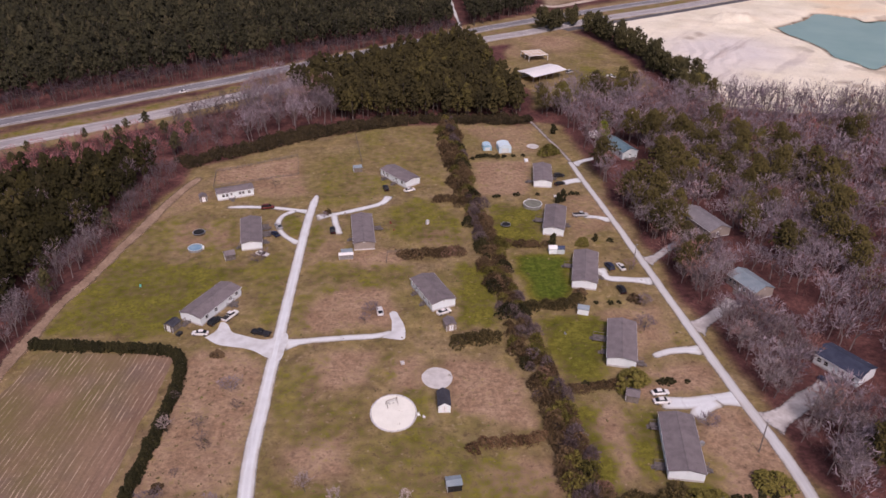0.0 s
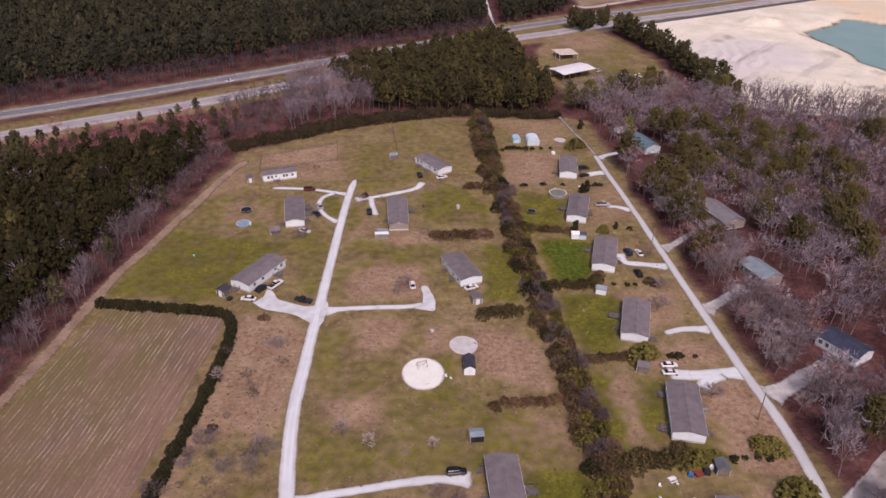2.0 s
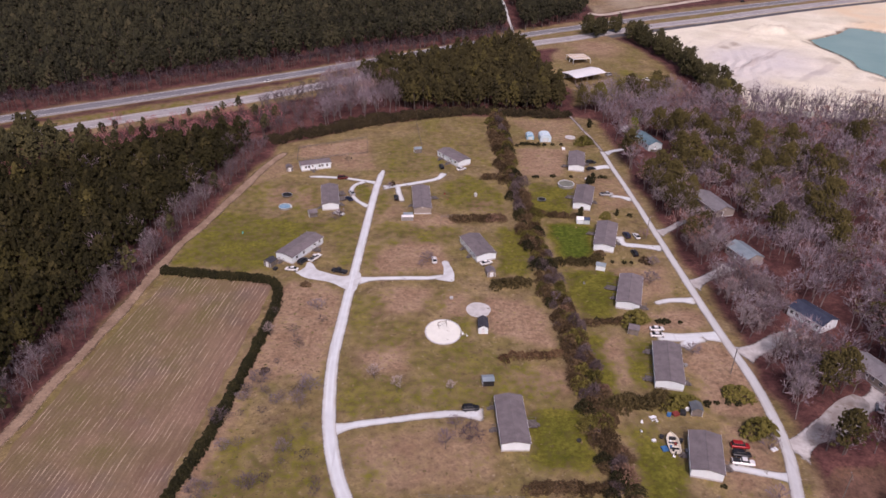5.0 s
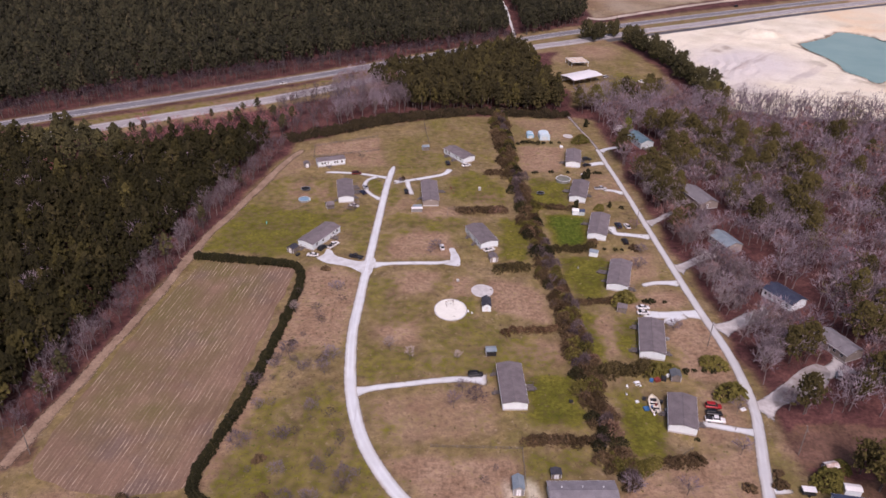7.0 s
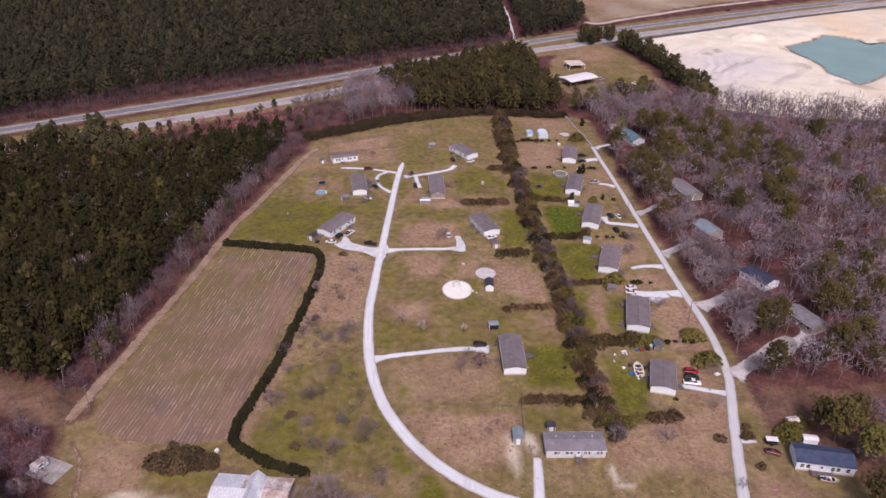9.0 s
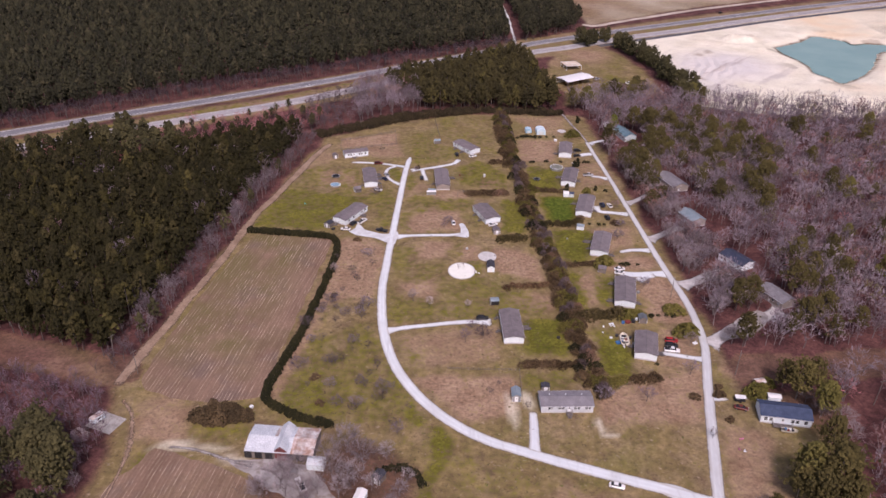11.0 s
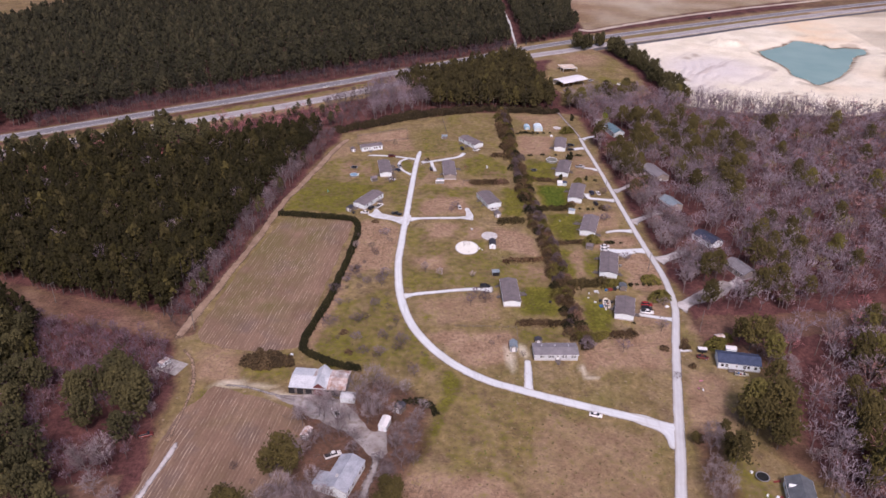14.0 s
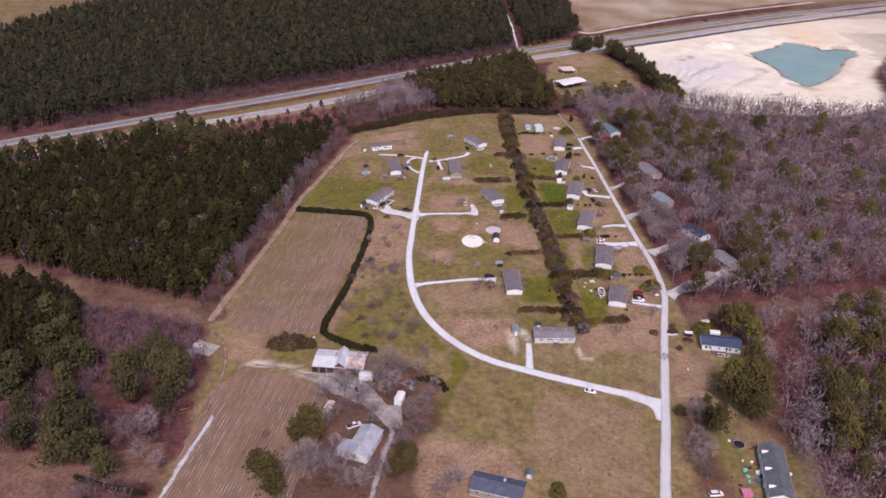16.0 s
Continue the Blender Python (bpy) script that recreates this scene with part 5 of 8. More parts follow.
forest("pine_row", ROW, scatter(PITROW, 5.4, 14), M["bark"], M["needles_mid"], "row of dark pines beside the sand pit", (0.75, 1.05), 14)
forest("pine_row", ROW, scatter([(92, 458), (102, 452), (112, 464), (104, 472)], 5.4, 15), M["bark"], M["needles_mid"], "small clump of pines by the highway", (0.7, 1.0), 15)
E_WOODS = [(73, 262), (62, 290), (60, 312), (84, 322), (112, 322), (140, 312), (200, 284), (262, 278), (318, 298), (348, 382), (398, 450), (450, 440), (360, 300), (270, 150), (220, 50), (160, 42), (116, 35), (92, 33), (72, 31.5), (71, 60), (73, 100), (70, 160), (68, 215)]
E_SOUTH = [(97, 14), (118, 18), (150, 24), (215, 38), (150, -110), (82, -112), (81, -84), (82, -62), (85, -48), (92, -30), (96, -12)]
SHADE = lambda x, y: woods_ok(x, y) & (np.hypot(x - 101, y - 61) > 6) & (np.hypot((x - 110) / 10, (y - 97) / 5) > 1) & (np.hypot((x - 99) / 8, (y - 124) / 8) > 1) & (np.hypot((x - 105 - 0.4 * (y + 6)) / 7, (y + 6) / 15) > 1)
east_xy = scatter(E_WOODS, 6.0, 16, SHADE)
deep = east_xy[:, 0] + 0.25 * east_xy[:, 1] > 215
BARES_DEEP = [bare(140 + i, 10 + i % 4, 5, 120, 0.42, 0.28) for i in range(6)]
forest("bare_woods", BARES, east_xy[~deep], M["bark_pale"], M["twigs"], "wide leafless deciduous woods, purple-grey twigs", (0.8, 1.2), 16)
forest("bare_woods", BARES_DEEP, east_xy[deep], M["bark_pale"], M["twigs"], "leafless woods reaching back from the lane", (0.8, 1.2), 20)
forest("bare_woods", BARES, scatter(E_SOUTH, 5.9, 17, SHADE), M["bark_pale"], M["twigs"], "leafless woods beside the houses", (0.8, 1.2), 17)
forest("bare_woods", BARES, scatter([(70, 32), (140, 36), (140, 300), (66, 300), (69, 215), (70, 160), (73, 100), (71, 60)], 8.5, 21, SHADE), M["bark_pale"], M["twigs"], "pale leafless trees crowding the lane", (0.6, 1.0), 21)
forest("bare_woods", BARES, scatter([(100, 60), (240, 60), (330, 290), (110, 300)], 24, 22, SHADE), M["bark_pale"], M["twigs_green"], "yellow-green budding trees among leafless woods", (0.75, 1.05), 22)
forest("bare_woods", BARES, scatter([(96, -100), (230, 60), (330, 290), (180, 270), (104, 60)], 34, 23, SHADE), M["bark_pale"], M["twigs_red"], "red budding trees among leafless woods", (0.75, 1.1), 23)
BRUSH = [bare(500 + i, 2.2, 3, 34, 0.65, 0.08) for i in range(4)]
forest("undergrowth", BRUSH, scatter([(69, 34), (96, 38), (112, 70), (108, 110), (104, 150), (90, 210), (72, 262), (66, 262), (66, 200), (69, 120), (70, 60)], 3.4, 27, SHADE), M["bark"], M["brush"], "russet undergrowth under the bare trees", (0.6, 1.3), 27, "undergrowth")
forest("undergrowth", BRUSH, scatter([(-92, -32), (-84, -28), (-70, -22), (-60, -10), (-50, -16), (-40, -28), (-43, -48), (-50, -64), (-52, -92), (-92, -92), (-88, -62), (-78, -50)], 2.6, 28, lambda x, y: clear_of([[(-116, -14), (-88, -22), (-64, -36), (-57, -46), (-60, -64), (-65, -90)]], x, y, 4.0) & (np.hypot((x + 67.6) / 7, (y + 60.5) / 9) > 1) & (np.hypot(x + 80, y + 14) > 12)), M["bark"], M["brush_dull"], "dull mauve-brown undergrowth round the farmyard", (0.7, 1.7), 28, "undergrowth")
forest("undergrowth", BRUSH, scatter([(-48, -62), (-36, -66), (-33, -84), (-46, -88)], 2.2, 29), M["bark"], M["brush"], "russet brush behind the low house", (0.7, 1.6), 29, "undergrowth")
S_WOODS = [(-147, 14), (-205, 29), (-262, 52), (-290, 60), (-270, 0), (-225, -100), (-150, -100), (-141, -92), (-138, -50), (-134, -14), (-140, 4)]
BARE_SOIL = [[(-232, -60), (-205, -60), (-172, -64), (-156, -74), (-166, -92), (-240, -100)], [(-160, -64), (-146, -60), (-138, -58), (-134, -76), (-148, -77), (-158, -73)], [(-170, -30), (-158, -33), (-148, -27), (-145, -36), (-152, -46), (-166, -46)]]
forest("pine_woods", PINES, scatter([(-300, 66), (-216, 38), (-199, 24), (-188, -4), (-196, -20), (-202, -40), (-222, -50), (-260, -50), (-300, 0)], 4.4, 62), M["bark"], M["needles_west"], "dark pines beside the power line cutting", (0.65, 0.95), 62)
forest("bare_woods", [bare(120 + i, 7, 7, 130, 0.34, 0.12) for i in range(5)], scatter(S_WOODS, 3.3, 18, lambda x, y: ~inside(BARE_SOIL[0], x, y) & ~inside(BARE_SOIL[1], x, y) & ~inside(BARE_SOIL[2], x, y) & (x > -218)), M["bark"], M["twigs_purple"], "thicket of leafless purple-grey saplings", (0.7, 1.05), 18)
THIN = [bare(170 + i, 14 + i, 6, 110, 0.21, 0.12) for i in range(4)]
forest("bare_woods", THIN, scatter([(154, 304), (180, 296), (204, 290), (240, 284), (262, 284), (262, 276), (240, 276), (204, 281), (180, 287), (154, 294)], 3.7, 19), M["bark_pale"], M["twigs"], "row of pale leafless trees along the sand", (0.85, 1.1), 19)

# single pines that stand out of the bare woods
pine_protos = []
for i in range(5):
    t = pine(150 + i, 16 + i % 3, 500, 0.58, 0.32, 0.24, 9, top=2.6)
    pine_protos.append(plant("pine_tree", t, pose(*[(92, 256, 0), (69, 222, 0), (76, 196, 0), (88, 205, 0), (96, 214, 0)][i]), M["bark"], M["needles_olive"], "olive green pine standing among leafless trees", "pine tree", "pines in the east woods"))
pine_areas = [([(70, 140), (84, 150), (90, 200), (96, 262), (76, 274), (70, 220)], 7.6, 301), ([(90, 196), (150, 190), (160, 240), (110, 268), (92, 240)], 9.0, 302), ([(96, 140), (140, 134), (150, 186), (100, 190)], 13.0, 303),
              ([(76, 32), (112, 36), (142, 84), (134, 110), (112, 84), (92, 66), (78, 62)], 10.5, 304), ([(150, 60), (250, 100), (262, 250), (160, 260)], 27.0, 305), ([(84, 306), (114, 308), (116, 328), (84, 324)], 6.0, 306), ([(60, 294), (80, 294), (78, 314), (60, 316)], 6.0, 307), ([(100, -110), (150, -60), (190, 20), (140, 30), (112, -20), (98, -60)], 12.0, 308), ([(92, -58), (112, -36), (126, -42), (114, -70), (96, -68)], 8.0, 309)]
PINE_SPOTS = [(146, 312), (152, 307), (140, 306), (149, 300), (78, 258), (76, 250), (116, 152), (131, 170), (146, 189), (171, 161), (85, 59), (79, 35), (99, 41), (66, 22), (72, 70), (129, -5), (109, -37), (98, -64), (103, -50), (139, 90), (126, 44), (58, -56), (145, 7), (130, -17), (93, 10), (84, -20)] + [tuple(p) for poly, gap, seed in pine_areas for p in scatter(poly, gap, seed)]
for i, (x, y, k) in enumerate([(71, -41, 1.0), (72, -33, 1.05), (77, -37, 1.1), (79, -44, 0.95), (82, -32, 1.0), (75, -48, 0.8), (68, -36, 0.8), (86, 6, 0.95), (91, -2, 0.9), (84, 12, 0.7)]):
    ob = copy_thing(pine_protos[i % 5], pose(x, y, 0, 0, 0, rng.uniform(0, 360)))
    ob.scale = (k * 1.15, k * 1.15, k)
    tagged(ob, "large bushy olive green pine behind the cottage", group="pines behind the cottage")
pine_xy = np.array(PINE_SPOTS, float)
clear_pine = woods_ok(pine_xy[:, 0], pine_xy[:, 1])
for h in ("green", "grey", "teal", "navy"):
    clear_pine &= np.hypot((pine_xy[:, 0] - HOMES[h][0]) / 11, (pine_xy[:, 1] - HOMES[h][1] + 10) / 21) > 1
clear_pine &= (np.abs(pine_xy[:, 0] - 82 - 0.22 * (pine_xy[:, 1] - 245)) > 10) | (np.abs(pine_xy[:, 1] - 232) > 34)
for i, (x, y) in enumerate(pine_xy[clear_pine]):
    s = rng.uniform(0.62, 1.0) * (0.9 if y > 290 else 1.0)
    ob = copy_thing(pine_protos[i % 5], pose(x, y, 0, 0, 0, rng.uniform(0, 360)))
    ob.scale = (s, s, s)
plant("budding_tree", shrub(620, 3.0, 8.5, 300, 0.5, 30), pose(81.6, 262, 0), M["bark"], foliage("fresh_green_leaves", (0.10, 0.125, 0.012), (0.17, 0.19, 0.022), 0.35), "bright green young tree beside a teal-roofed cottage", "tree")
SW_PINES = [(-155, -13), (-152, -19), (-146, -21), (-163, -26), (-158, -24), (-174, -58), (-160, -64), (-199, -37), (-186, -58), (-178, -52), (-192, -46), (-152, -14), (-150, -23), (-141, -27), (-141, -33), (-146, -28), (-162, -27), (-156, -38), (-142, -44), (-186, -17), (-189, -23), (-180, -17), (-176, -45), (-165, -55), (-168, -60), (-169, -69), (-161, -69), (-152, -75), (-207, 12), (-198, 12),
            (-198, 0), (-199, -8), (-186, -62), (-204, -24)]
dark_pines = [plant("pine_tree", pine(180 + i, 14 + i, 420, 0.62, 0.26, 0.25, 6, top=2.4), pose(*[(-195, 1, 0), (-182, -31, 0), (-149, -17, 0)][i]), M["bark"], M["needles_mid"], "olive green pine at the edge of a leafless thicket", "pine tree", "pines in the south-west thicket") for i in range(3)]
for i, (x, y) in enumerate(SW_PINES):
    s = rng.uniform(0.85, 1.15)
    ob = copy_thing(dark_pines[i % 3], pose(x, y, 0, 0, 0, rng.uniform(0, 360)))
    ob.scale = (s * 1.1, s * 1.1, s)
    tagged(ob, "olive green pine at the edge of a leafless thicket", group="pines in the south-west thicket")


# ---------------------------------------------------------------- houses
def gable(L, W, eave, ridge, over=0.35, thick=0.14):
    """Roof slab with two slopes, ridge along x."""
    y0 = W / 2 + over
    slope = (ridge - eave) / (W / 2)
    zl = eave - over * slope
    return [(-y0, zl), (0, ridge), (y0, zl), (y0, zl + thick), (0, ridge + thick), (-y0, zl + thick)]


def house(name, spec, label, wall="siding", roof="shingle", eave=2.75, rise=0.78, skirt=0.55, windows=None, doors=(), vents=0, decks=(), chimney=None, gable_vent=True, dormers=0):
    """windows: (side, along, sill, wide, high); side n/s are long sides, e/w the gables."""
    x, y, turn, L, W = spec
    ob = thing(name, pose(x, y, 0, 0, 0, turn), label, "house")
    ridge = eave + rise
    g = Geo().prism([(-W / 2, skirt), (W / 2, skirt), (W / 2, eave), (0, ridge), (-W / 2, eave)], -L / 2, L / 2)
    body = part("wall", g, M[wall], ob)
    part("skirting", Geo().prism([(-W / 2 + 0.05, -0.1), (W / 2 - 0.05, -0.1), (W / 2 - 0.05, skirt), (-W / 2 + 0.05, skirt)], -L / 2 + 0.05, L / 2 - 0.05), M["skirt"], ob)
    prof = gable(L, W, eave + 0.02, ridge + 0.02, 0.24)
    rf = part("roof", Geo().prism(prof, -L / 2 - 0.3, L / 2 + 0.3), M[roof], ob)
    part("ridge_cap", Geo().prism([(-0.22, ridge + 0.10), (0, ridge + 0.21), (0.22, ridge + 0.10)], -L / 2 - 0.3, L / 2 + 0.3), M[roof], rf)
    for s in (-1, 1):
        yy = s * (W / 2 + 0.24)
        part("fascia", Geo().box(-L / 2 - 0.3, L / 2 + 0.3, min(yy, yy + s * 0.04), max(yy, yy + s * 0.04), prof[0][1] - 0.05, prof[0][1] + 0.12), M["trim"], rf)
    for i in range(vents):
        vx = -L / 2 + L * (i + 0.6) / (vents + 0.2)
        part("roof_vent", Geo().cyl(0.16, 0.13, ridge - 0.5, ridge + 0.35, 8, pose(vx, W * 0.16, 0)), M["trim"], rf)
    for i in range(dormers):
        vx = -L / 2 + L * (i + 0.5) / dormers
        part("dormer", Geo().prism([(-0.5, 0), (0.5, 0), (0.5, 0.75), (0, 1.2), (-0.5, 0.75)], -1.6, 0.6, pose(vx, W * 0.27, eave + 0.25, 0, 0, -90)), M["trim"], rf)
    frames = {"s": lambda u: pose(u, -W / 2, 0, 0, 0, 0), "n": lambda u: pose(u, W / 2, 0, 0, 0, 180), "e": lambda u: pose(L / 2, u, 0, 0, 0, 90), "w": lambda u: pose(-L / 2, u, 0, 0, 0, -90)}
    if windows is None:
        windows = [(s, L * f, 1.4, 1.1, 1.15) for s in "sn" for f in (-0.36, -0.14, 0.22, 0.38)]
    for side, u, sill, ww, hh in windows:
        mm = frames[side](u)
        fr = Geo()
        for bx in ((-ww / 2 - 0.08, -ww / 2, sill - 0.08, sill + hh + 0.08), (ww / 2, ww / 2 + 0.08, sill - 0.08, sill + hh + 0.08), (-ww / 2, ww / 2, sill - 0.08, sill), (-ww / 2, ww / 2, sill + hh, sill + hh + 0.08), (-ww / 2, ww / 2, sill + hh / 2 - 0.03, sill + hh / 2 + 0.03)):
            fr.box(bx[0], bx[1], -0.06, 0.02, bx[2], bx[3], mm)
        wi = part("window", fr, M["trim"], ob)
        part("pane", Geo().box(-ww / 2 - 0.01, ww / 2 + 0.01, -0.022, 0.01, sill - 0.01, sill + hh + 0.01, mm), M["glass"], wi, "dark glass pane")
    for side, u in doors:
        mm = frames[side](u)
        dr = part("door", Geo().box(-0.46, 0.46, -0.05, 0.02, skirt + 0.02, skirt + 2.05, mm), M["trim"], ob, "white entrance door")
        part("door_window", Geo().box(-0.28, 0.28, -0.058, -0.04, skirt + 1.15, skirt + 1.85, mm), M["glass"], dr)
    if gable_vent:
        for side in "ew":
            part("gable_vent", Geo().box(-0.3, 0.3, -0.04, 0.02, eave + 0.15, eave + 0.5, frames[side](0)), M["skirt"], ob)
    for side, u, dw, dd in decks:
        mm = frames[side](u)
        dk = part("deck", Geo().box(-dw / 2, dw / 2, -dd, -0.03, skirt - 0.1, skirt, mm), M["deck"], ob, "weathered grey wooden deck")
        for px in (-dw / 2 + 0.06, dw / 2 - 0.06):
            for py in (-dd + 0.06, -0.2):
                part("post", Geo().box(px - 0.05, px + 0.05, py - 0.05, py + 0.05, -0.1, skirt + 0.95, mm), M["deck"], dk)
        for px in (-dw / 2 + 0.06, dw / 2 - 0.06):
            part("rail", Geo().box(px - 0.04, px + 0.04, -dd + 0.02, -0.1, skirt + 0.86, skirt + 0.96, mm), M["deck"], dk)
        st = Geo()
        for k in range(3):
            st.box(-0.6, 0.6, -dd - 0.28 * (k + 1), -dd - 0.28 * k, -0.05, skirt * (3 - k) / 4, mm)
        part("steps", st, M["deck"], dk)
    if chimney:
        part("chimney", Geo().box(chimney[0] - 0.35, chimney[0] + 0.35, chimney[1] - 0.35, chimney[1] + 0.35, eave - 0.5, ridge + 0.7), M["skirt"], rf)
    return ob


H = HOMES
gr = "grey-brown shingled roof"
house("mobile_home", H["hF"], "long pale grey mobile home with grey shingled roof and three vents", wall="siding_grey", roof="shingle_grey", vents=3, windows=[("s", -5.8, 1.5, 1.1, 1.0), ("s", -5, 1.5, .6, 1.0), ("s", -2.6, 1.5, 1.0, 1.0), ("s", -1.4, 1.5, 1.0, 1.0), ("s", 2.6, 1.5, .9, 1.0), ("s", 3.7, 1.5, .7, 1.0), ("s", 6.2, 1.5, .9, 1.0), ("s", 7.2, 1.5, .7, 1.0)] + [("n", k, 1.5, 1, 1) for k in (-6, -2, 3, 6)],
      doors=(("s", 0.6), ("n", -6.6)), decks=(("s", 0.6, 2.0, 1.8), ("n", -6.6, 2.6, 2.0)))
house("mobile_home", H["hA"], "white mobile home with grey shingled roof and side deck", decks=(("s", 0.5, 3.0, 3.2), ("n", -1.5, 1.8, 1.6), ("n", 7, 1.6, 1.4)), doors=(("s", 0.5), ("n", -1.5)))
house("mobile_home", H["hE"], "white mobile home with grey roof beside parked cars", decks=(("s", -2, 2.4, 2.0), ("n", 0, 2, 1.6)), doors=(("s", -2), ("n", 0)))
house("mobile_home", H["hK"], "long white mobile home with grey shingled roof", decks=(("s", -5.5, 2.2, 1.8), ("n", -6, 2.4, 2.4), ("n", 7, 2.4, 2.0)), doors=(("s", -5.5), ("n", -6)))
house("mobile_home", H["hD"], "white mobile home with grey roof and back deck", decks=(("n", 2.5, 2.8, 4.0), ("n", -3.5, 2, 1.5), ("s", -6.5, 2.4, 2.2)), doors=(("n", 2.5), ("s", -6.5)))
house("mobile_home", H["hN3"], "white mobile home with grey shingled roof", decks=(("n", 3, 2.4, 3), ("s", -2, 2, 1.6)), doors=(("n", 3), ("s", -2)))
house("mobile_home", H["hN2"], "white mobile home with grey roof near a round pool", decks=(("n", 1, 3.2, 3.4), ("s", -1, 3, 1.6)), doors=(("n", 1), ("s", -1)))
house("mobile_home", H["hN1"], "white mobile home with grey roof and carport yard", decks=(("n", -4, 2.6, 2.6), ("s", 0, 2.4, 1.5)), doors=(("n", -4), ("s", 0)))
house("mobile_home", H["hC"], "white mobile home with grey roof set askew on its lot", decks=(("n", 3, 2.0, 1.2), ("n", -3, 2.0, 1.2), ("s", -2, 2, 1.4)), doors=(("n", 3), ("s", -2)))
house("mobile_home", H["h1"], "white mobile home with grey roof and cars before it", decks=(("s", 3.5, 3.0, 2.0), ("w", 1, 2, 1.6)), doors=(("s", 3.5),))
house("mobile_home", H["h2"], "white mobile home with grey roof and cluttered wooden decks", decks=(("s", 5.5, 4, 2.6), ("s", 0.5, 4, 3), ("s", -5, 3, 1.6), ("n", -7, 1.6, 1.2)), doors=(("s", 0.5),))
house("mobile_home", H["h3"], "tan-fronted mobile home with grey shingled roof", wall="siding_tan", decks=(("s", 4, 3, 3), ("n", -3, 1.8, 1.4)), doors=(("s", 4), ("n", -3)))
house("mobile_home", H["h4"], "white mobile home with grey roof at the lane's end", decks=(("n", 4, 2.4, 1.8), ("n", -2, 2.4, 1.8)), doors=(("n", 4), ("n", -2)))
house("mobile_home", H["hS"], "narrow white single-wide mobile home with grey roof", eave=2.9, rise=0.6, decks=(("s", -1.6, 2.4, 1.6),), doors=(("s", -1.6),), windows=[("s", k, 1.4, .9, 1) for k in (-4.6, -3.2, 1.6, 2.8, 5)])
house("cottage", H["hG"], "white cottage with a dark blue shingled roof", roof="shingle_blue", eave=3.0, rise=1.5, skirt=0.5, doors=(("s", -1),), decks=(("s", -1, 6.0, 2.0), ("n", -2, 3, 2)), windows=[("s", k, 1.3, 1.0, 1.2) for k in (-6.2, -4.6, 2, 3.4, 6)])
house("cottage", H["green"], "pale blue cottage with a teal metal roof", "siding_blue", "metal_teal", 3.2, 1.6, 0.4, doors=(("w", 0),), decks=(("w", 0, 5, 2.2),))
# Tan siding on this wall stands in for the shade of the trees.
house("cottage", H["grey"], "cottage with a wide grey roof, tree shade put into its taupe wall", "siding_tan", "shingle_grey", 3.0, 1.7, 0.4, doors=(("w", 1), ("n", 3)))
house("cottage", H["teal"], "tan cottage with a blue-grey metal roof", "siding_tan", "metal_bluegrey", 3.2, 1.5, 0.4, doors=(("n", 0),), decks=(("n", 0, 2.4, 1.6),))
house("cottage", H["navy"], "white cottage with a navy blue roof", "siding", "shingle_navy", 3.2, 1.4, 0.5, doors=(("n", -1),), decks=(("n", -1, 3, 1.8),))
# Wall colour again darkened to tan in place of tree shade.
house("cottage", H["grey2"], "cottage with a slate grey roof, tree shade put into its taupe wall", "siding_tan", "shingle_grey", 3.0, 1.5, 0.4, doors=(("n", 0),))
house("cottage", H["hM"], "low house with a slate blue shingled roof", "siding_tan", "shingle_steel", 3.0, 1.6, 0.3, chimney=(2, 1.2))
house("cottage", H["hL"], "white house with slate green roof and three dormers", "siding", "shingle_slate", 3.2, 2.0, 0.4, dormers=3, doors=(("n", 6),))


# ---------------------------------------------------------------- hedges and shrubs
def hedge(pts, protos, gap, label, leaf, scale=1.0, seed=1, off=0.5):
    rng = np.random.default_rng(seed)
    ob = thing("hedge", pose(pts[0][0], pts[0][1], 0), label, "hedge")
    meshes = [raw_mesh("shrub", np.array(p.wv + p.lv), np.concatenate([np.array(p.wf), np.array(p.lf) + len(p.wv)]), [M["bark"], leaf], [0] * len(p.wf) + [1] * len(p.lf), np.full(len(p.wv) + len(p.lv), 0.2)) for p in protos]
    for x, y in spline(pts, gap)[:, :2]:
        s = scale * rng.uniform(0.85, 1.15)
        sh = part("shrub", meshes[rng.integers(len(meshes))], None, ob)
        sh.location = (x - pts[0][0] + rng.normal(0, off * 0.4), y - pts[0][1] + rng.normal(0, off * 0.4), 0)
        sh.rotation_euler = (0, 0, rng.uniform(0, 6.28))
        sh.scale = (s, s, s * rng.uniform(0.9, 1.1))
    return ob


CLIP = [shrub(200 + i, 1.35, 2.7, 130, 0.28, 0, 4) for i in range(3)]
LOOSE = [shrub(210 + i, 2.0, 2.3, 150, 0.27, 220, 3) for i in range(4)]
hedge([(-117.5, 122.8), (-105, 121), (-92, 118.9), (-81, 116.8), (-76.9, 112.5), (-75.9, 101), (-78.2, 78), (-81, 58), (-83.6, 41), (-87.2, 26), (-90, 13), (-89, 6), (-82.5, 0.8), (-76, -3), (-67.5, -5.4)], CLIP, 0.95,
      "dense dark green clipped hedge round the harvested field", M["cedar"], 1.05, 1, 0.12)
hedge([(-51.5, -25.2), (-47.5, -24), (-43.5, -24.4), (-40.4, -26.4), (-38.4, -30.5)], CLIP, 1.6, "dark green clipped hedge curving round the farmyard", M["cedar"], 0.9, 2, 0.2)
hedge([(-162.4, -74), (-155, -77), (-146, -79.4), (-137.8, -81.4)], CLIP, 1.6, "low dark green hedge beside a bare clearing", M["cedar"], 0.8, 3, 0.2)
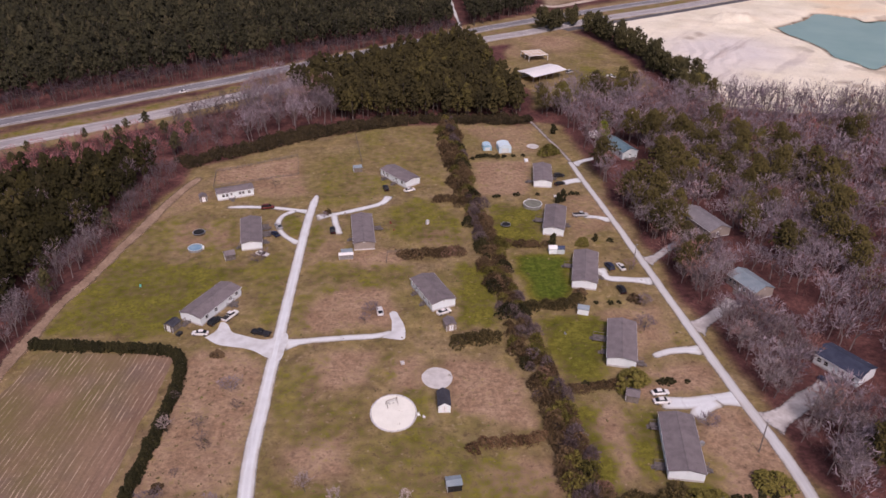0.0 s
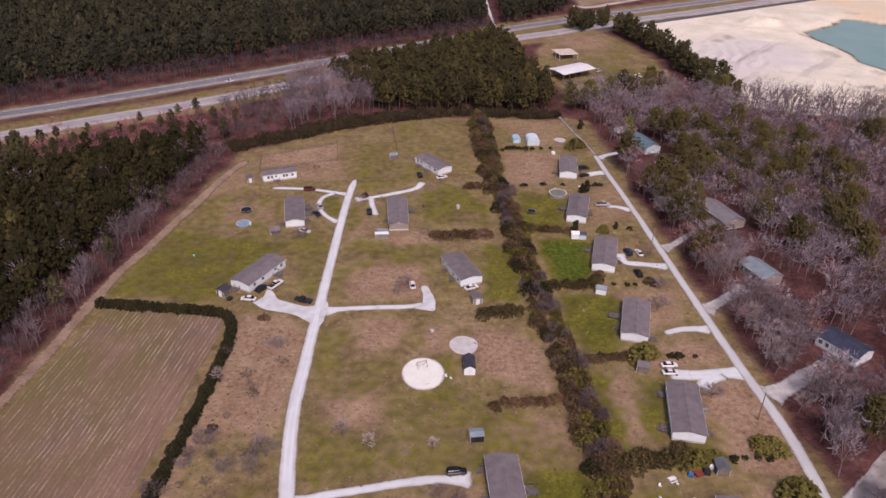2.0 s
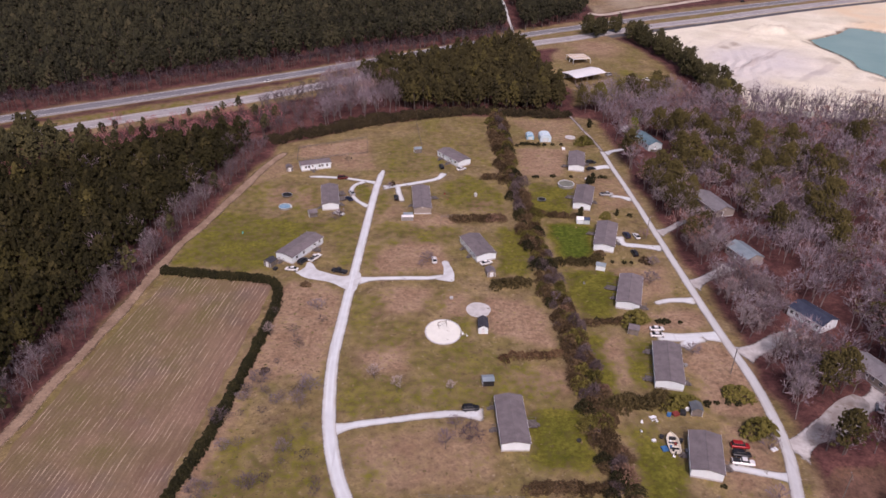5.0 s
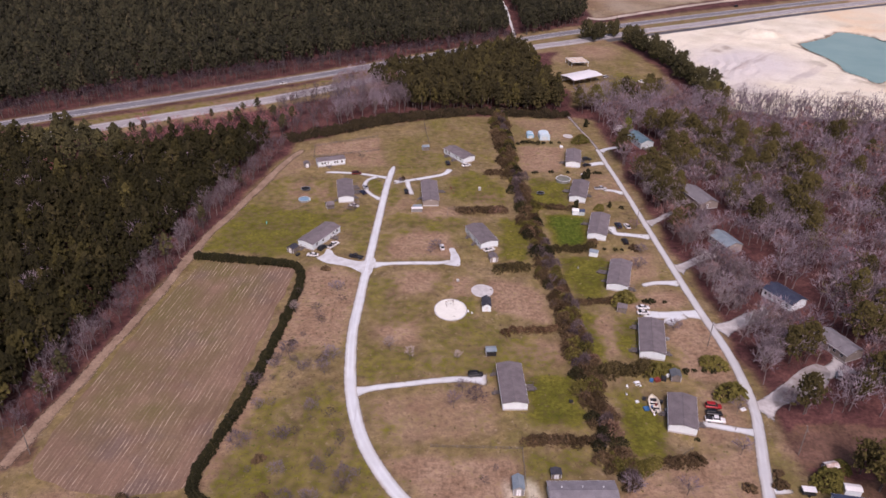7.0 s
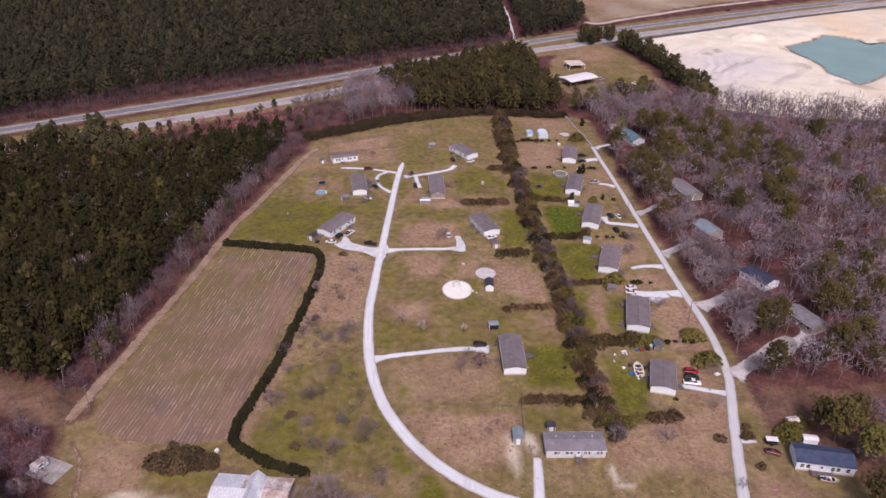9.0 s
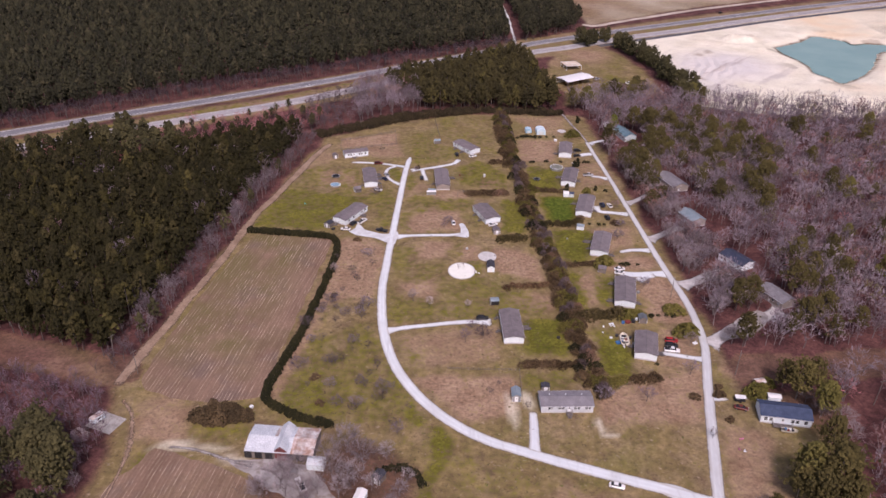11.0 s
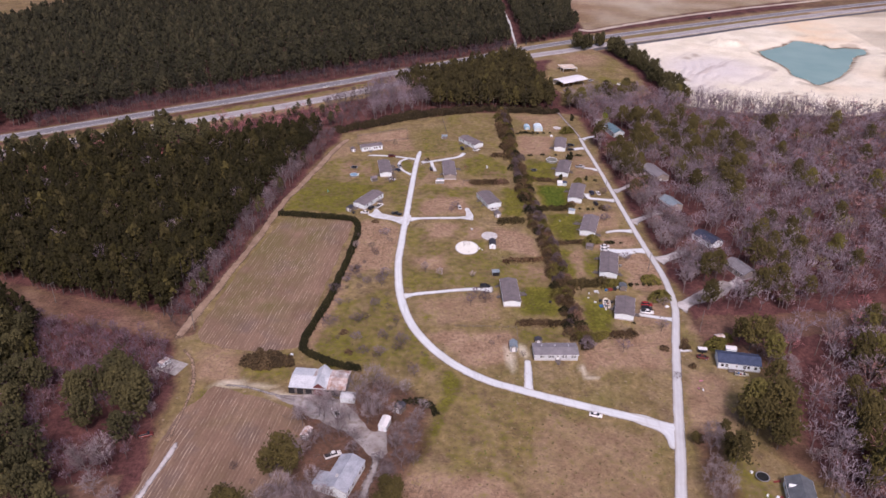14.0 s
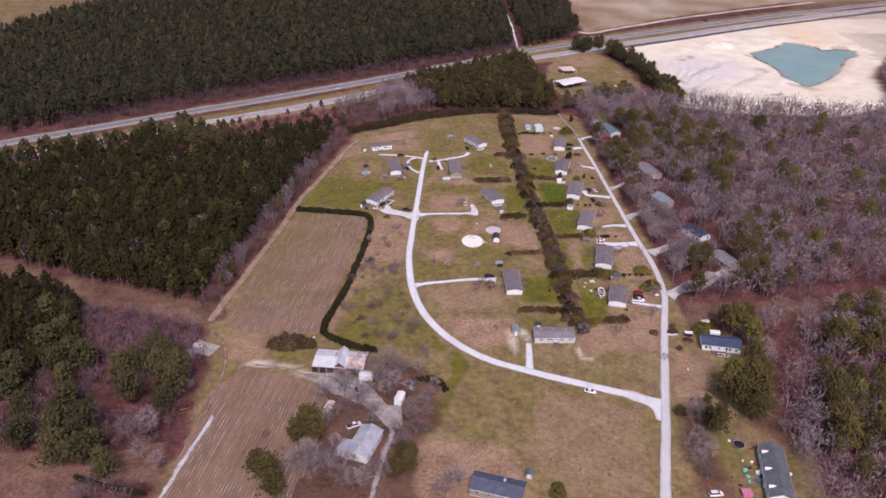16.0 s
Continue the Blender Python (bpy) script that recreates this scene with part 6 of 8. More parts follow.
for pts, leaf, s, lab in [
        ([(-14.5, 162.6), (-8, 163.4), (-1, 163.6), (4.5, 163.2)], M["scrub"], 1.15, "overgrown brown hedgerow between two lots"),
        ([(-3, 115), (2, 115.6), (8, 116)], M["scrub_dark"], 1.2, "overgrown olive-brown hedgerow beside the lane"),
        ([(-4, 74.6), (1, 75), (6, 75.4), (12.6, 76.2)], M["russet"], 0.9, "low hedgerow of russet dry stalks"),
        ([(0, 203.4), (4, 203.2), (8, 203)], M["scrub"], 1.0, "short brown hedgerow by the lawn"),
        ([(21, 167), (26, 166.6), (33, 166.2)], M["scrub"], 0.95, "brown hedgerow between green lawns"),
        ([(20, 129.6), (25, 129.8), (32, 130.6), (37, 133)], M["scrub_dark"], 1.05, "brown hedgerow behind a mobile home"),
        ([(23, 92.6), (29, 93.2), (36, 93.4)], M["scrub"], 0.85, "thin hedgerow of brown shrubs"),
        ([(21, 54), (27, 53.8), (33, 54.6), (38.4, 55.8)], M["scrub_dark"], 1.45, "tall olive-brown hedgerow behind a mobile home"),
        ([(-2, 24), (5, 24.2), (11, 24), (16, 24)], M["scrub"], 1.0, "low olive-brown hedgerow along a fence"),
        ([(22, 12), (26, 13.6), (30, 15.4)], M["bush_green"], 1.2, "tall loose green shrubs at a lot corner"),
        ([(34, 16), (38, 15.2), (41.5, 16.8)], M["scrub"], 1.1, "olive shrubs beside a driveway lot"),
        ([(21, 242.4), (25, 243), (29.5, 243)], M["cedar"], 0.7, "low dark hedge before two sheds")]:
    hedge(pts, LOOSE, 1.7, lab, leaf, s, len(pts) + int(pts[0][1]), 0.9)

# the long hedgerow down the middle
BELT = [(13.5, 288), (11.2, 256), (11.6, 226), (12.8, 205), (13.8, 182), (13.8, 166), (14.2, 148), (15.4, 130.5), (16.6, 115), (17.3, 100), (18.1, 85), (18.4, 71.5), (18.6, 58), (18.8, 44), (19.4, 31), (20.4, 16), (23, 9)]
belt_protos = []
for i, (leaf, lab) in enumerate([(M["scrub"], "overgrown brown shrub in a hedgerow"), (M["scrub"], "overgrown brown shrub in a hedgerow"), (M["cedar"], "dark evergreen shrub in a hedgerow"), (M["bush_green"], "olive green shrub in a hedgerow"), (M["twigs_dim"], "leafless mauve-brown shrub in a hedgerow")]):
    t = shrub(230 + i, 2.6, 3.6, 190, 0.33, 330, 3) if i < 4 else shrub(235, 2.3, 4.4, 50, 0.24, 560, 3)
    belt_protos.append(plant("hedgerow_shrub", t, pose(14 + 0.3 * i, 262 - 5 * i, 0), M["bark"], leaf, lab, "shrub", "shrubs of the dividing hedgerow", "stem", "foliage" if i < 4 else "branchwork"))
line = spline(BELT, 1.9)[:, :2]
rng = np.random.default_rng(31)
for i, (x, y) in enumerate(line):
    for s in (-1, 1):
        kind = rng.choice([0, 1, 0, 1, 0, 1, 0, 2, 3, 3, 4, 4])
        k = rng.uniform(0.52, 1.2)
        ob = copy_thing(belt_protos[kind], pose(x + s * 1.9 + rng.normal(0, 1.0), y + rng.normal(0, 1.0), 0, 0, 0, rng.uniform(0, 360)))
        ob.scale = (k, k, k * rng.uniform(0.8, 1.2))

# rough grass tussocks
def tussock(seed):
    t = Tree(seed)
    for i in range(3):
        t.tuft(t.rng.normal(0, 0.22, 3) * [1, 1, 0] + [0, 0, 0.05], 0.34, 0.8, 3)
    t.wood((0, 0, -0.05), (0, 0, 0.12), 0.03, 0.01)
    return t


M["tussock"] = foliage("dry_grass_tussocks", (0.12, 0.096, 0.045), (0.24, 0.185, 0.095), 0.4, (0.12, 0.13, 0.035))
M["weed"] = foliage("dark_weeds", (0.105, 0.082, 0.044), (0.19, 0.145, 0.075), 0.35, (0.10, 0.11, 0.026))
TUSS = [tussock(400 + i) for i in range(4)]
clear = lambda x, y: (line_distance(WEST_ROAD, x, y) > 3.2) & (line_distance(EAST_ROAD, x, y) > 3.2) & (np.min(np.hypot(x[:, None] - home_xy[:, 0], y[:, None] - home_xy[:, 1]), axis=1) > 9)
ROUGH = [(-80, 40), (-76, 110), (-58, 112), (-57, 60), (-50, 28), (-36, 4), (-28, -14), (-44, -50), (-60, -8), (-82, 2)]
forest("grass_tussocks", TUSS, scatter(ROUGH, 2.9, 401, clear), M["weed"], M["weed"], "brown weeds and tussocks on rough grass", (0.45, 1.15), 401, "grass")
LOT = [(-44, 14), (-48, 40), (-50, 110), (-46, 190), (-96, 200), (-98, 232), (-50, 268), (10, 282), (50, 270), (60, 200), (64, 80), (60, 30), (44, -28), (4, -20)]
forest("grass_tussocks", TUSS, scatter(LOT, 6.5, 402, clear), M["tussock"], M["tussock"], "scattered dry grass tussocks on the lawns", (0.5, 1.2), 402, "grass")
SOUTH = [(-40, -56), (-28, -18), (0, -26), (38, -44), (28, -100), (-20, -66)]
forest("grass_tussocks", TUSS, scatter(SOUTH, 3.0, 403, clear), M["tussock"], M["tussock"], "dry grass tussocks on the wide south lawn", (0.6, 1.4), 403, "grass")

# garden shrubs and small trees
shrub_kinds = dict(
    round=(shrub(250, 1.1, 1.3, 60, 0.34, 0), M["cedar"], "small clipped dark green round shrub"),
    big=(shrub(251, 3.2, 3.4, 420, 0.36, 60), M["bush_green"], "large round olive green shrub"),
    red=(bare(252, 2.4, 9, 190, 0.55, 0.08), M["twigs_dim"], "low shrub with reddish brown twigs"),
    grey=(bare(253, 3.0, 13, 700, 0.80, 0.065), M["twigs_grey"], "broad leafless purple-grey shrub on rough grass"),
    blossom=(bare(254, 4.4, 9, 360, 0.40, 0.09), M["blossom"], "small tree with pale blossom"),
    olive=(shrub(255, 1.6, 2.0, 80, 0.42, 6), M["scrub"], "rounded shrub with olive brown leaves"),
    conifer=(pine(256, 5.2, 90, 0.55, 0.08, 0.24), M["cedar"], "small dark conifer on the lawn"),
    haze=(bare(257, 5.6, 10, 480, 0.50, 0.075), M["twigs_mauve"], "leafless purple-grey lawn tree"))
GARDEN = dict(
    round=[(19.1, 241.6), (32.7, 243), (37, 243.4), (41.2, 243.6), (22.7, 204.8), (31.2, 205.6), (39.3, 205.5), (52.6, 205), (54.8, 204.8), (56.5, 167.6), (45.5, 130.3), (48.1, 130.4), (47.9, 93.5), (50, 93.4), (54.7, 93.2), (28.1, 93.9), (33.2, 93.7),
           (50.4, 54.5), (53.2, 54.8), (56.4, 54.8), (44.6, 24.8), (41.2, 130.8), (24, 205.2), (59, 54.6), (43, 17.6)],
    big=[(60, 57.4), (60.5, 43.6), (52.7, 245.3), (39.8, 93.8), (46.5, 166.5), (-2.4, -81), (74, 9), (80, 14), (41.2, 54.6), (45.4, 54.8)],
    red=[(-67.7, 86.5), (-77, 57.9), (-76.8, 50), (-66.8, 56.4), (-72, 59.8), (-61.5, 53), (-12.5, 13.5), (-4, 2), (-61.1, 218.7), (-16, 9), (-52, 8), (-47.6, -5.7), (-43, 2), (-58, 34), (-62, 40.6), (58, -42), (52, -12), (-102.8, -56), (-103.8, -65), (-96, -62)],
    grey=[(-61.8, 99.7), (-63.4, 36.8), (-78.7, 38.1), (-70, 25.1), (-81.3, 22), (-59, 14.1), (-69.4, 13), (-51.6, 9.3), (-66.3, 3.6), (-59.4, 3.2), (-77.2, 56.4), (-68.2, 54.9), (-62.7, 55.5), (-73.8, 62.5), (-59.4, 59.5), (-81.6, 47.7), (-26, 131), (53, 76), (51, 116), (-16, 40), (55, 128), (22, 6.5), (-62, 162)],
    blossom=[(-74.7, 86), (-41.7, 65.1), (-35.7, 60.1), (-20.3, 60.1)],
    olive=[(-67.6, 114.6), (-73.7, 68.8), (53.1, 131.2), (37.5, 136), (61, 8), (50.4, -43), (-71.9, 5), (-75, 18), (-40.5, 196), (60.4, -4), (62, 12), (52.4, 7)],
    conifer=[(51.3, 168), (45.5, 198), (47.4, 199), (36, 166.2), (60, 268)],
    haze=[(-41.6, 191), (-19.7, 44.9), (-22.7, 38.1), (54.5, 19), (57, 148), (-60, 165), (-28, 126), (-46, -10), (35.6, 5.2), (59.5, 35.4), (16, 104)])
strip = scatter([(-82, 24), (-77, 98), (-60, 104), (-58, 62), (-53, 28), (-42, 2), (-60, -10), (-76, 4)], 10.5, 71)
GARDEN["red"] += [tuple(p) for p in strip]
for kind, spots in GARDEN.items():
    t, leaf, lab = shrub_kinds[kind]
    first = None
    for x, y in spots:
        k = rng.uniform(0.6, 1.15) * (1.7 if kind == "grey" else 1.4 if kind == "red" else 1.2 if kind in ("big", "blossom") else 1.0)
        m = pose(x, y, 0, 0, 0, rng.uniform(0, 360))
        if first is None:
            first = ob = plant("garden_tree" if kind in ("haze", "conifer", "blossom") else "garden_shrub", t, m, M["bark"], leaf, lab, "tree" if kind in ("haze", "conifer", "blossom") else "shrub", "", "stem", "foliage")
        else:
            ob = copy_thing(first, m)
        ob.scale = (k, k, k)

# farmyard trees
big_bare = [bare(270 + i, 11, 9, 900, 0.48, 0.085, 4) for i in range(3)]
first = [plant("bare_tree", t, pose(*p), M["bark_pale"], M["twigs_pale"], "large spreading leafless tree in the farmyard", "tree", "farmyard trees", "trunk", "branchwork") for t, p in zip(big_bare, [(-61.4, -17, 0), (-55.5, -24, 0), (-79, -31, 0)])]
for i, (x, y, k) in enumerate([(-64.5, -27, 0.9), (-80, -47, 0.7), (-72, -36, 0.8), (-49, -20, 0.6), (-52, -48, 0.7), (-50, -55, 0.7), (-45, -34, 0.55), (-85, -68, 1.0), (-79, -72, 1.0), (-90, -72, 0.8), (-74, -78, 0.9), (-60, -76, 0.8), (-144, -53, 1.0), (-147, -60, 1.0), (-151, -56, 0.9),
                               (-143, -66, 0.8), (53, -45, 0.8), (52, -50, 0.8), (50, -58, 0.7), (47.5, -64, 0.8), (51, -68, 0.8), (49, -76, 0.7), (-35, -78, 0.8), (-40, -84, 0.9), (-137, -70, 0.7), (-141, -14, 0.6), (-140, -22, 0.6), (-137, -30, 0.55), (-66, -21, 0.9), (-58, -30, 0.8), (-68, -33, 0.7), (-62, -35, 0.75), (-75, -26, 0.7), (-81, -72, 0.8), (-77, -63, 0.7), (-88, -70, 0.75), (-66, -79, 0.8), (-52, -48.5, 0.7), (-55, -63, 0.7), (-63, -73, 0.65), (-72, -70, 0.6), (-66, -50, 0.55), (-57, -54, 0.55), (-84, -36, 0.75), (-76, -43, 0.7), (-82, -52, 0.75), (-47, -40, 0.6), (-46, -46, 0.6), (-52, -42, 0.6), (-54, -60, 0.55), (-75, -72, 0.9), (-84, -76, 0.9), (-70, -80, 0.8), (-43, -29, 0.5), (-87, -46, 0.6), (-46, -54, 0.5), (56, -46, 0.6), (47, -70, 0.7), (53, -62, 0.7)]):
    ob = copy_thing(first[i % 3], pose(x, y, 0, 0, 0, rng.uniform(0, 360)))
    ob.scale = (k, k, k)
for x, y, k in [(-88, -54, 0.9), (-85, -58, 0.85), (-91, -59, 0.75), (-98, -78, 0.95), (-102, -74, 0.7), (-95, -84, 0.9), (-54, -68, 0.6), (-52, -73, 0.62), (-55.6, -75, 0.62), (-51, -67, 0.5), (57, -53, 0.5), (58.5, -47, 0.45), (60, -40, 0.4), (48, -45, 0.35)]:
    ob = copy_thing(pine_protos[int(abs(x)) % 5], pose(x, y, 0, 0, 0, rng.uniform(0, 360)))
    ob.scale = (k * 1.1, k * 1.1, k)
    tagged(ob, "bushy olive green pine beside the farmhouse", group="evergreens round the farmyard")
for x, y, k in [(-77, -34, 0.8), (-71, -41, 0.75), (-86, -33, 0.6), (-66, -44, 0.6), (-60, -31, 0.8), (-53, -32, 0.6), (-47, -40, 0.6), (-78, -26, 0.7), (-54, -60, 0.7), (90, -3, 0.7), (88.5, 4, 0.65), (95, -8, 0.75), (93, -15, 0.8), (90, -24, 0.7), (89, -56, 0.7), (86, -64, 0.7), (96, 4, 0.7), (84, -54, 0.55)]:
    ob = copy_thing(first[int(-x) % 3], pose(x, y, 0, 0, 0, rng.uniform(0, 360)))
    ob.scale = (k, k, k)
lane_trees = scatter([(71, 34), (92, 36), (96, 62), (92, 80), (98, 108), (90, 124), (92, 160), (84, 220), (70, 220), (70, 160), (73, 100), (71, 60)], 5.6, 81, SHADE)
for i, (x, y) in enumerate(lane_trees):
    ob = copy_thing(first[i % 3], pose(x, y, 0, 0, 0, rng.uniform(0, 360)))
    k = rng.uniform(0.6, 0.95)
    ob.scale = (k, k, k)
    tagged(ob, "pale leafless tree with fine twigs beside the lane", group="bare trees along the east lane")
magnolia = shrub(280, 3.4, 5.4, 420, 0.48, 60)
mg = plant("evergreen_bush", magnolia, pose(-107.5, -2.4, 0), M["bark"], M["magnolia"], "huge rounded olive-brown evergreen bush by the barn", "bush", "bushes by the barn", "stem", "foliage")
for x, y, k in [(-102.5, -3.4, 0.95), (-98, -2.2, 0.85), (-105, 1, 0.9), (-94.5, -1.5, 0.75), (-100.5, 1.2, 0.8)]:
    ob = copy_thing(mg, pose(x, y, 0, 0, 0, rng.uniform(0, 360)))
    ob.scale = (k, k, k)

# ---------------------------------------------------------------- farmstead
fh = house("farmhouse", H["hH"], "old farmhouse with a pale weathered tin roof", "siding", "metal_tin", 3.2, 1.6, 0.4, doors=(("n", 0),), chimney=(-3, 0.8))
part("annex_wall", Geo().box(-6.6, -1.2, 3.9, 7.4, 0, 2.8), M["siding"], fh)
part("annex_roof", Geo().prism([(3.9, 3.25), (7.8, 2.75), (7.8, 2.87), (3.9, 3.38)], -6.9, -0.9), M["metal_tin"], fh)

bn = thing("barn", pose(-80.4, -14.6, 0, 0, 0, -6), "long low barn with white and rusting tin roof sheets", "barn")
L, W, ev, rg = 20.5, 10.4, 3.2, 4.3
part("wall", Geo().prism([(-W / 2, -0.1), (W / 2, -0.1), (W / 2, ev), (0, rg), (-W / 2, ev)], -L / 2, L / 2), M["pole"], bn, "grey weathered board wall")
pr = gable(L, W, ev + 0.03, rg + 0.03, 0.5, 0.05)
sheet = {}
for s in (-1, 1):
    g = Geo().prism([pr[0], pr[1], pr[4], pr[5]] if s < 0 else [pr[1], pr[2], pr[3], pr[4]], 0, 1.0)
    sheet[s] = [g.mesh("roof_sheet", M[k]) for k in ("metal_pale", "metal_rust")]
for i in range(21):
    for s in (-1, 1):
        sh = part("roof_sheet", sheet[s][1 if (i > 13 or rng.uniform() < 0.05) else 0], None, bn)
        sh.location = (-L / 2 - 0.1 + i * 0.99, 0, rng.uniform(0, 0.03))
part("cross_gable_roof", Geo().prism([(-2.0, 3.7), (0, 5.5), (2.0, 3.7), (2.0, 3.8), (0, 5.62), (-2.0, 3.8)], -5.4, 5.6, pose(0.6, 0, 0, 0, 0, 90)), M["metal_pale"], bn, "raised white metal cross roof")
part("cross_gable_wall", Geo().prism([(-1.8, 0), (1.8, 0), (1.8, 3.8), (0, 5.4), (-1.8, 3.8)], -5.35, -4.6, pose(0.6, 0, 0, 0, 0, 90)), M["barn_red"], bn, "dull red board gable")
# Dark panels on the closed wall imitate the shade inside open bays.
for px in np.linspace(-9.4, 9.4, 7):
    part("bay_opening", Geo().box(px - 1.1, px + 1.1, -W / 2 - 0.03, -W / 2 + 0.05, 0, 2.6), M["dark_metal"], bn)


def shed(name, m, L, W, ev, rise, wall, roof, label, door=True, category="shed"):
    """Small gabled shed, door in its west gable."""
    ob = thing(name, m, label, category)
    part("wall", Geo().prism([(-W / 2, -0.05), (W / 2, -0.05), (W / 2, ev), (0, ev + rise), (-W / 2, ev)], -L / 2, L / 2), M[wall], ob)
    p = gable(L, W, ev + 0.02, ev + rise + 0.02, 0.18, 0.07)
    part("roof", Geo().prism(p, -L / 2 - 0.15, L / 2 + 0.15), M[roof], ob)
    if door:
        d = part("door", Geo().box(-L / 2 - 0.05, -L / 2 + 0.02, -0.6, 0.6, 0.02, ev - 0.1), M["trim"], ob, "double shed door")
        part("hinge_strip", Geo().box(-L / 2 - 0.065, -L / 2 - 0.04, -0.02, 0.02, 0.05, ev - 0.15), M["dark_metal"], d)
    for s in (-1, 1):
        part("corner_trim", Geo().box(-L / 2 - 0.03, -L / 2 + 0.03, s * (W / 2 - 0.03) - 0.04, s * (W / 2 - 0.03) + 0.04, 0, ev), M["trim"], ob)
    return ob


M["pale_blue_metal"] = paint("pale_blue_metal_cladding", (0.50, 0.66, 0.74), (0.58, 0.74, 0.82), 0.4, 0.5, 4, fine=0.06)
M["sky_blue_metal"] = paint("sky_blue_metal_cladding", (0.24, 0.46, 0.60), (0.32, 0.54, 0.68), 0.4, 0.5, 4, fine=0.08)


def barrel_shed(m, L, W, h, label, shell="white_metal"):
    """Steel building with a rounded roof."""
    ob = thing("steel_shed", m, label, "shed")
    prof = [(-W / 2, 0), (W / 2, 0), (W / 2, h * 0.65)] + [(W / 2 * math.cos(a), h * 0.65 + h * 0.35 * math.sin(a)) for a in np.linspace(0.25, math.pi - 0.25, 7)] + [(-W / 2, h * 0.65)]
    part("shell", Geo().prism(prof, -L / 2, L / 2), M[shell], ob)
    part("door", Geo().box(-L / 2 - 0.04, -L / 2 + 0.02, -W * 0.3, W * 0.3, 0.03, h * 0.6), M["siding_blue"], ob, "pale roll-up door")
    for k in range(5):
        x = -L / 2 + 0.3 + k * (L - 0.6) / 4
        part("rib", Geo().prism([(a[0] * 1.012, a[1] * 1.01) for a in prof[1:]], x, x + 0.12), M["trim"], ob)
    return ob


M["shingle_dark"] = paint("charcoal_shingles", (0.04, 0.042, 0.055), (0.065, 0.065, 0.08), 0.6, 0.85, 8, fine=0.2)
shed("garden_shed", pose(-9.2, 90, 0, 0, 0, 88), 5.6, 3.0, 2.2, 0.9, "siding", "shingle_dark", "white garden shed with a charcoal gable roof")
shed("garden_shed", pose(-9.8, 63.6, 0, 0, 0, 4), 3.2, 2.6, 1.9, 0.35, "dark_metal", "metal_bluegrey", "small blue-grey metal garden shed")
shed("garden_shed", pose(-4.1, 122.4, 0, 0, 0, 100), 3.6, 2.9, 2.0, 0.7, "siding_tan", "shingle", "small tan shed with a grey roof")
shed("garden_shed", pose(38.2, 88, 0, 0, 0, -20), 3.2, 3.0, 2.1, 0.8, "pole", "shingle", "weathered grey shed beside two white cars")
shed("garden_shed", pose(35.9, 126.2, 0, 0, 0, 160), 3.2, 2.4, 2.0, 0.7, "siding", "metal_bluegrey", "white shed with a blue-grey roof")
shed("garden_shed", pose(35, 161.8, 0, 0, 0, 175), 2.6, 2.4, 2.0, 0.7, "siding", "white_metal", "small white shed by the hedgerow")
shed("garden_shed", pose(37.6, 161.4, 0, 0, 0, 175), 2.4, 2.2, 1.9, 0.6, "siding_blue", "shingle_blue", "small shed with a dark blue roof")
shed("garden_shed", pose(46, 51.2, 0, 0, 0, 85), 3.2, 3.0, 2.1, 0.7, "pole", "shingle_slate", "grey shed with a slate roof beside clutter", False)
shed("garden_shed", pose(-81.8, 128.4, 0, 0, 0, 60), 3.4, 3.0, 2.1, 0.7, "pole", "shingle_dark", "dark weathered shed behind a mobile home")
shed("garden_shed", pose(-29.4, 233, 0, 0, 0, 10), 3.4, 2.8, 2.0, 0.6, "pole", "metal_bluegrey", "small blue-grey shed with yard clutter")
shed("garden_shed", pose(-87, 210.4, 0, 0, 0, 110), 2.8, 2.6, 2.0, 0.7, "pole", "shingle", "small dark shed beside a single-wide home")
shed("garden_shed", pose(-33.6, 163.4, 0, 0, 0, 2), 4.6, 1.6, 1.7, 0.3, "grey_metal", "white_metal", "white box shed with a flat white roof")
shed("garden_shed", pose(-33.4, 165.8, 0, 0, 0, 2), 3.6, 2.2, 1.5, 0.3, "siding_blue", "metal_bluegrey", "low blue-grey shed behind a white one")
shed("garden_shed", pose(-71.4, 166.6, 0, 0, 0, 20), 3.2, 3.2, 2.0, 0.9, "deck", "shingle", "grey garden shed on a worn patch")
shed("garden_shed", pose(-7.4, 7.6, 0, 0, 0, 88), 4.4, 2.8, 2.3, 0.9, "grey_metal", "metal_bluegrey", "blue-grey metal shed at a fence corner")
shed("garden_shed", pose(78.4, 5.6, 0, 0, 0, -10), 4.0, 2.2, 2.0, 0.3, "siding", "white_metal", "small white-roofed shed behind the cottage")
shed("garden_shed", pose(76.6, 13.6, 0, 0, 0, 10), 3.4, 2.2, 1.8, 0.5, "wood", "metal_rust", "small rusty-roofed shed by shrubs")
shed("garden_shed", pose(-56, -36, 0, 0, 0, 74), 5.2, 2.8, 2.3, 0.5, "siding", "white_metal", "white storage shed at the end of the farm track")
shed("garden_shed", pose(-51, -28, 0, 0, 0, 60), 3.4, 2.8, 2.3, 0.7, "pole", "shingle_dark", "dark shed beside the curved hedge")
shed("garden_shed", pose(-69.6, -22.5, 0, 0, 0, -8), 5.0, 3.4, 2.3, 0.7, "siding", "metal_pale", "white shed with a tin roof beside the barn")
shed("garden_shed", pose(-82, -40.5, 0, 0, 0, 75), 4.2, 2.6, 2.0, 0.5, "pole", "metal_rust", "small rusty-roofed shed under bare trees")
shed("garden_shed", pose(-11, -74, 0, 0, 0, 73), 2.6, 2.2, 1.9, 0.6, "grey_metal", "shingle_slate", "small grey shed beside a low house")
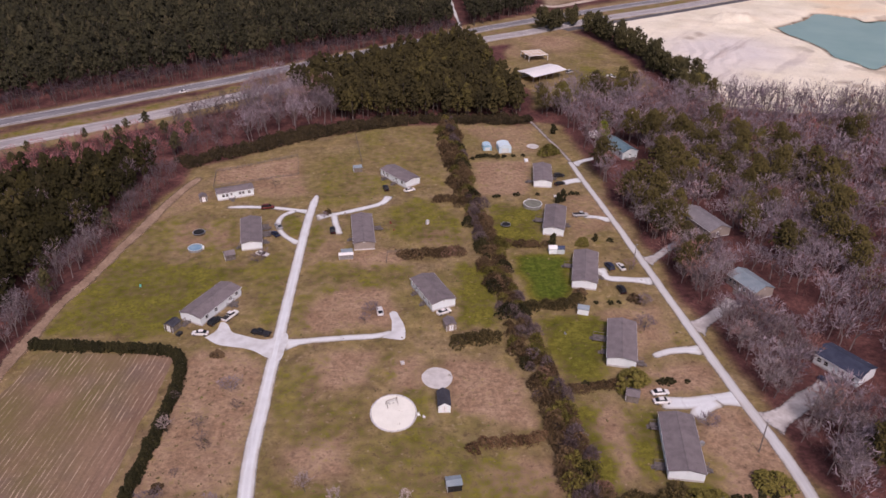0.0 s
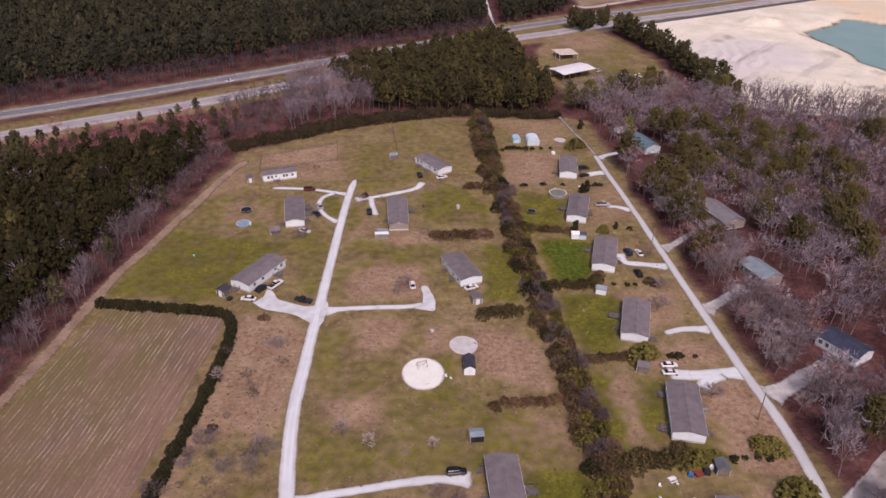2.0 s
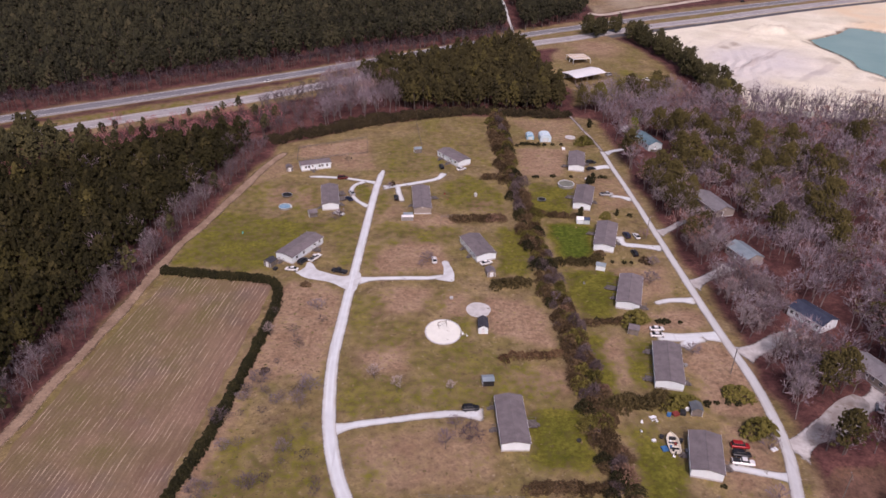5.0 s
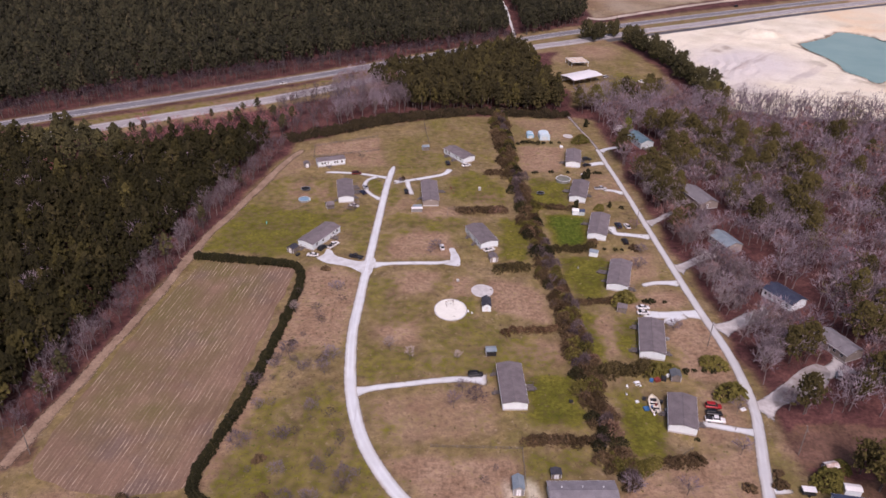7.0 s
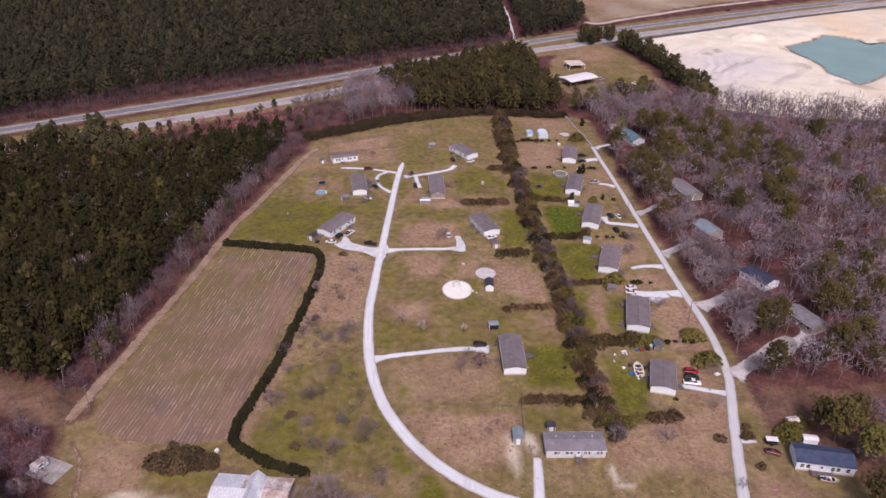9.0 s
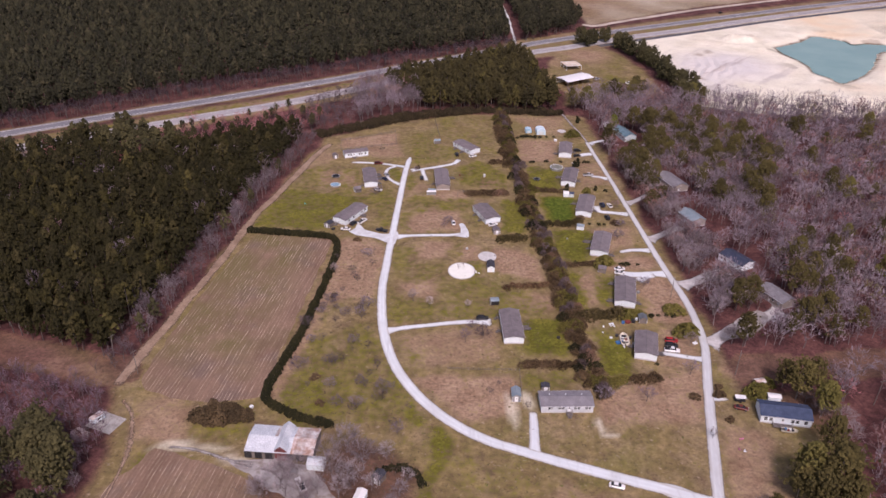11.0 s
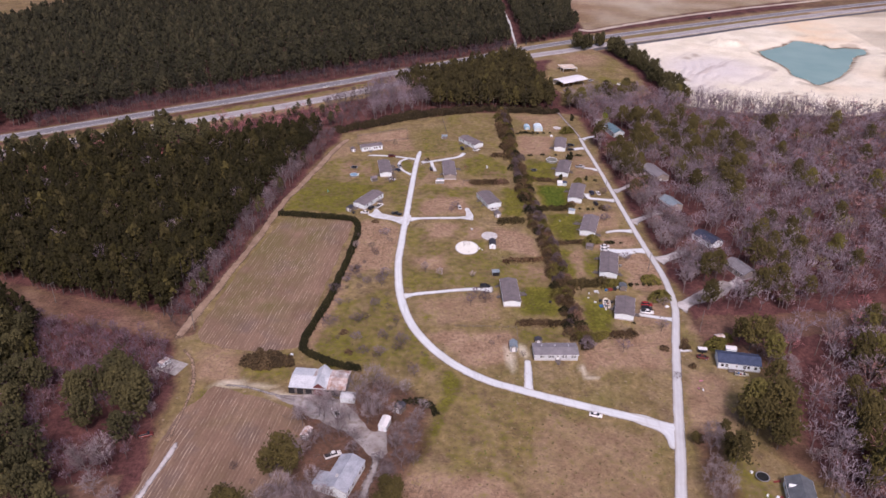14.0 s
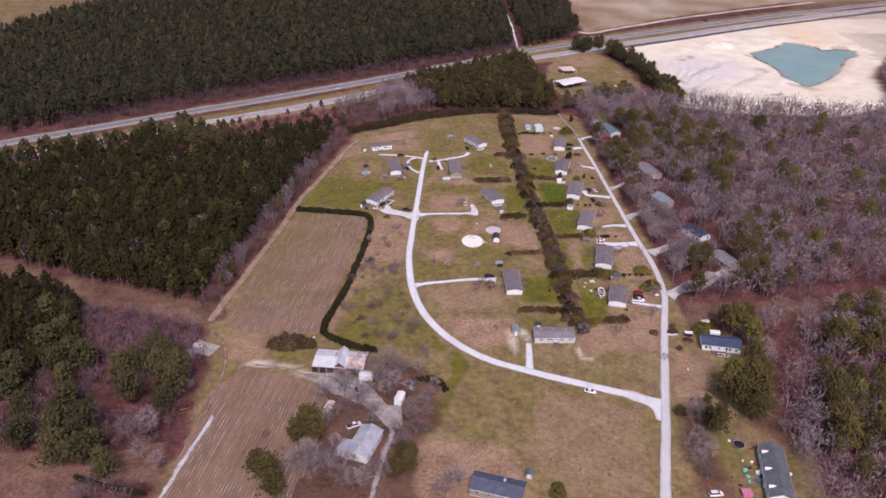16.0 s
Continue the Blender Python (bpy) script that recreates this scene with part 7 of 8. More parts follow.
shed("garden_shed", pose(3, 12, 0, 0, 0, 90), 2.2, 2.6, 1.6, 0.4, "pole", "shingle_dark", "small dark shed behind the long mobile home")
barrel_shed(pose(34, 250.4, 0, 0, 0, 92), 6.4, 5.4, 3.6, "pale blue-white steel shed with a rounded roof", "pale_blue_metal")
barrel_shed(pose(26.8, 252.4, 0, 0, 0, 92), 4.6, 3.6, 2.6, "small sky blue steel shed with a rounded roof", "sky_blue_metal")
g = Geo().lathe([(0, 0.1), (1.5, 0.3), (2.3, 1.2), (2.4, 2.2), (1.7, 3.2), (0, 3.6)], 18)
tk = thing("storage_tank", pose(77.4, 262, 0), "round white storage tank beside the cottage", "tank")
part("shell", g, M["white_metal"], tk)
part("hatch", Geo().cyl(0.4, 0.4, 3.5, 3.75, 10), M["grey_metal"], tk)

# sand pad with stone edging and a play frame
M["white_sand"] = paint("white_sand", (0.77, 0.78, 0.71), (0.84, 0.85, 0.78), 0.4, 0.95, 5, fine=0.06)
M["grey_gravel"] = paint("grey_fine_gravel", (0.48, 0.47, 0.46), (0.60, 0.59, 0.58), 0.5, 0.95, 5, fine=0.12)
sp = thing("sandpit", pose(-21.7, 88.2, 0), "wide round pad of white sand edged with pale stones", "sandpit")
ringv = [(5.4 * math.cos(a) * (1 + 0.01 * math.sin(5 * a)), 6.3 * math.sin(a) * (1 + 0.012 * math.sin(4 * a)), 0.16) for a in np.linspace(0, 2 * math.pi, 49)[:-1]]
g = Geo().add(ringv + [(x, y, -0.05) for x, y, z in ringv] + [(0, 0, 0.2)], [(i, (i + 1) % 48, 96) for i in range(48)] + [(48 + i, 48 + (i + 1) % 48, (i + 1) % 48, i) for i in range(48)])
part("sand", g, M["white_sand"], sp)
edge = Geo().box(-0.36, 0.36, -0.16, 0.16, -0.05, 0.26, taper=0.03).mesh("edging_stone", M["skirt"])
for i in range(44):
    a = 2 * math.pi * i / 44
    e = part("edging_stone", edge, None, sp)
    e.location, e.rotation_euler = (5.6 * math.cos(a), 6.5 * math.sin(a), 0), (0, 0, a + math.pi / 2 + rng.normal(0, 0.06))
pf = thing("play_frame", pose(-22.0, 91.0, 0.18, 0, 0, 20), "weathered climbing frame with swings standing on white sand", "play equipment")
for sx in (-1.6, 1.6):
    for sy in (-1, 1):
        part("leg", Geo().add(*tube((sx, sy * 1.0, 0), (sx, 0, 2.1), 0.06, 0.06, 5)), M["wood"], pf)
part("top_beam", Geo().box(-1.8, 1.8, -0.06, 0.06, 2.04, 2.16), M["wood"], pf)
for sx in (-0.7, 0.5):
    sw = part("swing_seat", Geo().box(sx - 0.22, sx + 0.22, -0.1, 0.1, 0.5, 0.54), M["rubber"], pf)
    for d in (-0.2, 0.2):
        part("chain", Geo().box(sx + d - 0.01, sx + d + 0.01, -0.01, 0.01, 0.54, 2.05), M["dark_metal"], sw)
pf.scale = (0.85, 0.85, 0.85)
for px, py, rx, ry in [(-9.8, 100.4, 4.0, 4.3), (47.6, 253.8, 2.6, 2.8)]:
    rv = [(rx * math.cos(a) * (1 + 0.03 * math.sin(3 * a)), ry * math.sin(a) * (1 + 0.03 * math.sin(4 * a)), 0.05) for a in np.linspace(0, 2 * math.pi, 41)[:-1]]
    gp = tagged(new("gravel_pad", Geo().add(rv + [(x * 1.02, y * 1.02, -0.05) for x, y, z in rv], [tuple(range(40))] + [(40 + i, 40 + (i + 1) % 40, (i + 1) % 40, i) for i in range(40)]).mesh("gravel_pad", M["grey_gravel"])), "round pad of pale grey gravel on the lawn", "gravel pad")
    gp.location = (px, py, 0)


def round_pool(m, r, h, water, label, rim="trim"):
    ob = thing("above_ground_pool", m, label, "pool")
    part("pool_wall", Geo().lathe([(r - 0.06, 0.05), (r - 0.06, h), (r, h), (r, -0.05)], 28), M["grey_metal"], ob)
    part("rim", Geo().lathe([(r - 0.1, h), (r - 0.1, h + 0.06), (r + 0.14, h + 0.06), (r + 0.14, h), (r - 0.1, h)], 28), M[rim], ob)
    part("pool_water", Geo().cyl(r - 0.06, r - 0.06, h - 0.4, h - 0.25, 28), water, ob)
    lad = part("ladder", Geo().box(r - 0.15, r + 0.35, -0.3, -0.25, 0, h + 0.5).box(r - 0.15, r + 0.35, 0.25, 0.3, 0, h + 0.5), M["trim"], ob)
    for k in range(4):
        part("rung", Geo().box(r + 0.1, r + 0.3, -0.25, 0.25, 0.2 + 0.28 * k, 0.25 + 0.28 * k), M["trim"], lad)
    return ob


def trampoline(m, r, label):
    ob = thing("trampoline", m, label, "trampoline")
    part("mat", Geo().cyl(r * 0.86, r * 0.86, 0.78, 0.81, 24), M["rubber"], ob)
    part("safety_pad", Geo().lathe([(r * 0.86, 0.8), (r * 0.86, 0.86), (r, 0.86), (r, 0.8), (r * 0.86, 0.8)], 24), M["grey_metal"], ob)
    for k in range(6):
        a = math.pi * k / 3
        part("leg", Geo().cyl(0.03, 0.03, -0.02, 0.8, 6, pose(r * 0.97 * math.cos(a), r * 0.97 * math.sin(a), 0)), M["grey_metal"], ob)
    return ob


M["pool_blue"] = paint("blue_pool_cover", (0.16, 0.30, 0.42), (0.24, 0.38, 0.48), 0.6, 0.4, 4, fine=0.08)
M["pool_grey"] = paint("grey_pool_water", (0.15, 0.155, 0.12), (0.22, 0.225, 0.18), 0.5, 0.3, 4, fine=0.1)
round_pool(pose(-83.4, 173.2, 0), 2.4, 0.8, M["pool_blue"], "small round pool with a blue cover on the lawn", "siding_blue")
round_pool(pose(35.4, 196, 0, 0, 0, 100), 3.4, 1.2, M["pool_grey"], "round above-ground pool drained to grey water")
trampoline(pose(-84.1, 184, 0), 2.2, "round black trampoline on the lawn")
trampoline(pose(22.6, 181.2, 0), 1.8, "small round black trampoline on green lawn")
trampoline(pose(65.3, -60.4, 0), 2.2, "round black trampoline in a cluttered yard")

# ---------------------------------------------------------------- cars
CAR_PAINT = {k: paint("car_paint_" + k, d, l, 0.5, 0.3, 3, metal=0.1, fine=0.05) for k, d, l in [
    ("white", (0.72, 0.72, 0.72), (0.80, 0.80, 0.80)), ("black", (0.014, 0.014, 0.017), (0.024, 0.024, 0.028)), ("silver", (0.36, 0.37, 0.39), (0.46, 0.47, 0.49)),
    ("red", (0.30, 0.012, 0.016), (0.38, 0.022, 0.024)), ("maroon", (0.10, 0.02, 0.018), (0.14, 0.03, 0.025)), ("navy", (0.02, 0.028, 0.06), (0.035, 0.045, 0.085)), ("tan", (0.36, 0.28, 0.20), (0.44, 0.36, 0.27))]}
M["lamp_glass"] = paint("headlamp_glass", (0.5, 0.5, 0.5), (0.6, 0.6, 0.6), 1, 0.1, 5, fine=0.03)
M["tail_red"] = paint("tail_lamp_red", (0.25, 0.01, 0.01), (0.3, 0.02, 0.02), 1, 0.2, 5, fine=0.03)
CAR_MESH = {}


def loft(sections):
    """Joins rectangular-with-shoulder cross sections (x, half width, z low, z high) along x."""
    g = Geo()
    n = 8
    for x, w, z0, z1 in sections:
        r = min(0.16, (z1 - z0) * 0.3)
        g.v += [(x, -w + r * 0.4, z0), (x, w - r * 0.4, z0), (x, w, z0 + r), (x, w, z1 - r), (x, w - r * 1.2, z1), (x, -w + r * 1.2, z1), (x, -w, z1 - r), (x, -w, z0 + r)]
    for k in range(len(sections) - 1):
        for i in range(n):
            j = (i + 1) % n
            g.f.append((k * n + i, k * n + j, (k + 1) * n + j, (k + 1) * n + i))
    g.f.append(tuple(range(n - 1, -1, -1)))
    g.f.append(tuple(range((len(sections) - 1) * n, len(sections) * n)))
    return g


def car(kind, colour, x, y, turn, label):
    ob = thing({"sedan": "car", "suv": "car", "pickup": "pickup_truck"}[kind], pose(x, y, 0.05, 0, 0, turn), label, "car" if kind != "pickup" else "pickup truck")
    hi = {"sedan": 1.42, "suv": 1.75, "pickup": 1.8}[kind]
    belt = {"sedan": 0.92, "suv": 1.05, "pickup": 1.12}[kind]
    half = {"sedan": 2.3, "suv": 2.35, "pickup": 2.8}[kind]
    if kind == "sedan":
        low = [(-half, 0.72, 0.42, 0.8), (-half + 0.25, 0.86, 0.3, belt), (-0.9, 0.9, 0.26, belt + 0.02), (0.9, 0.9, 0.26, belt), (half - 0.4, 0.86, 0.28, 0.78), (half, 0.7, 0.4, 0.62)]
        cab = [(-1.75, 0.68, belt - 0.05, belt + 0.04), (-1.0, 0.64, belt - 0.05, hi - 0.03), (0.35, 0.64, belt - 0.05, hi - 0.02), (1.15, 0.7, belt - 0.05, belt + 0.03)]
        top = [(-0.95, 0.58, hi - 0.05, hi + 0.01), (-0.3, 0.6, hi - 0.04, hi + 0.03), (0.32, 0.58, hi - 0.05, hi + 0.01)]
    elif kind == "suv":
        low = [(-half, 0.82, 0.45, 1.0), (-half + 0.15, 0.92, 0.36, belt), (-0.9, 0.94, 0.32, belt), (1.0, 0.94, 0.32, belt), (half - 0.4, 0.9, 0.34, 0.98), (half, 0.78, 0.45, 0.8)]
        cab = [(-half + 0.12, 0.76, belt - 0.05, belt + 0.1), (-half + 0.4, 0.7, belt - 0.05, hi - 0.03), (0.45, 0.7, belt - 0.05, hi - 0.02), (1.2, 0.78, belt - 0.05, belt + 0.03)]
        top = [(-half + 0.4, 0.66, hi - 0.05, hi + 0.02), (-0.5, 0.68, hi - 0.04, hi + 0.04), (0.42, 0.64, hi - 0.05, hi + 0.02)]
    else:
        low = [(-half, 0.92, 0.5, 1.1), (-half + 0.1, 0.95, 0.42, belt), (-0.55, 0.95, 0.4, belt), (0.0, 0.96, 0.4, belt), (1.6, 0.94, 0.4, belt - 0.02), (half - 0.1, 0.9, 0.42, 1.02), (half, 0.82, 0.5, 0.9)]
        cab = [(-0.6, 0.78, belt - 0.05, belt + 0.1), (-0.45, 0.72, belt - 0.05, hi - 0.03), (0.85, 0.72, belt - 0.05, hi - 0.02), (1.45, 0.8, belt - 0.05, belt + 0.03)]
        top = [(-0.45, 0.68, hi - 0.05, hi + 0.02), (0.2, 0.7, hi - 0.04, hi + 0.04), (0.8, 0.66, hi - 0.05, hi + 0.02)]
    if kind not in CAR_MESH:
        wh = Geo().cyl(0.34, 0.34, -0.1, 0.1, 14)
        CAR_MESH[kind] = (loft(cab).mesh("glasshouse", M["glass"]), wh.mesh("tyre", M["rubber"]), Geo().cyl(0.2, 0.18, 0.09, 0.115, 10).mesh("rim", M["grey_metal"]))
    glass, tyre, rim = CAR_MESH[kind]
    part("body", loft(low), CAR_PAINT[colour], ob)
    part("glasshouse", glass, None, ob, "dark car windows")
    part("roof", loft(top), CAR_PAINT[colour], ob)
    if kind == "pickup":
        part("cargo_bed", Geo().box(-2.65, -0.75, -0.78, 0.78, belt - 0.02, belt + 0.02), M["dark_metal"], ob, "dark cargo bed liner")
    for sx in (-half * 0.62, half * 0.62):
        for sy in (-1, 1):
            w = part("wheel", tyre, None, ob)
            w.location, w.rotation_euler = (sx, sy * 0.82, 0.29), (-sy * math.pi / 2, 0, 0)
            part("rim", rim, None, w)
    for sy in (-0.55, 0.55):
        part("headlight", Geo().box(half - 0.16, half - 0.02, sy - 0.16, sy + 0.16, 0.62, 0.74), M["lamp_glass"], ob)
        part("tail_light", Geo().box(-half - 0.01, -half + 0.1, sy - 0.12, sy + 0.12, 0.68, 0.82), M["tail_red"], ob)
    return ob


for args in [("suv", "maroon", -62.4, 201.6, 10, "dark red car on a gravel drive"), ("sedan", "silver", -57.3, 186.6, 115, "silver car on the loop drive"), ("sedan", "navy", -58, 181, 125, "dark blue car beside the loop drive"),
             ("sedan", "white", -61, 167.6, -25, "white car parked on grass"), ("suv", "black", -38.4, 182, 95, "black car parked by a drive"), ("sedan", "white", -9.6, 212.4, 25, "white car at the end of a mobile home"),
             ("suv", "black", -18.6, 214.6, 100, "black car at the drive's end"), ("pickup", "white", -66.6, 132.4, 55, "white pickup truck before a mobile home"), ("suv", "black", -70.6, 130.2, 55, "black car before a mobile home"),
             ("sedan", "white", -73.8, 124.8, 172, "white car on a gravel turnaround"), ("pickup", "black", -57, 123.4, 158, "black pickup truck beside the lane"), ("sedan", "white", -23.6, 131.2, 95, "small white car on bare grass"),
             ("sedan", "white", -5, 129.4, 25, "white car beside a mobile home"), ("suv", "navy", 51.2, 150.4, 100, "dark blue car on a gravel drive"), ("sedan", "white", 54.8, 149.8, 100, "white car on a gravel drive"),
             ("suv", "black", 50.8, 136.6, 95, "black car parked on the drive's edge"), ("sedan", "white", 45.9, 89.2, 2, "white car with a black roof rack"), ("sedan", "white", 45.3, 86, 0, "white car beside another white car"),
             ("suv", "navy", 90.8, 89.4, 120, "dark car in a wooded drive"), ("suv", "black", -15.4, 52.6, 5, "black car at the end of a drive"), ("suv", "red", 53.4, 38, -8, "bright red car before a mobile home"),
             ("suv", "black", 52.6, 35, -8, "black car between two others"), ("pickup", "white", 52, 32.2, -10, "white pickup truck on a drive"), ("sedan", "maroon", 66, 1.4, -20, "rusty brown car beside a utility trailer"),
             ("suv", "black", 51.4, 221, 10, "black car before a mobile home"), ("sedan", "black", 50, 213.8, 20, "black car on a drive"), ("pickup", "silver", 51.2, 186.6, 0, "silver pickup truck on a drive"),
             ("pickup", "white", -73.2, -30, 118, "white pickup truck in the farmyard"), ("pickup", "white", -72.2, -50, 25, "white truck beside the farmhouse"), ("suv", "maroon", -135.5, -40.4, 20, "red car half hidden under trees"),
             ("sedan", "white", 17.6, -31.4, -18, "white car on the gravel lane"), ("suv", "white", 49.6, -82.8, 5, "white van by the lane"), ("suv", "silver", 98, 52, 60, "silver car under bare trees")]:
    car(*args)

# ---------------------------------------------------------------- poles, fences, yard things
M["insulator"] = paint("porcelain_grey", (0.4, 0.4, 0.42), (0.5, 0.5, 0.52), 1, 0.3, 5, fine=0.05)


def utility_pole(x, y, h, turn, lean=0.0, arm=True):
    ob = thing("utility_pole", pose(x, y, 0, 0, lean, turn), "weathered grey timber utility pole", "utility pole", "utility poles")
    part("pole", Geo().cyl(0.17, 0.11, -0.2, h, 8), M["pole"], ob)
    if arm:
        ca = part("crossarm", Geo().box(-1.3, 1.3, -0.16, -0.05, h - 0.6, h - 0.45), M["pole"], ob)
        for dx in (-1.15, 0.45, 1.15):
            part("insulator", Geo().cyl(0.05, 0.04, h - 0.45, h - 0.22, 6, pose(dx, -0.1, 0)), M["insulator"], ca)
    else:
        la = part("lamp_arm", Geo().box(0, 1.4, -0.04, 0.04, h - 0.5, h - 0.42), M["grey_metal"], ob)
        part("lamp_head", Geo().box(1.2, 1.75, -0.14, 0.14, h - 0.56, h - 0.4, taper=0.03), M["grey_metal"], la)
    return ob


for args in [(-135.5, 20.5, 10, 60), (-199, 40, 10, 60), (-262, 60, 10, 60), (61.8, 67.6, 9, 60, 0, False), (58.4, 148.8, 9, 60, 0, False), (70.5, 19, 10, 70), (110, -5, 9, 0, 14), (-147, 30, 9, 60, 6), (78, 74.9, 9, 60, 4, False)]:
    utility_pole(*args)


def fence(pts, label, gap=2.8, h=1.1, rails=(0.35, 0.7, 1.05), material="pole"):
    ob = thing("fence", pose(pts[0][0], pts[0][1], 0), label, "fence")
    post = Geo().box(-0.06, 0.06, -0.06, 0.06, -0.1, h + 0.08).mesh("post", M[material])
    o = Vector((*pts[0], 0))
    for p, q in zip(pts[:-1], pts[1:]):
        p, q = Vector((*p, 0)), Vector((*q, 0))
        n = max(1, int((q - p).length / gap))
        for i in range(n + (q == Vector((*pts[-1], 0)))):
            part("post", post, None, ob).location = p + (q - p) * i / n - o
        a = math.degrees(math.atan2(q.y - p.y, q.x - p.x))
        for z in rails:
            part("rail", Geo().box(0, (q - p).length, -0.03, 0.03, z - 0.04, z + 0.04, Matrix.Translation(p - o) @ pose(0, 0, 0, 0, 0, a)), M[material], ob)
    return ob


fence([(-86, 235.6), (-54.4, 250), (-53, 230.6), (-85, 221.4), (-86, 235.6)], "dark timber fence round a bare paddock")
fence([(-30, 271.6), (-27.4, 240.4)], "dark timber fence across the lawn")
fence([(-29.5, 22.4), (-4.6, 21.4), (-5.2, 8.2)], "low grey wire fence with timber posts", 3.2, 1.0, (0.4, 0.95))
fence([(-11.5, 166.2), (-20, 165.4), (-20.6, 159)], "short wooden fence behind a mobile home")
fence([(20.5, 6), (42, 21)], "low grey wire fence at the lot's edge", 3.2, 1.0, (0.95,))

M["blue_tarp"] = paint("blue_tarpaulin", (0.03, 0.12, 0.30), (0.06, 0.19, 0.38), 1, 0.5, 5, fine=0.1)
M["pink_tarp"] = paint("pink_tarpaulin", (0.50, 0.16, 0.26), (0.6, 0.24, 0.34), 1, 0.6, 5, fine=0.1)
M["cream_hull"] = paint("cream_boat_hull", (0.62, 0.57, 0.46), (0.74, 0.70, 0.60), 0.6, 0.4, 4, fine=0.08)
M["red_plastic"] = paint("red_plastic", (0.20, 0.035, 0.03), (0.27, 0.06, 0.05), 1, 0.5, 5, fine=0.1)
M["teal_plastic"] = paint("turquoise_plastic", (0.12, 0.42, 0.38), (0.2, 0.52, 0.46), 1, 0.5, 5, fine=0.1)


def boat(x, y, turn, L, W, label, hull):
    ob = thing("boat", pose(x, y, 0, 0, 0, turn), label, "boat")
    S = [(-L / 2, W * 0.42), (-L * 0.2, W * 0.5), (L * 0.15, W * 0.48), (L * 0.36, W * 0.3), (L / 2, 0.05)]
    g = Geo()
    for x0, w in S:
        g.v += [(x0, 0, 0.15), (x0, w * 0.8, 0.4), (x0, w, 1.05), (x0, w * 0.86, 1.05), (x0, w * 0.7, 0.6), (x0, 0, 0.55), (x0, -w * 0.7, 0.6), (x0, -w * 0.86, 1.05), (x0, -w, 1.05), (x0, -w * 0.8, 0.4)]
    for k in range(len(S) - 1):
        for i in range(10):
            j = (i + 1) % 10
            g.f.append((k * 10 + i, (k + 1) * 10 + i, (k + 1) * 10 + j, k * 10 + j))
    g.f += [tuple(range(10)), tuple(range(49, 39, -1))]
    part("hull", g, M[hull], ob)
    for bx in (-L * 0.3, -L * 0.02):
        part("bench", Geo().box(bx - 0.2, bx + 0.2, -W * 0.34, W * 0.34, 0.6, 0.85), M["dark_metal"], ob)
    part("console", Geo().box(L * 0.12, L * 0.2, -W * 0.25, W * 0.25, 0.6, 1.3), M["dark_metal"], ob)
    for k, mt in enumerate(("dark_metal", "blue_tarp", "red_plastic", "trim", "dark_metal")):
        cx, cy = L * (-0.38 + 0.14 * k), W * (0.16 if k % 2 else -0.14)
        part("clutter", Geo().box(cx - 0.35, cx + 0.35, cy - 0.3, cy + 0.3, 0.62, 1.0 + 0.12 * (k % 3), pose(0, 0, 0, 0, 0, 9 * k - 18), taper=0.06), M[mt], ob)
    part("outboard_motor", Geo().box(-L / 2 - 0.4, -L / 2, -0.15, 0.15, 0.3, 1.3, taper=0.04), M["dark_metal"], ob)
    return ob


boat(36.2, 39.2, 84, 7.4, 3.4, "cream open boat full of clutter on grass", "cream_hull")
boat(77.4, -9.4, -10, 5.0, 1.9, "small cream boat standing before a cottage", "cream_hull")


def crate(name, x, y, sx, sy, sz, mat, label, category, turn=0.0):
    """Lidded box with a rim, for bins and stacked yard goods."""
    ob = thing(name, pose(x, y, 0, 0, 0, turn), label, category)
    part("body", Geo().box(-sx / 2, sx / 2, -sy / 2, sy / 2, 0, sz * 0.9, taper=-0.03), M[mat], ob)
    part("lid", Geo().box(-sx / 2 - 0.07, sx / 2 + 0.07, -sy / 2 - 0.07, sy / 2 + 0.07, sz * 0.9, sz, taper=0.05), M[mat], ob)
    return ob


def table(x, y, turn, label, mat="trim"):
    ob = thing("picnic_table", pose(x, y, 0, 0, 0, turn), label, "table")
    part("tabletop", Geo().box(-0.9, 0.9, -0.4, 0.4, 0.70, 0.75), M[mat], ob)
    for s in (-1, 1):
        part("bench", Geo().box(-0.9, 0.9, s * 0.75 - 0.14, s * 0.75 + 0.14, 0.42, 0.46), M[mat], ob)
        part("leg", Geo().box(s * 0.65 - 0.04, s * 0.65 + 0.04, -0.8, 0.8, 0, 0.42).box(s * 0.65 - 0.04, s * 0.65 + 0.04, -0.1, 0.1, 0.4, 0.7), M[mat], ob)
    return ob


def chair(x, y, turn, label, mat="trim"):
    ob = thing("lawn_chair", pose(x, y, 0, 0, 0, turn), label, "chair")
    part("seat", Geo().box(-0.28, 0.28, -0.28, 0.28, 0.38, 0.43), M[mat], ob)
    part("backrest", Geo().box(-0.28, 0.28, 0.24, 0.3, 0.42, 0.95), M[mat], ob)
    for sx in (-0.25, 0.25):
        for sy in (-0.25, 0.25):
            part("leg", Geo().box(sx - 0.025, sx + 0.025, sy - 0.025, sy + 0.025, 0, 0.4), M[mat], ob)
    return ob


table(33.6, 48.6, 20, "white plastic picnic table on grass")
table(-8, 132, 40, "weathered table beside a mobile home", "deck")
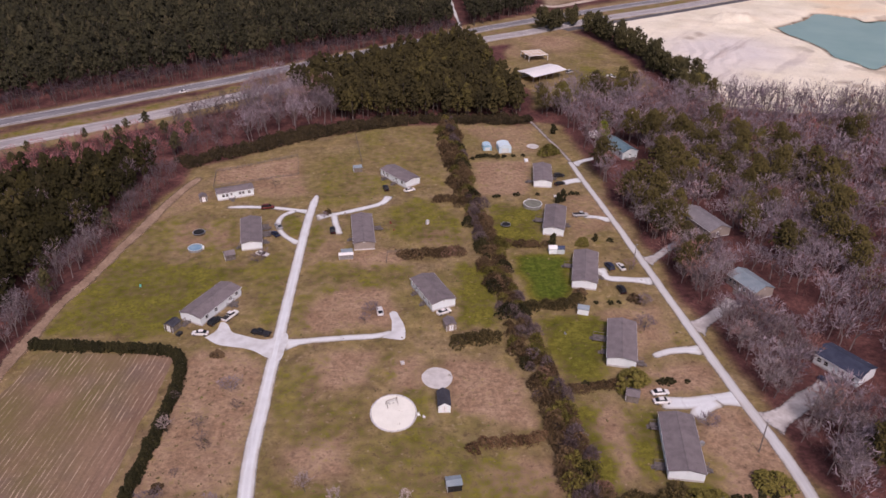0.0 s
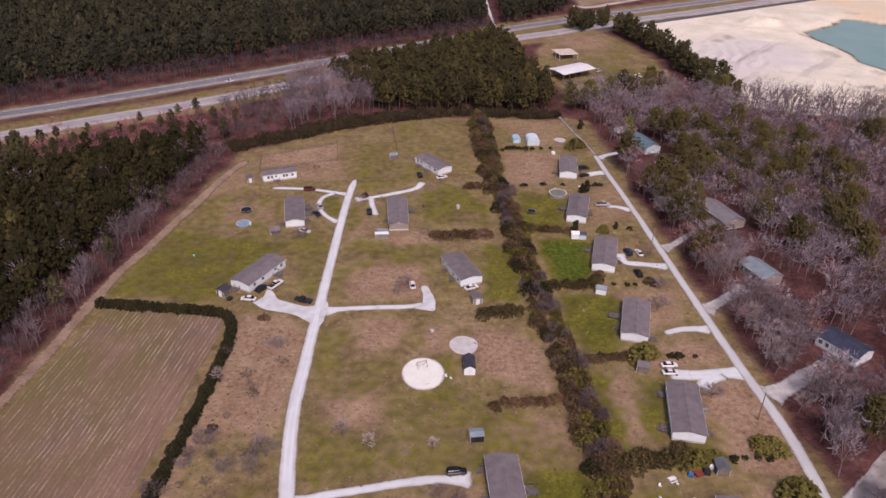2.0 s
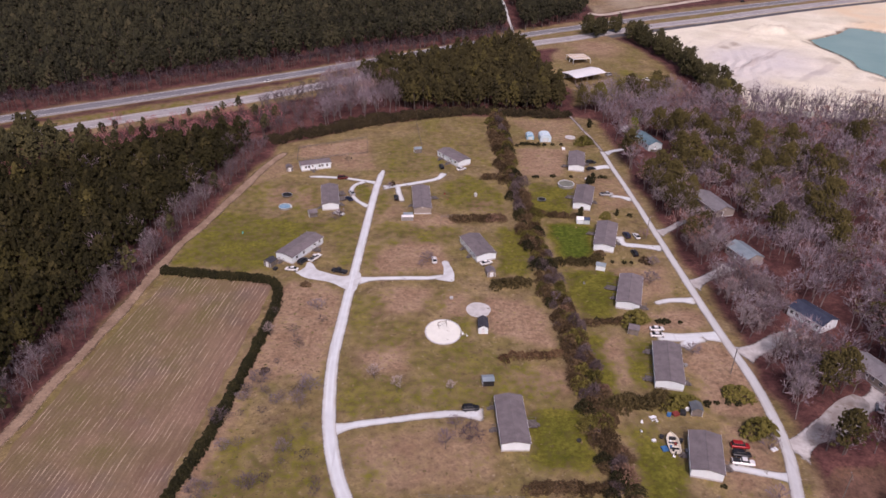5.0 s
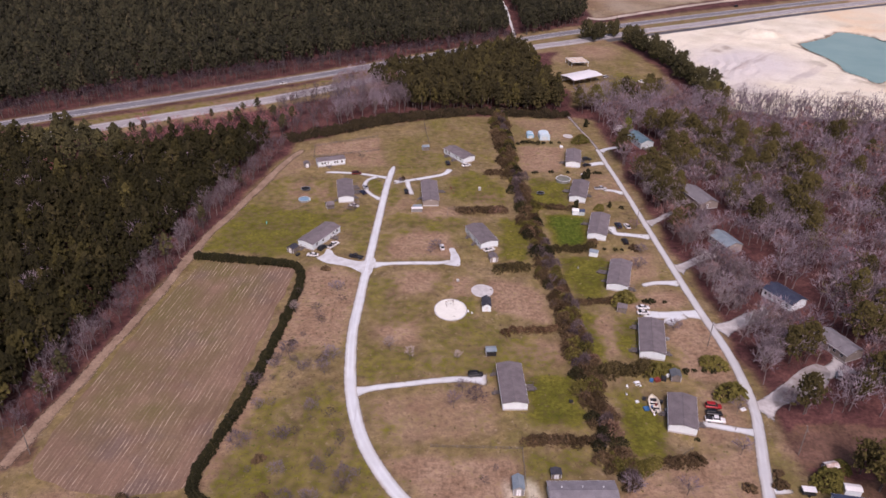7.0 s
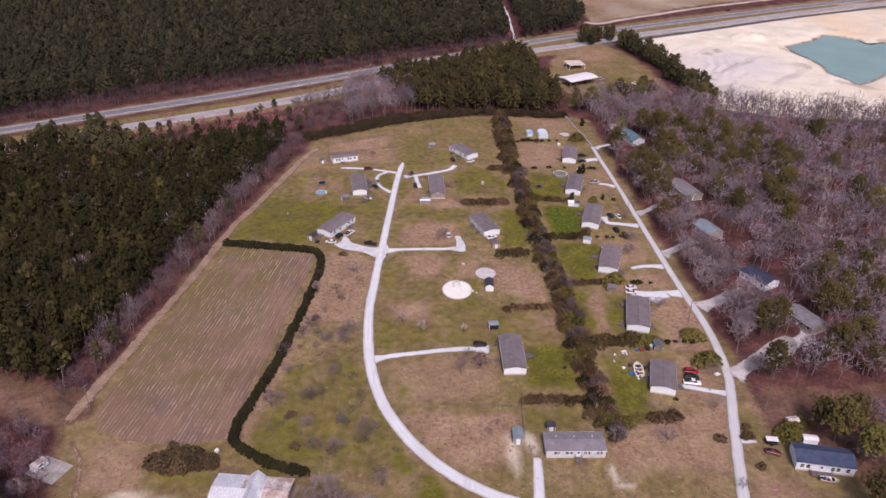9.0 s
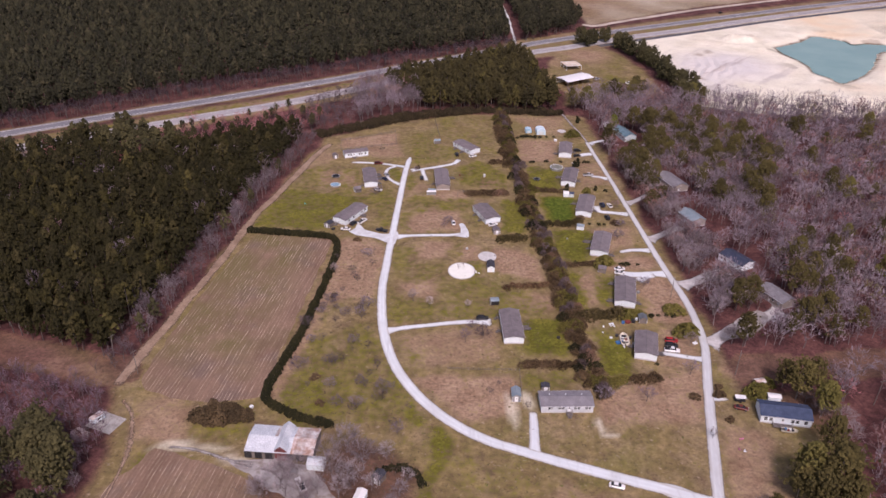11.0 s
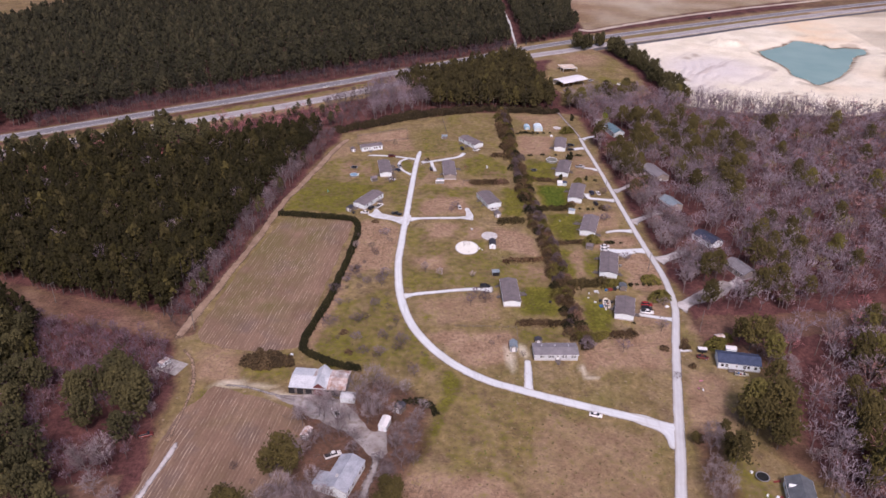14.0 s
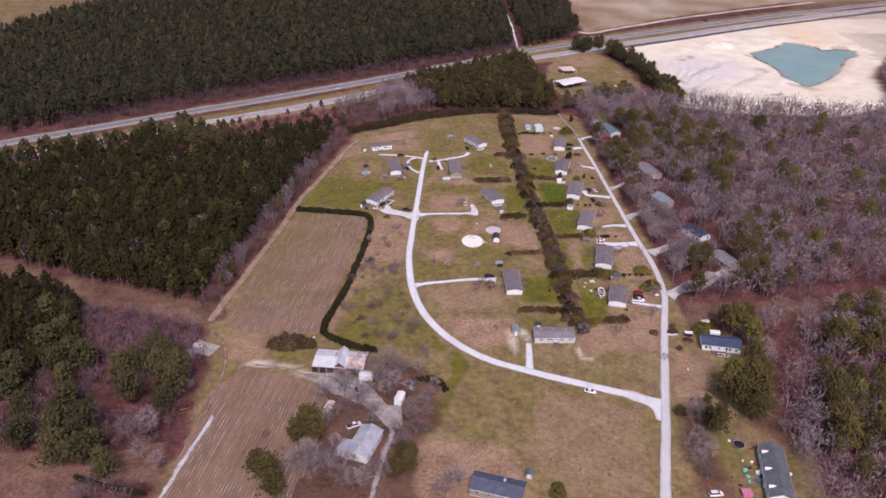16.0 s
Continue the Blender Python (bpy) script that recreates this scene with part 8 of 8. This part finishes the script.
for x, y, t, mt in [(34.4, 47.4, 60, "trim"), (30.2, 47, 10, "trim"), (29.2, 43.6, 100, "trim"), (35.2, 34.6, 40, "trim"), (-15.6, 86.6, 30, "trim"), (-14.4, 85.8, 80, "trim"), (60, -18, 30, "trim"), (58.6, -17, 100, "pink_tarp"), (28, 116, 40, "grey_metal"), (-18, 186, 20, "red_plastic"), (-17, 181, 90, "red_plastic"), (64, -68, 10, "trim"), (62.6, -73, 40, "teal_plastic"), (-96, 151, 10, "teal_plastic")]:
    chair(x, y, t, "small plastic lawn chair standing on grass", mt)
for nm, x, y, a, b, c, mt, lab, cat in [
        ("tarp_bundle", 33.6, 37.4, 1.6, 1.6, 0.5, "blue_tarp", "folded bright blue tarpaulin beside a boat", "tarpaulin"), ("storage_bin", 40.2, 50.2, 1.8, 1.4, 0.8, "red_plastic", "faded red storage bin in a cluttered yard", "bin"), ("storage_bin", 42.4, 50.6, 1.6, 1.4, 1.0, "dark_metal", "dark storage bin in a cluttered yard", "bin"),
        ("storage_bin", 38.4, 50, 1.2, 1.0, 0.7, "blue_tarp", "blue storage bin in a cluttered yard", "bin"), ("storage_bin", 44, 52.2, 1.0, 1.0, 0.9, "trim", "white storage bin by a shed", "bin"), ("tarp_bundle", 59.8, -82.6, 3.2, 2.6, 1.6, "pink_tarp", "pink tarpaulin over stacked yard goods", "tarpaulin"),
        ("storage_bin", 68, -69, 1.4, 1.0, 0.7, "red_plastic", "red toy bin beside the house", "bin"), ("storage_bin", 63.2, -75, 1.2, 1.2, 0.6, "teal_plastic", "turquoise toy bin on grass", "bin"), ("storage_bin", 67.2, -73.4, 1.0, 1.4, 0.8, "trim", "white bin beside the house", "bin"), ("storage_bin", 66, -77, 1.3, 1.0, 0.8, "blue_tarp", "blue bin beside the house", "bin"),
        ("storage_bin", 65.4, -71, 0.9, 0.9, 0.5, "dark_metal", "dark crate on grass", "bin"), ("air_conditioner", -1.0, 47.6, 0.9, 0.9, 0.9, "grey_metal", "grey outdoor air conditioner", "air conditioner"), ("air_conditioner", 49.4, 71, 0.9, 0.9, 0.9, "grey_metal", "grey outdoor air conditioner", "air conditioner"),
        ("storage_bin", 12, 40.4, 0.7, 1.0, 0.8, "dark_metal", "dark bin standing on the lawn", "bin"), ("storage_bin", 62, 37, 1.6, 1.1, 0.4, "trim", "white board heap beside the lane", "boards"), ("storage_bin", -5, 185, 0.9, 0.9, 1.6, "skirt", "pale well housing on the lawn", "well cover"),
        ("storage_bin", -93.6, 3.2, 0.9, 0.9, 0.9, "trim", "white water tank beside the barn", "tank"), ("storage_bin", -79.6, 125.2, 1.6, 1.2, 0.8, "dark_metal", "dark heap of yard goods by a shed", "bin"), ("storage_bin", -83, 130.8, 1.4, 1.0, 0.9, "grey_metal", "grey bin by a shed", "bin"),
        ("storage_bin", -18.4, 107, 0.9, 0.9, 0.7, "skirt", "pale well cover on the lawn", "well cover"), ("storage_bin", 45.6, 202.8, 0.8, 0.8, 0.8, "trim", "white bin by a fence", "bin"), ("storage_bin", 41.4, 237.8, 2.0, 1.4, 0.8, "trim", "white storage box by a mobile home", "bin")]:
    crate(nm, x, y, a, b, c, mt, lab, cat, rng.uniform(0, 90))

for x, y, a, b, c, mt, lab in [(66.9, -68.6, 0.9, 0.8, 0.7, "trim", "white bin in a cluttered yard"), (68.4, -72.5, 1.2, 0.9, 0.8, "siding_blue", "pale blue storage box beside the house"), (65.6, -76.3, 0.8, 0.8, 0.6, "blue_tarp", "blue crate in a cluttered yard"),
                               (63.3, -72, 1.5, 1.1, 0.6, "teal_plastic", "turquoise toy box on grass"), (62.8, -77.1, 1.1, 0.8, 0.5, "teal_plastic", "turquoise toy bin on grass"), (69.5, -61.9, 2.4, 0.6, 0.3, "red_plastic", "faded red board lying on grass"),
                               (62.6, -58.2, 0.7, 0.7, 0.8, "trim", "white bin beside a trampoline"), (68, -75.1, 0.8, 1.1, 0.9, "dark_metal", "dark crate against the house"), (67.1, -79.3, 0.9, 0.9, 0.7, "trim", "white bin in a cluttered yard"), (57.7, -75, 0.6, 0.6, 0.5, "wood", "brown crate on grass"),
                               (59.3, -78.8, 1.2, 0.5, 0.5, "dark_metal", "dark crate on grass"), (78.1, -74.1, 1.1, 0.7, 0.6, "trim", "white bin behind the house"), (64.6, -70.4, 0.6, 0.9, 0.5, "wood", "brown crate in a cluttered yard"), (61, -12.4, 1.4, 0.4, 0.3, "pink_tarp", "pale pink board lying on grass"), (31.6, 40.4, 0.9, 0.7, 0.5, "trim", "white crate beside a boat"),
                               (34, 41.6, 1.1, 1.0, 0.7, "dark_metal", "dark bin beside a boat"), (38.6, 40, 1.0, 0.9, 1.0, "dark_metal", "dark bin behind a mobile home"), (39.2, 36.4, 0.9, 0.9, 0.8, "grey_metal", "grey bin behind a mobile home")]:
    crate("storage_bin", x, y, a, b, c, mt, lab, "bin", rng.uniform(0, 90))
utility_pole(111, 3, 10.5, 20, 2.0)

# utility trailer and mower
ut = thing("utility_trailer", pose(67, 5.4, 0, 0, 0, -8), "open utility trailer with a white top", "trailer")
part("deck", Geo().box(-1.7, 1.7, -0.95, 0.95, 0.5, 0.62), M["dark_metal"], ut)
part("top", Geo().box(-1.75, 1.75, -1.0, 1.0, 1.75, 1.85, taper=0.06), M["white_metal"], ut)
for sx in (-1.6, 1.6):
    for sy in (-0.9, 0.9):
        part("post", Geo().box(sx - 0.04, sx + 0.04, sy - 0.04, sy + 0.04, 0.6, 1.78), M["dark_metal"], ut)
for sy in (-1.05, 1.05):
    part("wheel", Geo().cyl(0.33, 0.33, -0.1, 0.1, 12, pose(0, sy, 0.33, 90)), M["rubber"], ut)

# slab with a derelict caravan at the wood's edge
M["old_concrete"] = paint("stained_concrete", (0.30, 0.28, 0.26), (0.44, 0.42, 0.40), 0.5, 0.95, 3, fine=0.2)
sl = thing("concrete_slab", pose(-137.6, -3.4, 0, 0, 0, -24), "cracked pale concrete slab at the wood's edge", "slab")
part("slab", Geo().box(-5.2, 4.6, -3.8, 3.8, -0.1, 0.14, taper=0.05), M["old_concrete"], sl)
cv = thing("caravan", pose(-140.6, -2.6, 0.14, 0, 0, 58), "small derelict caravan with a rusty roof", "caravan")
part("body", Geo().box(-2.1, 2.1, -1.1, 1.1, 0.4, 2.2, taper=0.1), M["siding"], cv)
part("roof", Geo().box(-2.05, 2.05, -1.05, 1.05, 2.2, 2.32, taper=0.12), M["metal_rust"], cv)
part("window", Geo().box(-0.6, 0.6, -1.12, -1.0, 1.2, 1.7), M["glass"], cv)
for sy in (-1.0, 1.0):
    part("wheel", Geo().cyl(0.32, 0.32, -0.1, 0.1, 12, pose(0, sy, 0.32, 90)), M["rubber"], cv)

# ---------------------------------------------------------------- clearing by the highway
ps = thing("pole_barn", pose(73, 351.6, 0, 0, 0, 31), "open pole barn with a bright white metal roof", "barn")
L, W = 25.0, 13.0
part("roof", Geo().prism(gable(L, W, 4.2, 5.0, 0.4, 0.12), -L / 2, L / 2), M["white_metal"], ps)
for px in np.linspace(-L / 2 + 0.3, L / 2 - 0.3, 6):
    for py in (-W / 2 + 0.2, W / 2 - 0.2):
        part("post", Geo().box(px - 0.12, px + 0.12, py - 0.12, py + 0.12, -0.1, 4.2), M["pole"], ps)
part("back_wall", Geo().box(-L / 2, L / 2, W / 2 - 0.15, W / 2, 0, 4.1), M["metal_pale"], ps)
for px in (-8, -2, 5):
    crate("hay_bale", 73 + px * 0.86 + 1, 351.6 + px * 0.5, 2.4, 2.2, 1.8, "wood", "brown bale stacked under the pole barn", "bale", 31)
M["shelter_panel"] = paint("sun_bleached_tan_panel", (0.60, 0.48, 0.36), (0.72, 0.62, 0.50), 0.4, 0.6, 4, fine=0.1)
rk = thing("pole_shelter", pose(77, 390, 0, 0, 0, 12), "open shelter with tan roof panels in a white frame", "shelter")
for ix in range(4):
    for iy in range(2):
        part("roof_panel", Geo().box(-6 + ix * 3 + 0.15, -3 + ix * 3 - 0.15, -6 + iy * 6 + 0.15, iy * 6 - 0.15, 3.3, 3.38), M["shelter_panel"], rk)
for k in range(5):
    part("frame_rail", Geo().box(-6.1 + k * 3, -5.9 + k * 3, -6.1, 6.1, 3.24, 3.44), M["trim"], rk)
for k in range(3):
    part("frame_beam", Geo().box(-6.1, 6.1, -6.1 + k * 6, -5.9 + k * 6, 3.2, 3.42), M["trim"], rk)
for sx in (-6, 6):
    for sy in (-6, 0, 6):
        part("post", Geo().box(sx - 0.1, sx + 0.1, sy - 0.1, sy + 0.1, -0.1, 3.3), M["trim"], rk)
car("pickup", "white", 112.4, 350, 150, "white pickup truck on the clearing")
car("suv", "silver", 91, 360, 40, "silver car beside the pole barn")
car("suv", "black", 262, 586, 30, "dark car on the highway")
car("sedan", "white", -118, 338, 211, "white car on the highway")
